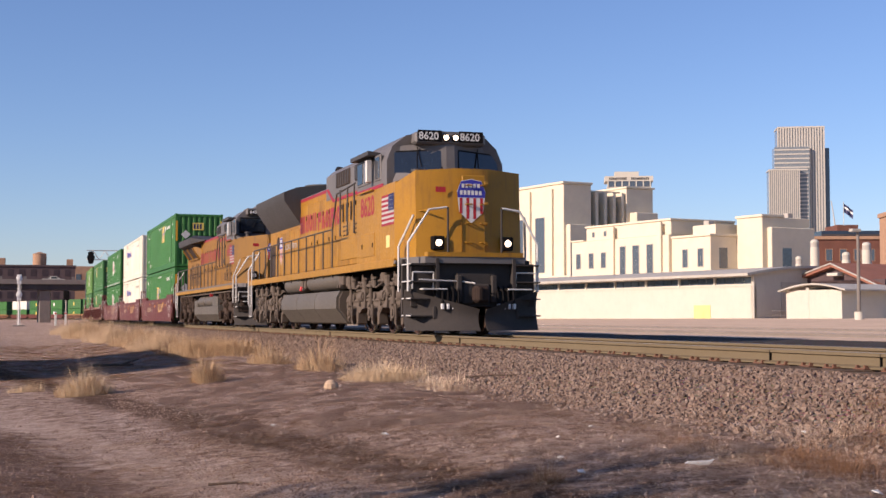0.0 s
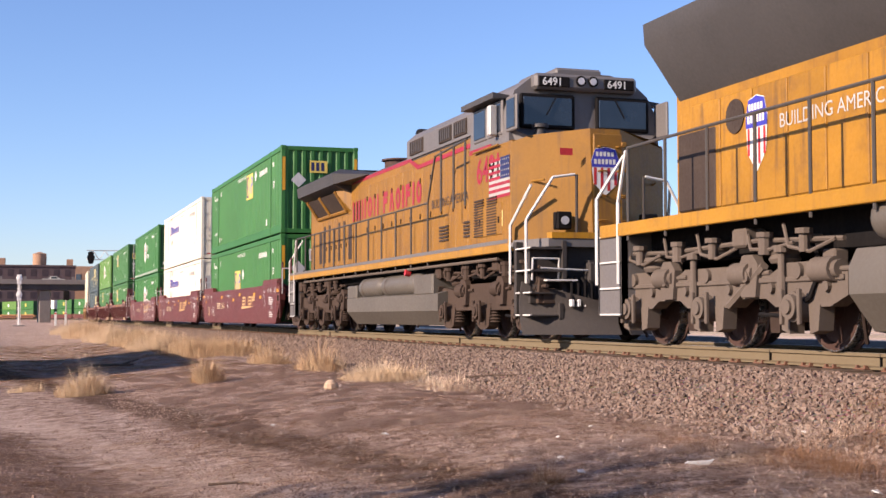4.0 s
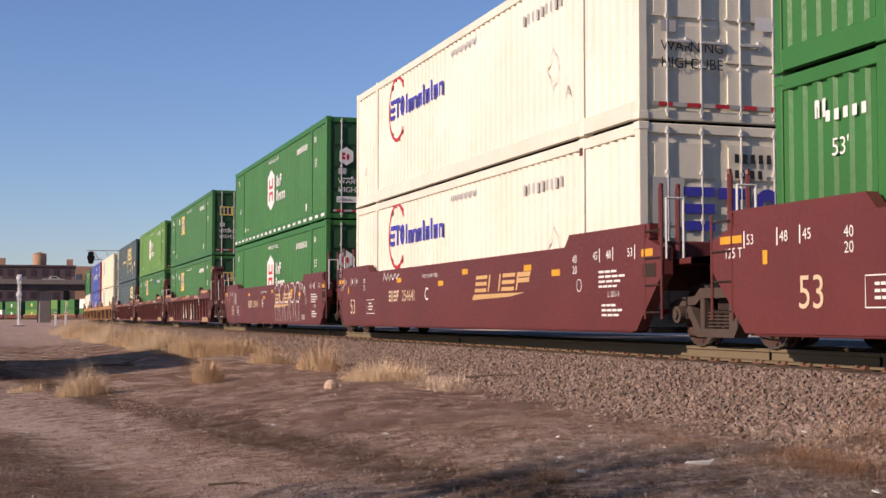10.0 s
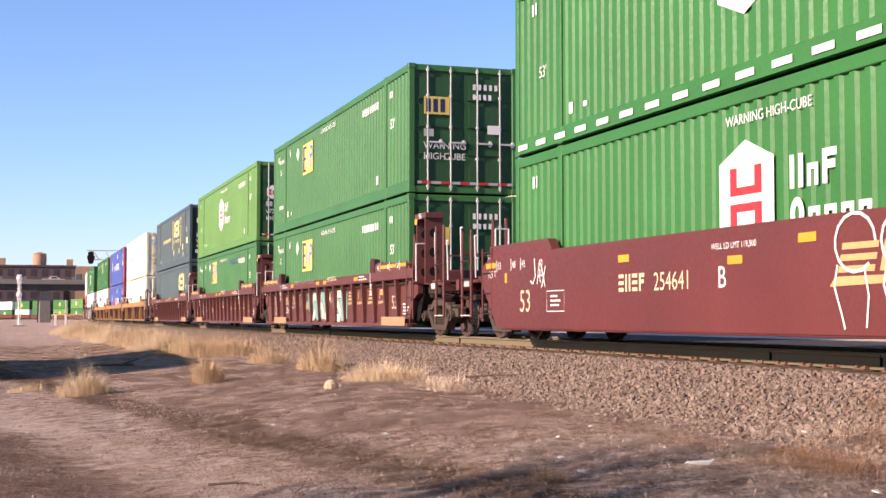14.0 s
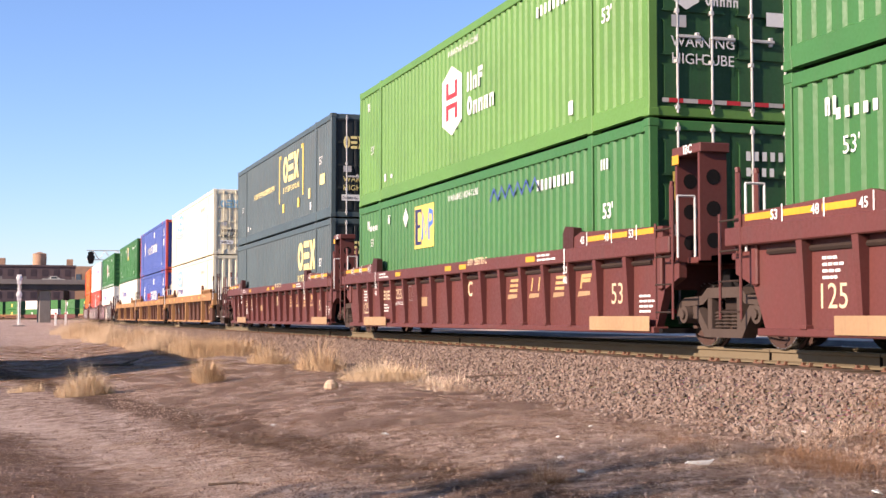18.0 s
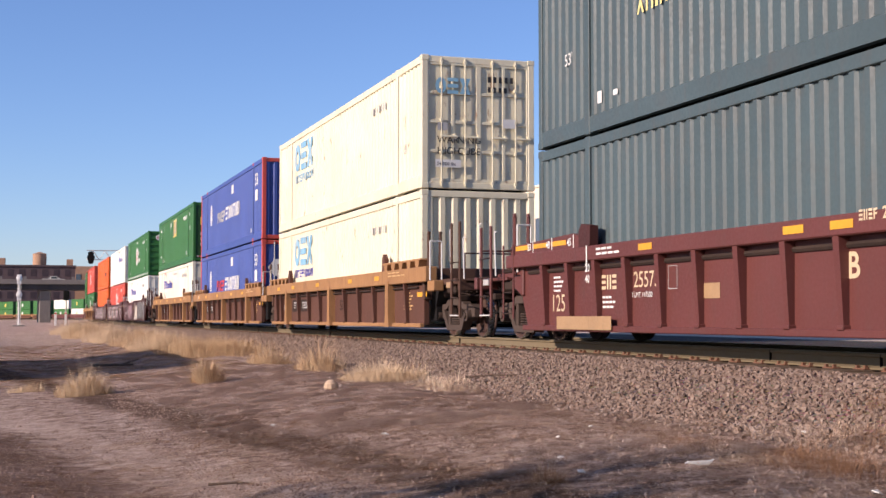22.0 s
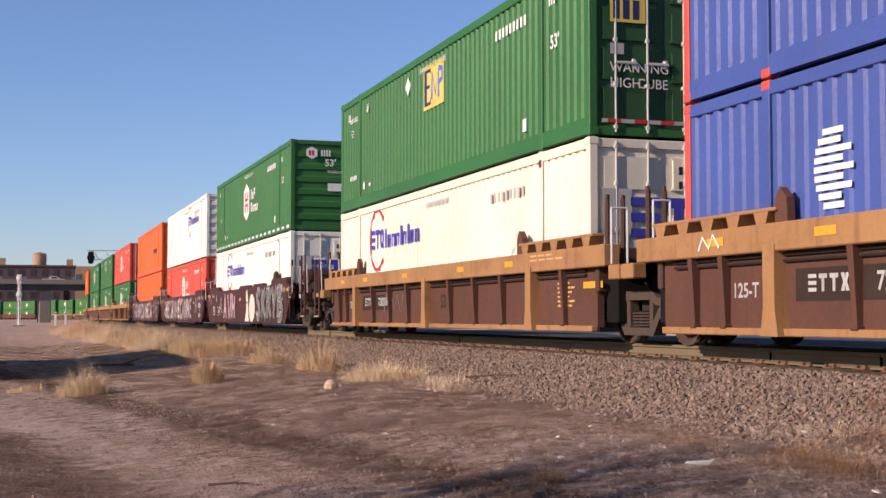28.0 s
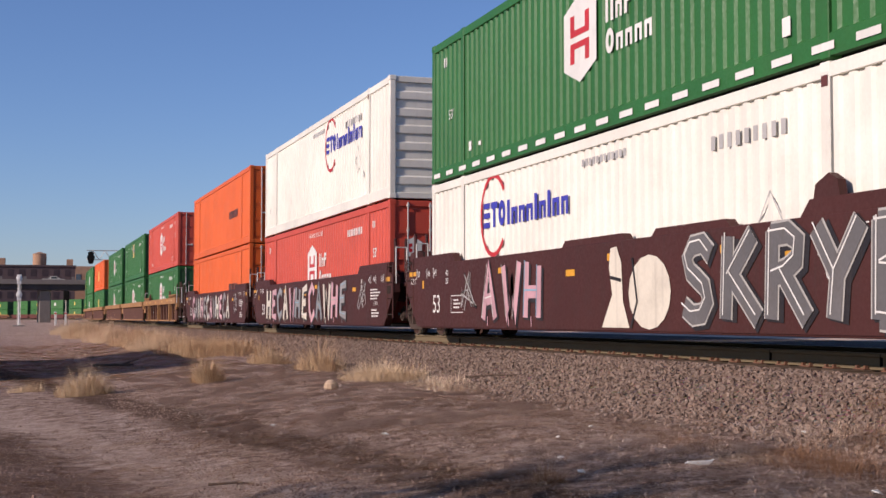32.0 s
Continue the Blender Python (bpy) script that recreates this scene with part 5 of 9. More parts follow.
def tower():
    """Tall office tower with stepped blocks and upright stone fins."""
    b = thing("office_tower", "tall pale office tower with upright stone fins and stepped top", "skyscraper", m=pose(-1166, 740, 0, 0, 0, 64))
    def block(x0, x1, y0, y1, z1, fins, top=None):
        part("core", Mesh().box(x0, x1, y0, y1, 0, z1), PANE_BLUE, b)
        w = (x1 - x0) / fins
        fin = Mesh().box(-w * 0.29, w * 0.29, -0.7, 0, 0, z1).data("fin", TOWER_STONE)
        for i in range(fins + 1):
            part("fin", fin, None, b).location = (x0 + i * w, y0, 0)
        nd = max(3, round((y1 - y0) / w))
        for i in range(nd + 1):
            f = part("fin", fin, None, b)
            f.matrix_local = pose(x1, y0 + (y1 - y0) * i / nd, 0, 0, 0, 90)
        part("cap", Mesh().box(x0 - 0.5, x1 + 0.9, y0 - 0.9, y1, z1, z1 + 1.4), TOWER_STONE, b)
    block(-28, 1, -20, 6, 147, 15)
    part("glass_block", Mesh().box(-22, 12, -14, 10, 0, 171), PANE_BLUE, b)
    for k in range(5):
        part("band", Mesh().box(-22.3, 12.3, -14.4, -13.9, 150 + k * 4.4, 151.3 + k * 4.4), TOWER_STONE, b)
    block(-18, 27, -8, 22, 191, 17)
    m = Mesh()
    for k in range(38):
        m.box(1.2, 10.5, -14.6, -14.0, 3 + k * 3.9, 4.4 + k * 3.9)
    part("balcony_stack", m, TOWER_STONE, b)
    part("side_block", Mesh().box(24, 33, -2, 24, 0, 171), PANE, b)
    return b


def slab_tower():
    b = thing("insurance_tower", "white office tower top with dark window band over the roofs", "skyscraper", m=pose(-1204, 573, 0, 0, 0, 67))
    part("shaft", Mesh().box(-22, 22, 0, 30, 0, 131), TOWER_STONE, b)
    part("window_band", Mesh().box(-20.5, 22.2, -0.3, 29, 131, 136.5), PANE, b)
    for k in range(7):
        part("column", Mesh().box(-21.5 + k * 7, -20.3 + k * 7, -0.8, 0, 130, 137), SHED_WHITE, b)
    part("sign_band", Mesh().box(-24, 24, -1.0, 30, 136.5, 141.5), SHED_WHITE, b)
    part("top_block", Mesh().box(-14, 10, 4, 26, 141.5, 146.5), SHED_WHITE, b)
    part("sign_mark", bars(-20, -2, 137.6, 140.2, 10, -1.1, gap=0.2), INK_BLACK, b, "dark sign bars")
    part("sign_mark", bars(2, 20, 137.6, 140.2, 10, -1.1, gap=0.2), INK_BLACK, b, "dark sign bars")


def station_yard():
    h = in_quarter("freight_house", "low brown brick house with a red tiled gable roof", "house")
    part("wall", Mesh().box(-8.5, 2.5, 6, 20, -0.4, 3.0), BRICK_HAZY, h)
    gable = [(-9.0, 2.3), (-3.3, 4.45), (2.8, 2.9), (2.8, 2.6), (-3.3, 4.1), (-9.0, 2.0)]
    part("gable", Mesh().prism([(-8.5, 2.2), (2.5, 2.6), (-3.3, 4.15)], 6.0, 6.3, "y"), BRICK_HAZY, h)
    part("roof", Mesh().prism(gable, 5.4, 20.4, "y"), TILE_ROOF, h)
    part("verge", Mesh().prism([(-9.0, 2.3), (-3.3, 4.45), (2.8, 2.9), (2.8, 2.8), (-3.3, 4.34), (-9.0, 2.2)], 5.3, 5.4, "y"), GREY_STONE, h)
    part("wall_lamp", Mesh().box(-4.2, -3.0, 5.2, 6.0, 3.35, 3.6, 0.03), SHED_WHITE, h)
    part("notice", Mesh().box(-5.9, -5.0, 5.95, 6.0, 1.7, 1.9), SHED_WHITE, h)
    for i, (x, y, top, r) in enumerate(((-164.3, 99.0, 11.4, 0.62), (-163.0, 103.3, 9.6, 0.58), (-162.1, 106.1, 11.0, 0.66), (-165.1, 96.9, 9.0, 0.5))):
        c = thing("ventilation_stack", "white ventilation stack with a louvred grey head", "chimney", "ventilation stacks", pose(x, y, 0))
        part("shaft", Mesh().cyl((0, 0, -0.5), (0, 0, top - 1.0), r, 14), SHED_WHITE, c)
        part("louvre", Mesh().cyl((0, 0, top - 1.0), (0, 0, top - 0.3), r * 0.92, 14), GREY_STONE, c)
        part("cap", Mesh().lathe([(r, 0), (r * 0.9, 0.25), (r * 0.5, 0.45), (0, 0.5)], (0, 0, top - 0.35), "z", 14), SHED_WHITE, c)
    w = thing("warehouse", "red brick warehouse with rows of dark windows", "warehouse", m=pose(-291, 177, 0, 0, 0, 70))
    part("wall", Mesh().box(-8, 26, 0, 20, -1, 20), BRICK_RED, w)
    part("cornice", Mesh().box(-8.3, 26.3, -0.4, 20, 20, 20.8), BRICK_TAN, w)
    for r in range(3):
        for k in range(9):
            window(w, -6.4 + k * 3.5, -4.6 + k * 3.5, 4.5 + r * 5, 7.6 + r * 5, 0, 2, frame_mat=BRICK_TAN)
    d = thing("dark_office_block", "low dark glass office block with a rooftop plant room", "office building", m=pose(-432, 279, 0, 0, 0, 72))
    part("wall", Mesh().box(0, 40, 0, 30, 0, 33), glass("dark blue curtain wall", (0.012, 0.018, 0.035)), d)
    part("plant_room", Mesh().box(7, 15, 4, 20, 33, 35.5), BRICK_RED, d)
    for k in range(8):
        part("floor_band", Mesh().box(-0.2, 40.2, -0.25, 0, 3.2 + k * 4, 3.7 + k * 4), STEEL_DARK, d)
    part("flagpole", Mesh().cyl((9, 2, 35), (9, 2, 44), 0.12, 8), GALV, d)
    part("flag", Mesh().add([(9 + 0.35 * i, 2 + 0.25 * math.sin(i), 43.6 - 0.28 * i - j * 1.1) for i in range(11) for j in range(4)],
                            [(i * 4 + j, i * 4 + j + 1, i * 4 + j + 5, i * 4 + j + 4) for i in range(10) for j in range(3)]), INK_NAVY, d, "dark flag with a pale stripe", 0)
    part("flag_stripe", Mesh().add([(9 + 0.35 * i, 1.96 + 0.25 * math.sin(i), 42.7 - 0.28 * i - j * 0.8) for i in range(11) for j in range(2)],
                                   [(i * 2, i * 2 + 1, i * 2 + 3, i * 2 + 2) for i in range(10)]), INK_WHITE, d, "", 0)
    c = thing("tower_crane", "slender pale crane jib over the roofs", "crane", m=pose(-773.5, 517, 0))
    part("mast", Mesh().cyl((0, 2.6, 0), (0, 0.9, 62), 0.8, 6), GALV, c)
    part("jib", Mesh().cyl((0, 0.9, 62), (0, -2.0, 79), 0.5, 6, 0.3), GALV, c)
    e = thing("brick_tower_block", "tan brick block at the edge of the yard", "building", m=pose(-126.3, 86.5, 0, 0, 0, 68))
    part("wall", Mesh().box(0, 14, 0, 14, -0.5, 12.6), BRICK_TAN, e)
    part("coping", Mesh().box(-0.2, 14.2, -0.2, 14.2, 12.6, 13.1), BRICK_TAN, e)
    p = thing("yard_lamp", "tall grey lamp post on a concrete base", "lamp post", m=pose(-72.8, 41.75, 0))
    part("post", Mesh().cyl((0, 0, -0.2), (0, 0, 5.9), 0.14, 10, 0.09), CONCRETE, p)
    part("lamp_head", Mesh().box(-0.2, 0.2, -0.55, 0.12, 5.85, 6.05, 0.03), GREY_STONE, p)
    part("base", Mesh().cyl((0, 0, -0.4), (0, 0, 0.75), 0.3, 12), SHED_WHITE, p)
    for i, off in enumerate((14.0, 24.0)):
        k = thing("kerb", "low weathered concrete kerb along the yard", "kerb", "yard kerbs", pose(0, off, 0))
        part("kerb_stone", Mesh().box(-260, 80, -0.15, 0.15, -0.3, ground_z(-50, off) + 0.10), CONCRETE, k)


def overbridge():
    """Road bridge over the line, far up the track."""
    b = thing("road_bridge", "long concrete road bridge on piers over the tracks", "bridge", m=pose(-331, -3, 0, 0, 0, 92))
    part("girder", Mesh().box(-90, 60, -5, 5, 6.9, 8.2), STEEL_DARK, b)
    part("deck", Mesh().box(-90, 60, -5.6, 5.6, 8.2, 8.55), CONCRETE, b)
    part("parapet", Mesh().box(-90, 60, 5.3, 5.6, 8.55, 9.3), CONCRETE, b)
    part("parapet", Mesh().box(-90, 60, -5.6, -5.3, 8.55, 9.3), CONCRETE, b)
    for x in (-66, -44, -22, 0.1, 38):
        part("pier", Mesh().box(x - 1.35, x + 1.35, -4, 4, -1, 6.9, 0.2), CONCRETE, b)
    for k in range(22):
        part("lamp_pillar", Mesh().box(-66 + k * 5.6, -65.3 + k * 5.6, 5.55, 5.9, 8.3, 10.3), CONCRETE, b)
    v = thing("parked_pickup", "white pickup truck on the bridge", "pickup truck", m=pose(-331.2, -0.8, 8.56, 0, 0, 92))
    part("body", Mesh().prism([(-2.6, 0.35), (2.6, 0.35), (2.6, 0.95), (1.5, 1.05), (0.7, 1.65), (-0.7, 1.65), (-0.9, 1.05), (-2.6, 1.05)], -0.9, 0.9, "y"), SHED_WHITE, v)
    part("window_glass", Mesh().box(-0.6, 0.75, -0.92, 0.92, 1.1, 1.5), WINDOW, v)
    for x in (-1.7, 1.7):
        for y in (-0.85, 0.85):
            part("wheel", Mesh().cyl((x, y - 0.1, 0.36), (x, y + 0.1, 0.36), 0.36, 14), BLACK, v)
    f = thing("brick_factory", "long dark brown brick factory with rows of windows", "factory", m=pose(-520, -10, 0, 0, 0, 88))
    part("wall", Mesh().box(-80, 22, 0, 22, -1, 19.4), BRICK_HAZY, f)
    f_front = -0.06
    for r in range(4):
        for k in range(24):
            part("window", Mesh().box(-76 + k * 4.1, -74 + k * 4.1, f_front - 0.02, 0.05, 3.2 + r * 4.2, 5.8 + r * 4.2), PANE_DULL, f)
    part("coping", Mesh().box(-80.3, 22.3, -0.4, 22, 19.4, 20.0), BRICK_HAZY, f)
    for x, w, h in ((-5, 3.4, 22.6), (20, 2.4, 22.4), (-40, 4.0, 22.5)):
        part("roof_house", Mesh().box(x - w / 2, x + w / 2, 3, 7, 19, h), BRICK_TAN, f)
    part("roof_tank", Mesh().cyl((9, 6, 19), (9, 6, 24.4), 2.5, 18).cyl((9, 6, 24.4), (9, 6, 25.2), 2.7, 18, 0.3), BRICK_TAN, f)
    g = thing("brick_mill", "tan and brown brick mill building", "mill building", m=pose(-560, 10, 0, 0, 0, 88))
    part("wall", Mesh().box(2, 30, 0, 20, -1, 21.2), BRICK_TAN, g)
    part("wall", Mesh().box(9, 34, -3, 20, -1, 18.5), BRICK_HAZY, g)
    for k in range(4):
        part("window", Mesh().box(4 + k * 6, 6 + k * 6, -0.1, 0.1, 15, 18), PANE, g)


def signals():
    m = thing("signal_mast", "silver signal mast with two heads by the line", "railway signal", m=pose(-186, -9.0, ground_z(-186, -9)))
    part("mast", Mesh().cyl((0, 0, 0), (0, 0, 6.6), 0.11, 10), SILVER, m)
    for z in (4.2, 6.4):
        h = part("signal_head", Mesh().lathe([(0.0, -0.1), (0.36, -0.06), (0.40, 0.0), (0.30, 0.06), (0.0, 0.08)], (0.2, 0, z), "x", 18), SILVER, m)
        part("signal_box", Mesh().box(-0.1, 0.2, -0.28, 0.28, z - 0.75, z + 0.5, 0.03), SILVER, m)
    part("ladder", Mesh().tube([(-0.35, -0.2, 0), (-0.35, -0.2, 6)], 0.03).tube([(-0.35, 0.2, 0), (-0.35, 0.2, 6)], 0.03), SILVER, m)
    part("base", Mesh().box(-0.6, 0.6, -0.8, 0.8, -0.3, 0.15, 0.03), CONCRETE, m)
    d = thing("dwarf_signal_mast", "dark signal head on a short mast beside the line", "railway signal", m=pose(-185, -3.0, ground_z(-185, -3)))
    part("mast", Mesh().cyl((0, 0, 0), (0, 0, 4.2), 0.09, 8), GREY_STONE, d)
    part("signal_head", Mesh().box(-0.15, 0.15, -0.4, 0.4, 3.2, 4.5, 0.1), BLACK, d)
    for y in (-5.15, -4.05):
        p = thing("marker_post", "short white marker post in the grass", "post", "marker posts", pose(-156, y, ground_z(-156, y)))
        part("post", Mesh().box(-0.1, 0.1, -0.12, 0.12, -0.1, 1.55, 0.02), INK_WHITE, p)
        part("cap", Mesh().box(-0.11, 0.11, -0.13, 0.13, 1.3, 1.45, 0.01), RED_EDGE, p)
    g = thing("signal_gantry", "steel lattice signal bridge with a round black head", "signal gantry", m=pose(-221.5, 4.0, 0))
    truss = Mesh()
    for z in (9.7, 11.2):
        for x in (-0.5, 0.5):
            truss.tube([(x, -2.6, z), (x, 20, z)], 0.05, 5)
    for k in range(12):
        y = -2.6 + k * 1.9
        for x in (-0.5, 0.5):
            truss.tube([(x, y, 9.7), (x, y + 0.95, 11.2), (x, y + 1.9, 9.7)], 0.035, 4)
    part("truss", truss, GALV, g)
    part("leg", Mesh().box(-0.4, 0.4, 19, 19.8, -0.6, 9.8, 0.03), GALV, g)
    part("signal_head", Mesh().lathe([(0, -0.1), (0.62, -0.05), (0.62, 0.05), (0, 0.1)], (0.7, -2.0, 10.0), "x", 20).box(0.6, 0.8, -2.45, -1.55, 9.0, 11.0, 0.2), BLACK, g)


shed()
small_shed()
station()
tower()
slab_tower()
station_yard()
overbridge()
signals()
# ---- locomotives ----
def mirror(mesh):
    out = Mesh()
    out.v = [(x, -y, z) for x, y, z in mesh.v]
    out.f = list(mesh.f)
    return out


def loco_truck(o, x, ge):
    """Three-axle truck: cast side frames, axle boxes, springs, dampers, brake cylinders, wheelsets."""
    r, metal = 0.50, UNDER_OLD if ge else UNDER
    base = part("truck", shared("truck_bolster", lambda: Mesh().box(-2.3, 2.3, -0.7, 0.7, 0.62, 0.9, 0.04).cyl((0, 0, 0.9), (0, 0, 1.3), 0.35, 16), BLACK), None, o)
    base.location = (x, 0, 0)
    def frame_ge():
        m = Mesh().prism([(-2.95, 0.62), (-2.95, 0.86), (-2.4, 0.98), (-1.6, 0.90), (-0.9, 1.02), (0.9, 1.02), (1.6, 0.90), (2.4, 0.98), (2.95, 0.86), (2.95, 0.62), (2.1, 0.52), (-2.1, 0.52)], -0.10, 0.10, "y")
        for k in (-2.05, 0.0, 2.05):
            m.prism([(k - 0.42, 0.56), (k + 0.42, 0.56), (k + 0.30, 0.22), (k + 0.12, 0.16), (k - 0.12, 0.16), (k - 0.30, 0.22)], -0.12, 0.08, "y")
            m.cyl((k, -0.22, 0.5), (k, 0.1, 0.5), 0.17, 14)
            m.cyl((k, -0.25, 0.5), (k, -0.2, 0.5), 0.09, 10)
        return m
    def frame_sd():
        m = Mesh().prism([(-2.95, 0.62), (-2.95, 0.88), (-2.6, 1.0), (-1.75, 1.0), (-1.45, 0.88), (-0.9, 0.88), (-0.6, 1.0), (0.6, 1.0), (0.9, 0.88), (1.45, 0.88), (1.75, 1.0), (2.6, 1.0), (2.95, 0.88), (2.95, 0.62), (2.62, 0.50), (1.55, 0.50), (1.35, 0.60), (0.75, 0.60), (0.55, 0.50), (-0.55, 0.50), (-0.75, 0.60), (-1.35, 0.60), (-1.55, 0.50), (-2.62, 0.50)], -0.12, 0.09, "y")
        m.box(-2.9, 2.9, -0.15, -0.10, 0.78, 0.84, 0.01)
        for k in (-2.05, 0.0, 2.05):
            m.prism([(k - 0.40, 0.52), (k - 0.36, 0.24), (k - 0.20, 0.20), (k - 0.18, 0.52)], -0.13, 0.06, "y")
            m.prism([(k + 0.18, 0.52), (k + 0.20, 0.20), (k + 0.36, 0.24), (k + 0.40, 0.52)], -0.13, 0.06, "y")
            m.cyl((k, -0.22, 0.5), (k, 0.0, 0.5), 0.17, 16)
            m.cyl((k - 0.55, -0.17, 0.72), (k - 0.55, -0.1, 0.72), 0.06, 10)
            m.cyl((k + 0.55, -0.17, 0.72), (k + 0.55, -0.1, 0.72), 0.06, 10)
            m.cyl((k, -0.17, 0.90), (k, -0.1, 0.90), 0.09, 12)
        return m
    def spring():
        return Mesh().lathe([(0.075 if i % 2 else 0.118, 0.028 * i) for i in range(14)], (0, 0, 0.30), "z", 12)
    def cylinder():
        return Mesh().cyl((-0.22, 0, 0), (0.16, 0, 0), 0.14, 14).cyl((0.16, 0, 0), (0.24, 0, 0), 0.10, 12).cyl((0.24, 0, 0), (0.55, 0, 0.0), 0.03, 8).box(-0.12, 0.12, 0.0, 0.18, -0.06, 0.22, 0.02)
    for s in (-1, 1):
        f = part("side_frame", shared(("truck_frame", ge), frame_ge if ge else frame_sd, metal), None, base)
        f.location, f.scale = (0, s * 1.14, 0), (1, -s, 1)
        for k in (-2.42, -1.68, -0.37, 0.37, 1.68, 2.42) if ge else ():
            g = part("coil_spring", shared("coil_spring", spring, metal), None, base)
            g.location = (k, s * 1.14, 0.0)
        for k in (-1.1, 0.9, 2.6):
            g = part("brake_cylinder", shared("brake_cylinder", cylinder, metal), None, base)
            g.location = (k, s * 1.26, 0.90)
        for k in (-1.02, 1.02):
            g = part("brake_shoe", shared("brake_shoe", lambda: Mesh().prism([(-0.10, 0.2), (0.10, 0.2), (0.14, 0.72), (-0.14, 0.72)], -0.08, 0.08, "y"), GRIME), None, base)
            g.location = (k, s * 0.86, 0)
        rods(base, "sand_pipe", [(-2.7, s * 1.1, 0.95), (-2.75, s * 0.95, 0.5), (-2.62, s * 0.8, 0.10)], 0.025, GRIME)
        rods(base, "sand_pipe", [(2.7, s * 1.1, 0.95), (2.75, s * 0.95, 0.5), (2.62, s * 0.8, 0.10)], 0.025, GRIME)
        rods(base, "brake_hose", [(2.2, s * 1.22, 1.25), (2.5, s * 1.28, 0.95), (2.3, s * 1.30, 0.6), (1.7, s * 1.28, 0.4), (1.2, s * 1.25, 0.42)], 0.028, BLACK)
        for k in (-2.05, 0.0, 2.05):
            g = part("bearing_cap", shared("bearing_cap", lambda: Mesh().cyl((0, 0, 0), (0, -0.06, 0), 0.14, 16).cyl((0, -0.06, 0), (0, -0.09, 0), 0.08, 12).box(-0.20, -0.15, -0.05, 0.0, -0.2, 0.2, 0.01).box(0.15, 0.20, -0.05, 0.0, -0.2, 0.2, 0.01), metal), None, base)
            g.location, g.scale = (k, s * 1.36, 0.5), (1, -s, 1)
        for k in (-2.75, -1.0, 1.05, 2.75) if ge else (-1.0, 1.05):
            g = part("frame_bracket", shared("frame_bracket", lambda: Mesh().prism([(-0.16, 0.62), (0.16, 0.62), (0.22, 1.0), (0.10, 1.12), (-0.10, 1.12), (-0.22, 1.0)], -0.05, 0.06, "y").cyl((0, -0.10, 0.86), (0, 0.02, 0.86), 0.07, 10), metal), None, base)
            g.location, g.scale = (k, s * 1.27, 0.0), (1, -s, 1)
        for k in (-1.6, 1.6):
            g = part("air_spring", shared("air_spring", lambda: Mesh().lathe([(0.0, 0.0), (0.16, 0.0), (0.19, 0.05), (0.16, 0.10), (0.19, 0.15), (0.16, 0.20), (0.0, 0.22)], (0, 0, 1.0), "z", 14), metal), None, base)
            g.location = (k, s * 1.16, 0.0)
        if not ge:
            for k in (-2.3, -0.3, 1.75):
                g = part("vertical_damper", shared("vertical_damper", lambda: Mesh().cyl((0, 0, 0.5), (0, 0, 0.85), 0.06, 10).cyl((0, 0, 0.85), (0, 0, 1.15), 0.045, 10).cyl((0, 0, 1.12), (0, 0, 1.2), 0.09, 10), metal), None, base)
                g.location = (k, s * 1.30, 0.0)
            rods(base, "damper", [(0.55, s * 1.28, 0.52), (1.35, s * 1.28, 0.98)], 0.055, metal)
    for k in (-2.05, 0.0, 2.05):
        wheelset(base, k, True, r)


def shield(o, x, z, w, h, y, face="side"):
    """Shield with a blue head over white and red stripes, no letters."""
    p = part("shield", shape([(x - w / 2, z + h * 0.72), (x - w * 0.42, z + h * 0.25), (x, z), (x + w * 0.42, z + h * 0.25), (x + w / 2, z + h * 0.72), (x + w * 0.36, z + h * 0.95), (x, z + h), (x - w * 0.36, z + h * 0.95)], y, face), INK_WHITE, o, "blue, white and red shield")
    d = -0.003 if face == "side" else 0.003
    part("shield_head", shape([(x - w * 0.49, z + h * 0.70), (x - w * 0.48, z + h * 0.58), (x + w * 0.48, z + h * 0.58), (x + w * 0.49, z + h * 0.70), (x + w * 0.36, z + h * 0.94), (x, z + h * 0.985), (x - w * 0.36, z + h * 0.94)], y + d, face), INK_BLUE, p)
    part("shield_letters", bars(x - w * 0.34, x + w * 0.34, z + h * 0.80, z + h * 0.89, 5, y + 2 * d, face, hollow=False), INK_WHITE, p)
    part("shield_letters", bars(x - w * 0.40, x + w * 0.40, z + h * 0.64, z + h * 0.74, 6, y + 2 * d, face, hollow=False), INK_WHITE, p)
    for k in (-0.36, -0.12, 0.12, 0.36):
        low = z + h * (0.04 + abs(k) * 0.5)
        part("shield_stripe", plate(x + k * w - w * 0.05, x + k * w + w * 0.05, low, z + h * 0.57, y + d, face), INK_RED, p)


def flag_mark(o, x0, x1, z0, z1, y):
    p = part("flag_decal", plate(x0, x1, z0, z1, y), INK_FADED, o, "striped flag decal")
    h = (z1 - z0) / 13
    for i in range(0, 13, 2):
        part("flag_stripe", plate(x0, x1, z0 + i * h, z0 + (i + 1) * h, y - 0.002), INK_CRIMSON, p)
    cx = x0 + (x1 - x0) * 0.56
    part("flag_canton", plate(cx, x1, z0 + 6 * h, z1, y - 0.004), INK_NAVY, p)
    stars = Mesh()
    for i in range(5):
        for j in range(4):
            sx, sz = cx + (x1 - cx) * (i + 0.5) / 5, z0 + 6 * h + 7 * h * (j + 0.5) / 4
            shape([(sx - 0.018, sz), (sx, sz - 0.018), (sx + 0.018, sz), (sx, sz + 0.018)], y - 0.006, "side", stars)
    part("star_field", stars, INK_FADED, p)


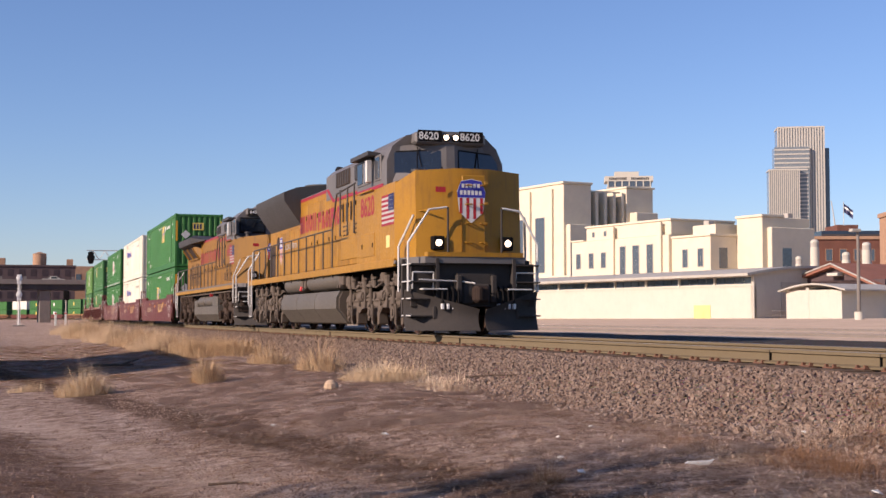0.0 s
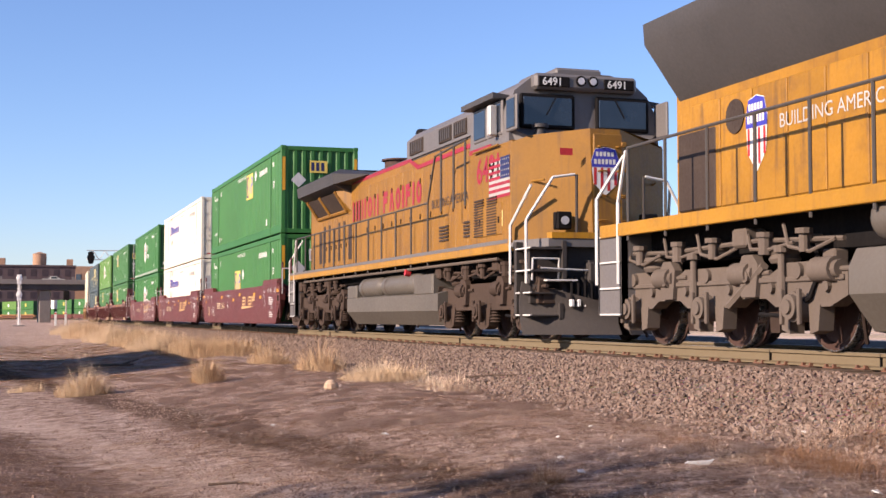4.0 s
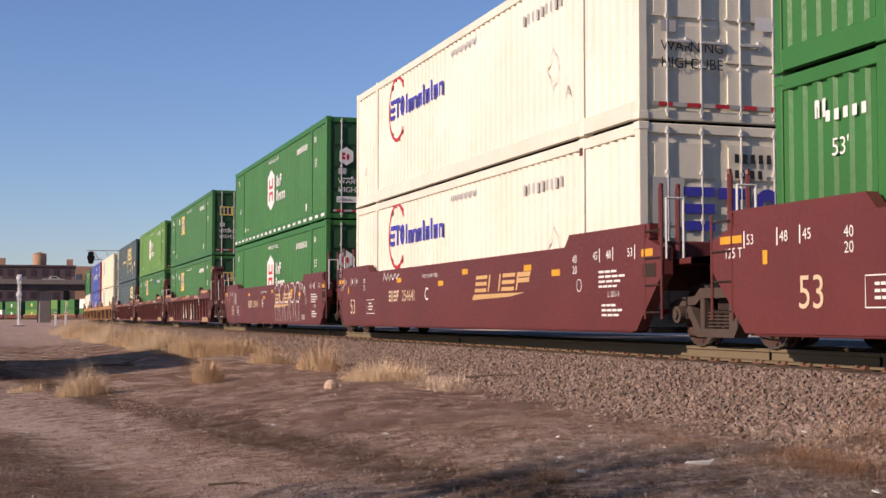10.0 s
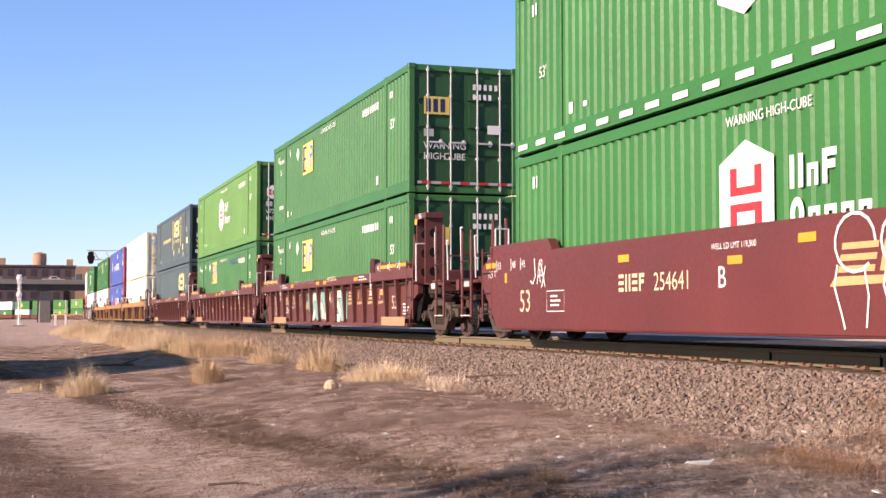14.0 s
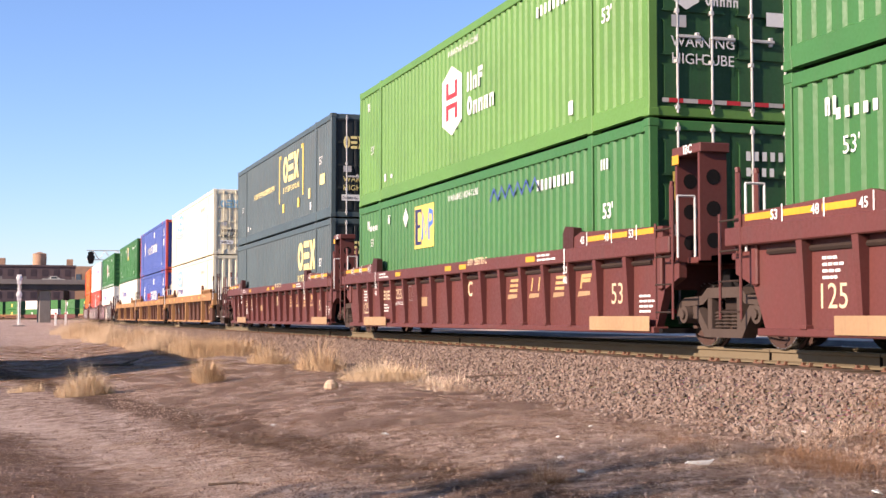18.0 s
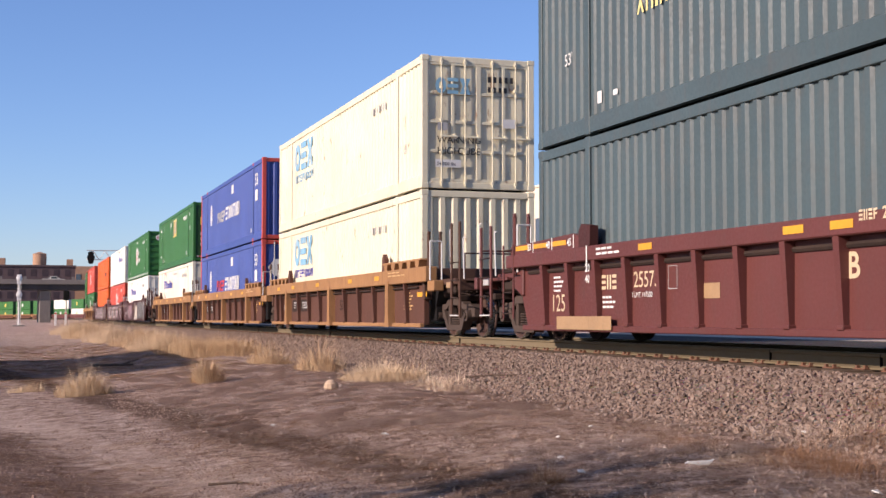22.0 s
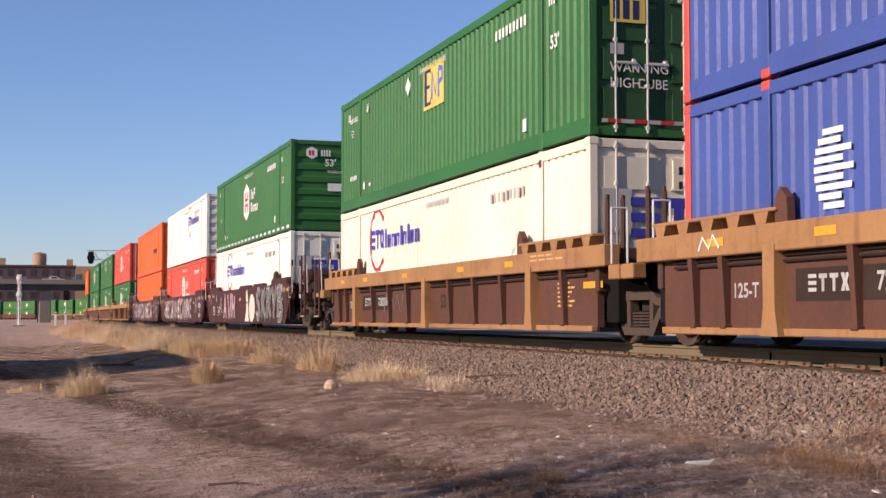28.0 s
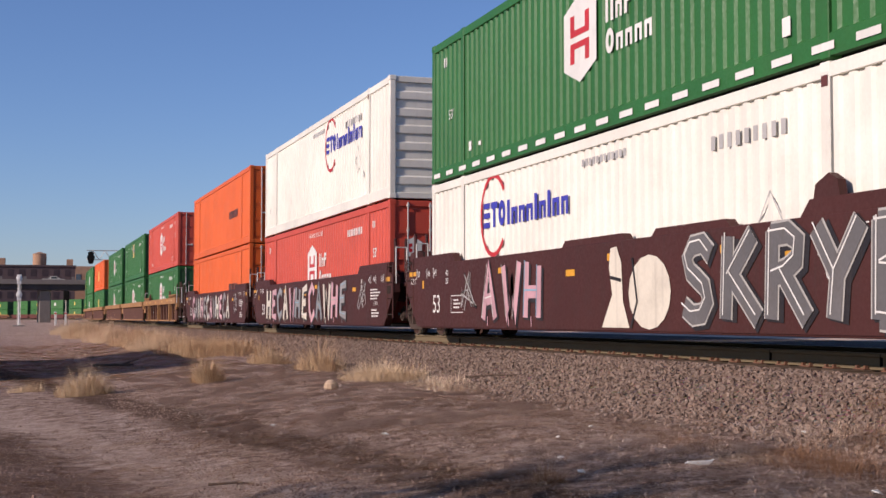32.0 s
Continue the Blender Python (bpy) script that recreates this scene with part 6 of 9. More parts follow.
def handrails(o, xs, y, z, material, mid=True):
    rods(o, "handrail", [(xs[0], y, z), (xs[-1], y, z)], 0.022, material)
    for x in xs:
        rods(o, "handrail_post", [(x, y, 1.45), (x, y, z)], 0.022, material)


def stairs(o, x, way, white, front):
    """Corner steps with their side plate and white grab rails."""
    a, b = sorted((x, x + way * 0.75))
    part("step_well", Mesh().box(a, b, -1.48, -1.36, 0.42, 1.66, 0.01).box(a, a + 0.04, -1.48, -0.85, 0.42, 1.66).box(b - 0.04, b, -1.48, -0.85, 0.42, 1.66) if not front else
         Mesh().box(a, a + 0.10, -1.50, -0.85, 0.38, 1.66, 0.01).box(a, b, -0.92, -0.85, 0.38, 1.66), PILOT if front else UPG, o)
    part("step_well", mirror(Mesh().box(a, a + 0.10, -1.50, -0.85, 0.38, 1.66, 0.01).box(a, b, -0.92, -0.85, 0.38, 1.66)), PILOT, o)
    for k in range(4):
        for s in (-1, 1):
            y0, y1 = sorted((s * 1.5, s * 0.92))
            part("step_tread", Mesh().box(a + 0.08, b, y0, y1, 0.40 + k * 0.37, 0.43 + k * 0.37, 0.005), PILOT, o)
            if k in (0, 3) or s < 0:
              part("step_edge", Mesh().box(a + 0.08, b, *sorted((s * 1.505, s * 1.47)), 0.41 + k * 0.37, 0.435 + k * 0.37, 0.004), white, o)


def fuel_tank(o, x0, x1, ge):
    if ge:
        prof = [(-1.46, 0.52), (-1.20, 0.22), (1.20, 0.22), (1.46, 0.52), (1.46, 0.86), (1.0, 0.98), (-1.0, 0.98), (-1.46, 0.86)]
        part("fuel_tank", Mesh().prism(prof, x0, x1), TANK, o, "dusty grey fuel tank")
        for s in (-1, 1):
            y0, y1 = sorted((s * 1.46, s * 0.9))
            part("tank_end", Mesh().box(x1 - 1.7, x1 - 0.4, y0, y1, 0.84, 1.28, 0.04), TANK, o)
            part("tank_end", Mesh().box(x0, x0 + 0.9, y0, y1, 0.84, 1.18, 0.04), TANK, o)
        a = x0 + 1.0
        for lo, hi in ((a, a + 2.0), (a + 2.1, a + 5.0)):
            for s in (-1, 1):
                part("air_reservoir", Mesh().lathe([(0.0, lo), (0.12, lo + 0.02), (0.22, lo + 0.12), (0.24, lo + 0.2), (0.24, hi - 0.2), (0.22, hi - 0.12), (0.12, hi - 0.02), (0.0, hi)], (0, s * 1.22, 1.10), "x", 20), TANK, o)
                part("strap", Mesh().lathe([(0.25, lo + 0.5), (0.25, lo + 0.56)], (0, s * 1.22, 1.10), "x", 20), UNDER, o)
        part("filler_cap", Mesh().cyl((x1 - 2.3, -1.36, 1.34), (x1 - 2.3, -1.48, 1.36), 0.07, 12), INK_RED, o, "red filler cap")
    else:
        prof = [(-1.46, 0.62), (-1.16, 0.24), (-0.9, 0.20), (0.9, 0.20), (1.16, 0.24), (1.46, 0.62), (1.46, 0.90), (1.36, 1.09), (-1.36, 1.09), (-1.46, 0.90)]
        part("fuel_tank", Mesh().prism(prof, x0, x1 - 0.06), TANK, o, "dusty grey fuel tank")
        part("tank_end", Mesh().prism([(y * 0.95, 0.22 + (z - 0.2) * 0.95) for y, z in prof], x1 - 0.06, x1), UNDER, o)
        for x in (x0 + 2.4, x0 + 4.9):
            part("tank_weld", Mesh().prism([(y * 1.004, z + (0.004 if z > 0.7 else -0.004)) for y, z in prof], x, x + 0.025), TANK, o)
        for lo, hi in ((-4.1, -1.42), (-0.72, 3.45)):
            for s in (-1, 1):
                part("air_reservoir", Mesh().lathe([(0.0, lo), (0.12, lo + 0.02), (0.22, lo + 0.12), (0.245, lo + 0.2), (0.245, hi - 0.2), (0.22, hi - 0.12), (0.12, hi - 0.02), (0.0, hi)], (0, s * 1.20, 1.38), "x", 20), TANK, o)
        for x in (-1.28, -0.86, 3.6, 3.85):
            part("valve_box", Mesh().box(x - 0.1, x + 0.1, -1.44, -1.2, 1.22, 1.46, 0.02).cyl((x, -1.44, 1.2), (x, -1.5, 1.2), 0.05, 10), UNDER, o)
        part("red_valve", Mesh().cyl((-1.08, -1.46, 1.28), (-1.08, -1.50, 1.16), 0.06, 10), INK_RED, o)


def cab_and_nose(o, rear, wall, front, tip, yellow, number, ge):
    """Wide-nose cab: lower body flush with the nose, grey upper cab with a split windscreen, number boards and headlights."""
    half = 1.45
    low = Mesh().box(rear, wall, -half, half, 1.66, 3.45, 0.02)
    part("cab_side", low, yellow, o)
    # nose, with its two front faces meeting at the middle
    top = 3.46 if not ge else 3.40
    side_y, mid_y = (1.16, 0.28) if ge else (1.22, 0.38)
    plan = [(wall, -half), (front - 0.35, -side_y), (tip, -mid_y), (tip, mid_y), (front - 0.35, side_y), (wall, half)]
    m = Mesh()
    n = len(plan)
    hts = [top, top + 0.12, top + 0.20, top + 0.20, top + 0.12, top] if ge else [top - 0.06, top + 0.16, top + 0.2, top + 0.2, top + 0.16, top - 0.06]
    m.add([(x, y, 1.66) for x, y in plan] + [(x - (0.10 if i not in (0, 5) else 0), y, h) for i, ((x, y), h) in enumerate(zip(plan, hts))],
          [tuple(reversed(range(n))), tuple(range(n, 2 * n))] + [(i, (i + 1) % n, (i + 1) % n + n, i + n) for i in range(n)])
    part("nose", m, yellow, o, smooth=20)
    # nose door with hinges
    part("nose_door", Mesh().box(tip - 0.02, tip + 0.025, -0.27, 0.27, 1.72, 3.50, 0.015), yellow, o)
    for k in range(4):
        part("hinge", Mesh().box(tip, tip + 0.05, 0.24, 0.34, 1.95 + k * 0.45, 2.02 + k * 0.45, 0.01), yellow, o)
        for y in (-0.12, 0.22):
            rods(o, "nose_step", [(tip + 0.02, y - 0.07, 2.02 + k * 0.42), (tip + 0.09, y - 0.06, 2.02 + k * 0.42), (tip + 0.09, y + 0.06, 2.02 + k * 0.42), (tip + 0.02, y + 0.07, 2.02 + k * 0.42)], 0.016, yellow)
    shield(o, -0.06, 2.44, 0.52 if ge else 0.66, 0.84 if ge else 0.98, tip + 0.032, "end")
    part("builder_mark", plate(-0.85, -0.62, 3.12, 3.24, tip - 0.06, "end"), INK_RED, o)
    # upper cab
    wx, roof = wall - 0.15, 4.70
    prof = [(-1.44, 3.43), (-1.42, 4.02), (-1.28, 4.36), (-0.98, 4.60), (-0.5, roof), (0.5, roof), (0.98, 4.60), (1.28, 4.36), (1.42, 4.02), (1.44, 3.43)]
    back = 0.0 if ge else 0.42
    front_x = [wx + 0.02 - back * 1.4, wx - 0.06 - back * 1.4, wx - 0.12 - back * 1.3, wx - 0.10 - back * 1.1, wx - 0.02 - back * 0.8, wx - 0.02 - back * 0.8, wx - 0.10 - back * 1.1, wx - 0.12 - back * 1.3, wx - 0.06 - back * 1.4, wx + 0.02 - back * 1.4]
    c = Mesh()
    k = len(prof)
    c.add([(rear, y, z) for y, z in prof] + [(fx, y, z) for fx, (y, z) in zip(front_x, prof)],
          [tuple(range(k)), tuple(reversed(range(k, 2 * k)))] + [(i, i + k, (i + 1) % k + k, (i + 1) % k) for i in range(k)])
    part("upper_cab", c, UPG, o)
    if not ge:
        # the windscreen wall comes to a shallow ridge in the middle
        part("windscreen_wall", Mesh().add([(wx - 0.62, -1.40, 3.44), (wx - 0.20, -0.10, 3.44), (wx - 0.20, 0.10, 3.44), (wx - 0.62, 1.40, 3.44), (wx - 0.72, -1.26, 4.36), (wx - 0.28, -0.10, 4.44), (wx - 0.28, 0.10, 4.44), (wx - 0.72, 1.26, 4.36), (wx - 1.0, -1.26, 4.36), (wx - 1.0, 1.26, 4.36), (wx - 1.0, -1.4, 3.44), (wx - 1.0, 1.4, 3.44)],
                                           [(0, 1, 5, 4), (1, 2, 6, 5), (2, 3, 7, 6), (4, 5, 6, 7, 9, 8), (0, 4, 8, 10), (3, 11, 9, 7), (0, 10, 11, 3, 2, 1), (8, 9, 11, 10)]), UPG, o, smooth=15)
    part("cab_shoulder", Mesh().add([(wx - 0.1, -1.44, 3.44), (front - 0.5, -1.12, top + 0.10), (front - 0.5, 1.12, top + 0.10), (wx - 0.1, 1.44, 3.44), (wx, -1.38, 3.66), (wx, 1.38, 3.66)], [(0, 1, 4), (1, 2, 5, 4), (2, 3, 5), (0, 4, 5, 3), (0, 3, 2, 1)]), UPG, o)
    bx = wx if ge else wx - 0.34
    part("brow", Mesh().box(bx - 0.75, bx + 0.10, -0.98 if ge else -0.86, 0.98 if ge else 0.86, 4.38, 4.66, 0.05), UPG, o)
    for s in (-1, 1):
        y0, y1 = sorted((s * 0.20, s * 1.24))
        if ge:
            w = part("windscreen", Mesh().box(wx - 0.02, wx + 0.045, y0, y1, 3.68, 4.30, 0.03), BLACK, o, "black-framed windscreen")
            part("windscreen_glass", Mesh().box(wx + 0.03, wx + 0.055, y0 + 0.06, y1 - 0.06, 3.74, 4.24, 0.01), WINDOW, w)
            rods(w, "wiper", [(wx + 0.07, s * 0.55, 4.28), (wx + 0.075, s * 0.75, 3.92)], 0.008, BLACK)
        else:
            def slant(f, v, out):
                """A point of the angled windscreen: f runs out from the middle, v up, out away from the wall."""
                return (wx - 0.23 - 0.42 * f - 0.09 * v + out * 0.95, s * (0.10 + 1.30 * f - 0.06 * v * f + out * 0.3), 3.44 + (0.96 - 0.06 * f) * v)
            def sheet(f0, f1, v0, v1, o0, o1):
                p = [slant(f, v, q) for q in (o0, o1) for f, v in ((f0, v0), (f1, v0), (f1, v1), (f0, v1))]
                return Mesh().add(p, [(0, 1, 2, 3), (7, 6, 5, 4), (0, 4, 5, 1), (1, 5, 6, 2), (2, 6, 7, 3), (3, 7, 4, 0)])
            w = part("windscreen", sheet(0.06, 0.95, 0.25, 0.88, 0.0, 0.035), BLACK, o, "black-framed windscreen")
            part("windscreen_glass", sheet(0.085, 0.93, 0.29, 0.84, 0.03, 0.042), WINDOW, w)
            rods(w, "wiper", [slant(0.5, 0.95, 0.06), slant(0.42, 0.45, 0.06)], 0.012, BLACK)
            rods(w, "windscreen_bar", [slant(0.5, 0.30, 0.045), slant(0.5, 0.83, 0.045)], 0.012, BLACK)
        by = 0.62 if ge else 0.50
        b = part("number_board", Mesh().box(bx + 0.06, bx + 0.12, s * by - 0.29, s * by + 0.29, 4.42 if ge else 4.44, 4.60 if ge else 4.70, 0.01), BLACK, o)
        lettering(number, 0.135 if ge else 0.17, INK_WHITE, b, bx + 0.125, s * by - (0.235 if ge else 0.28), 4.445 if ge else 4.485, "end", True)
        h = part("headlight", Mesh().cyl((bx + 0.08, s * 0.115, 4.54), (bx + 0.13, s * 0.115, 4.54), 0.095, 16), BLACK, o)
        part("lens", Mesh().cyl((bx + 0.128, s * 0.115, 4.54), (bx + 0.14, s * 0.115, 4.54), 0.062, 16), LAMP if not ge else LAMP_OFF, h)
        d = part("ditch_light", Mesh().box(tip - 0.20, tip + 0.02, s * 0.80 - 0.13, s * 0.80 + 0.13, 1.86, 2.16, 0.02), BLACK, o)
        part("lens", Mesh().cyl((tip + 0.018, s * 0.80, 2.01), (tip + 0.035, s * 0.80, 2.01), 0.072, 16), LAMP if not ge else LAMP_OFF, d)
        # side windows
        for x0, x1 in ((rear + 0.22, rear + 0.95), (rear + 1.02, rear + 1.75), (rear + 1.95, rear + 2.45)) if ge else ((rear + 0.06, rear + 0.66), (rear + 0.70, rear + 1.32), (rear + 1.75, rear + 2.25)):
            y0, y1 = sorted((s * 1.40, s * 1.455))
            w = part("side_window", Mesh().box(x0, x1, y0, y1, 3.60, 4.22, 0.02), UPG, o)
            y0, y1 = sorted((s * 1.44, s * 1.468))
            part("pane", Mesh().box(x0 + 0.06, x1 - 0.06, y0, y1, 3.66, 4.16, 0.005), WINDOW, w)
        y0, y1 = sorted((s * 1.30, s * 1.62))
        part("sunshade", Mesh().prism([(y0, 4.24), (y1, 4.24), (y1 if s < 0 else y0, 4.27), (y0, 4.33), (y1, 4.33)][:2] + [(y1, 4.30), (y0, 4.34)], rear + 0.0, rear + 1.75), UPG_DARK, o)
        part("mirror", Mesh().box(rear + 1.42, rear + 1.58, *sorted((s * 1.47, s * 1.62)), 3.60, 4.14, 0.02), GALV, o)
    part("air_conditioner", Mesh().box(rear + 0.5, rear + 1.8, -0.45, 0.45, roof - 0.02, roof + 0.14, 0.04), UPG, o)
    rods(o, "horn", [(rear - 0.5, 0.1, roof - 0.3), (rear - 0.5, 0.1, roof + 0.05), (rear - 0.2, 0.1, roof + 0.06)], 0.05, GRIME)
    # cab side marks
    y = -half - 0.004
    part("cab_bell", Mesh().cyl((wall + 0.1, -0.95, 3.46), (wall + 0.1, -0.95, 3.68), 0.13, 14, 0.08).cyl((wall + 0.1, -0.95, 3.66), (wall + 0.1, -0.95, 3.72), 0.15, 14), UPG_DARK, o)
    part("stripe", plate(rear, wall - 1.0, 3.42, 3.50, y), INK_CRIMSON, o, "red stripe")
    lettering(number, 0.46, INK_CRIMSON, o, rear + 0.40, y, 2.84, "side", True, "red cab number")
    flag_mark(o, wall - 1.12, wall - 0.06, 2.49, 3.20, y)
    part("notice", plate(wall - 0.72, wall - 0.42, 1.98, 2.26, y), INK_PALE, o)
    hatch = part("hatch", Mesh().box(rear + 0.50, rear + 1.75, y - 0.012, y + 0.02, 1.84, 2.40, 0.008), yellow, o)
    for x in (rear + 0.6, rear + 1.6):
        part("latch", Mesh().box(x, x + 0.05, y - 0.03, y, 2.05, 2.16, 0.006), GRIME, hatch)
    rods(o, "grab_iron", [(rear + 0.35, y - 0.05, 3.42), (rear + 1.7, y - 0.05, 3.42)], 0.02, yellow)
    for s in (-1, 1):
        rods(o, "nose_rail", [(front - 0.5, s * 1.18, 2.72), (front - 0.1, s * 1.04, 2.72)], 0.018, yellow)


def pilot(o, x, ge):
    """Front end under the deck: anticlimber, snowplough, coupler, hoses, stairs with white rails."""
    part("anticlimber", Mesh().prism([(x - 0.9, -1.5), (x + 0.05, -1.15), (x + 0.12, 0.0), (x + 0.05, 1.15), (x - 0.9, 1.5)], 1.56, 1.70, "z"), UPG, o)
    part("yellow_edge", Mesh().prism([(x - 0.1, -1.12), (x + 0.07, -1.10), (x + 0.14, 0.0), (x + 0.07, 1.10), (x - 0.1, 1.12)], 1.70, 1.80, "z"), UPY, o)
    part("pilot_plate", Mesh().prism([(-1.42, 0.62), (-1.42, 1.56), (1.42, 1.56), (1.42, 0.62)], x - 0.22, x - 0.10), PILOT, o)
    part("coupler_pocket", Mesh().prism([(-0.62, 0.62), (-0.42, 1.34), (0.42, 1.34), (0.62, 0.62)], x - 0.12, x + 0.06).box(x - 0.05, x + 0.16, -0.46, -0.34, 0.7, 1.3, 0.02).box(x - 0.05, x + 0.16, 0.34, 0.46, 0.7, 1.3, 0.02), PILOT, o)
    for s in (-1, 1):
        # curved blade: hollow face, rising towards the outer wing
        m = Mesh()
        for skin in (0.0, 0.035):
            for a in range(7):
                u = a / 6
                for c in range(6):
                    v = c / 5
                    m.v.append((x + 0.60 - 0.72 * u ** 1.3 - 0.16 * math.sin(math.pi * v * 0.9) - skin, s * (0.08 + 1.46 * u), 0.10 + v * (0.46 + 0.42 * u)))
        for a in range(6):
            for c in range(5):
                q = a * 6 + c
                m.f += [(q, q + 6, q + 7, q + 1), (q + 42, q + 43, q + 49, q + 48)]
            m.f += [(a * 6, a * 6 + 42, a * 6 + 48, a * 6 + 6), (a * 6 + 5, a * 6 + 11, a * 6 + 53, a * 6 + 47)]
        for c in range(5):
            m.f += [(c, c + 1, c + 43, c + 42), (36 + c, 78 + c, 79 + c, 37 + c)]
        part("plough_blade", m, PILOT, o)
        for y in (0.5, 0.95):
            part("plough_brace", Mesh().box(x - 0.2, x + 0.12, s * y - 0.04, s * y + 0.04, 0.35, 0.62, 0.01), PILOT, o)
        part("end_step", Mesh().box(x - 0.05, x + 0.22, *sorted((s * 0.70, s * 1.25)), 0.98, 1.01, 0.004), RAIL_WHITE, o)
        rods(o, "grab_rail", [(x - 0.02, s * 1.42, 1.0), (x + 0.02, s * 1.42, 1.36), (x + 0.02, s * 0.95, 1.36), (x - 0.02, s * 0.95, 1.0)], 0.018, RAIL_WHITE)
        for k in range(4):
            rods(o, "air_hose", [(x + 0.0, s * (0.42 + 0.12 * k), 1.05), (x + 0.22, s * (0.45 + 0.12 * k), 0.95), (x + 0.24, s * (0.46 + 0.12 * k), 0.66)], 0.026, BLACK)
            part("hose_coupling", Mesh().box(x + 0.19, x + 0.29, s * (0.46 + 0.12 * k) - 0.03, s * (0.46 + 0.12 * k) + 0.03, 0.56, 0.68, 0.01), SILVER, o)
    part("drawbar_box", Mesh().box(x - 0.3, x + 0.12, -0.32, 0.32, 0.66, 1.12, 0.04), PILOT, o)
    part("coupler", Mesh().box(x + 0.1, x + 0.42, -0.10, 0.10, 0.78, 0.98, 0.03).box(x + 0.38, x + 0.68, -0.22, 0.12, 0.70, 1.06, 0.06).box(x + 0.6, x + 0.76, -0.2, -0.06, 0.72, 1.04, 0.04), GRIME, o)
    part("uncoupling_lever", Mesh().tube([(x + 0.08, -1.3, 1.2), (x + 0.1, -0.3, 1.16), (x + 0.3, -0.1, 1.12)], 0.018), GALV, o)


def locomotive(label, s, number, ge):
    o = thing("locomotive", label, "locomotive", "locomotives")
    yellow = UPY_OLD if ge else UPY
    hood = UPY_OLD if ge else UPY_HOOD
    H = 0.97
    if ge:
        rear, cab_rear, wall, front, tip = -9.7, 6.55, 8.75, 9.35, 9.55
        flare0, flare1, blk = -9.25, -4.0, 0.80
    else:
        rear, cab_rear, wall, front, tip = -8.9, 5.45, 8.95, 10.22, 10.16
        flare0, flare1, blk = -8.80, -3.9, 0.05
    # frame and deck
    part("underframe", Mesh().box(-10.1, 9.4, -1.0, 1.0, 1.12, 1.60, 0.02), BLACK, o)
    part("deck", Mesh().box(-10.25, wall + 0.2, -1.50, 1.50, 1.58, 1.66, 0.01), UPG, o)
    for q in (-1, 1):
        y0, y1 = sorted((q * 1.515, q * 1.44))
        part("deck_edge", Mesh().box(-10.25, wall + 0.1, y0, y1, 1.52, 1.70, 0.01), yellow if not ge else UPY, o, "yellow deck edge")
        if ge:
            part("deck_line", plate(-10.2, wall, 1.66, 1.73, -1.52) if q < 0 else plate(-10.2, wall, 1.66, 1.73, 1.52), UPG, o)
            rods(o, "brake_pipe", [(-8.5, q * 1.42, 1.42), (8.0, q * 1.42, 1.42)], 0.03, UNDER)
    # engine hood
    top = 4.02 if not ge else 3.95
    part("engine_hood", Mesh().box(rear, cab_rear, -H, H, 1.66, top, 0.01), hood, o)
    part("hood_roof", Mesh().prism([(-H, top), (-H + 0.02, top + 0.10), (-0.55, top + 0.26), (0.55, top + 0.26), (H - 0.02, top + 0.10), (H, top)], rear, cab_rear), UPG if not ge else UPG_DARK, o)
    for q in (-1, 1):
        y0, y1 = sorted((q * (H - 0.02), q * (H + 0.006)))
        part("door_seam", Mesh().box(-3.43 if ge else -3.31, cab_rear - 0.6, y0, y1, 1.82, top - 0.2), GRIME, o, "dark seams between the hood doors")
        for k in range(6 if not ge else 0):
            x = flare0 + 0.35 + k * 0.78
            part("hood_door", Mesh().box(x, x + 0.745, *sorted((q * (H - 0.01), q * (H + 0.022))), 1.80, 3.2, 0.012), hood, o)
        part("roof_stripe", plate(flare1 - 0.6, blk if ge else blk + 1.0, top - 0.02, top + 0.07, q * (H + 0.004)), INK_CRIMSON, o, "red stripe")
        for k in range(14):
            x = (-3.45 if ge else -3.33) + k * 0.78
            if x < cab_rear - 0.5:
                d = part("hood_door", Mesh().box(x, x + 0.755, *sorted((q * (H - 0.01), q * (H + 0.022))), 1.80, top - 0.18, 0.012), hood, o)
                if q < 0:
                    part("latch", Mesh().box(x + 0.61, x + 0.65, -H - 0.045, -H - 0.01, 2.56, 2.68, 0.005), GRIME, d)
                    part("latch", Mesh().box(x + 0.61, x + 0.65, -H - 0.045, -H - 0.01, 3.36, 3.48, 0.005), GRIME, d)
    # grey block behind the cab
    part("equipment_block", Mesh().prism([(-H - 0.03, top + (0.04 if ge else -0.28)), (-H - 0.03, 4.42), (-0.8, 4.60), (0.8, 4.60), (H + 0.03, 4.42), (H + 0.03, top + (0.04 if ge else -0.28))], blk, cab_rear), UPG, o)
    for q in (-1, 1):
        for x0, x1 in (((blk + 1.3, blk + 2.9), (blk + 3.5, blk + 4.0)) if not ge else ((blk + 0.3, blk + 1.3), (blk + 2.5, blk + 3.3), (blk + 3.5, blk + 4.3), (blk + 4.8, blk + 5.4))):
            g = part("grille", Mesh().box(x0, x1, *sorted((q * (H + 0.01), q * (H + 0.06))), 4.0 if not ge else 4.06, 4.42 if not ge else 4.38, 0.01), GRILLE, o)
            for k in range(6):
                xx = x0 + (x1 - x0) * (k + 0.5) / 6
                part("slat", Mesh().box(xx - 0.03, xx + 0.03, *sorted((q * (H + 0.055), q * (H + 0.075))), 4.03 if not ge else 4.1, 4.40 if not ge else 4.34), UPG_DARK, g)
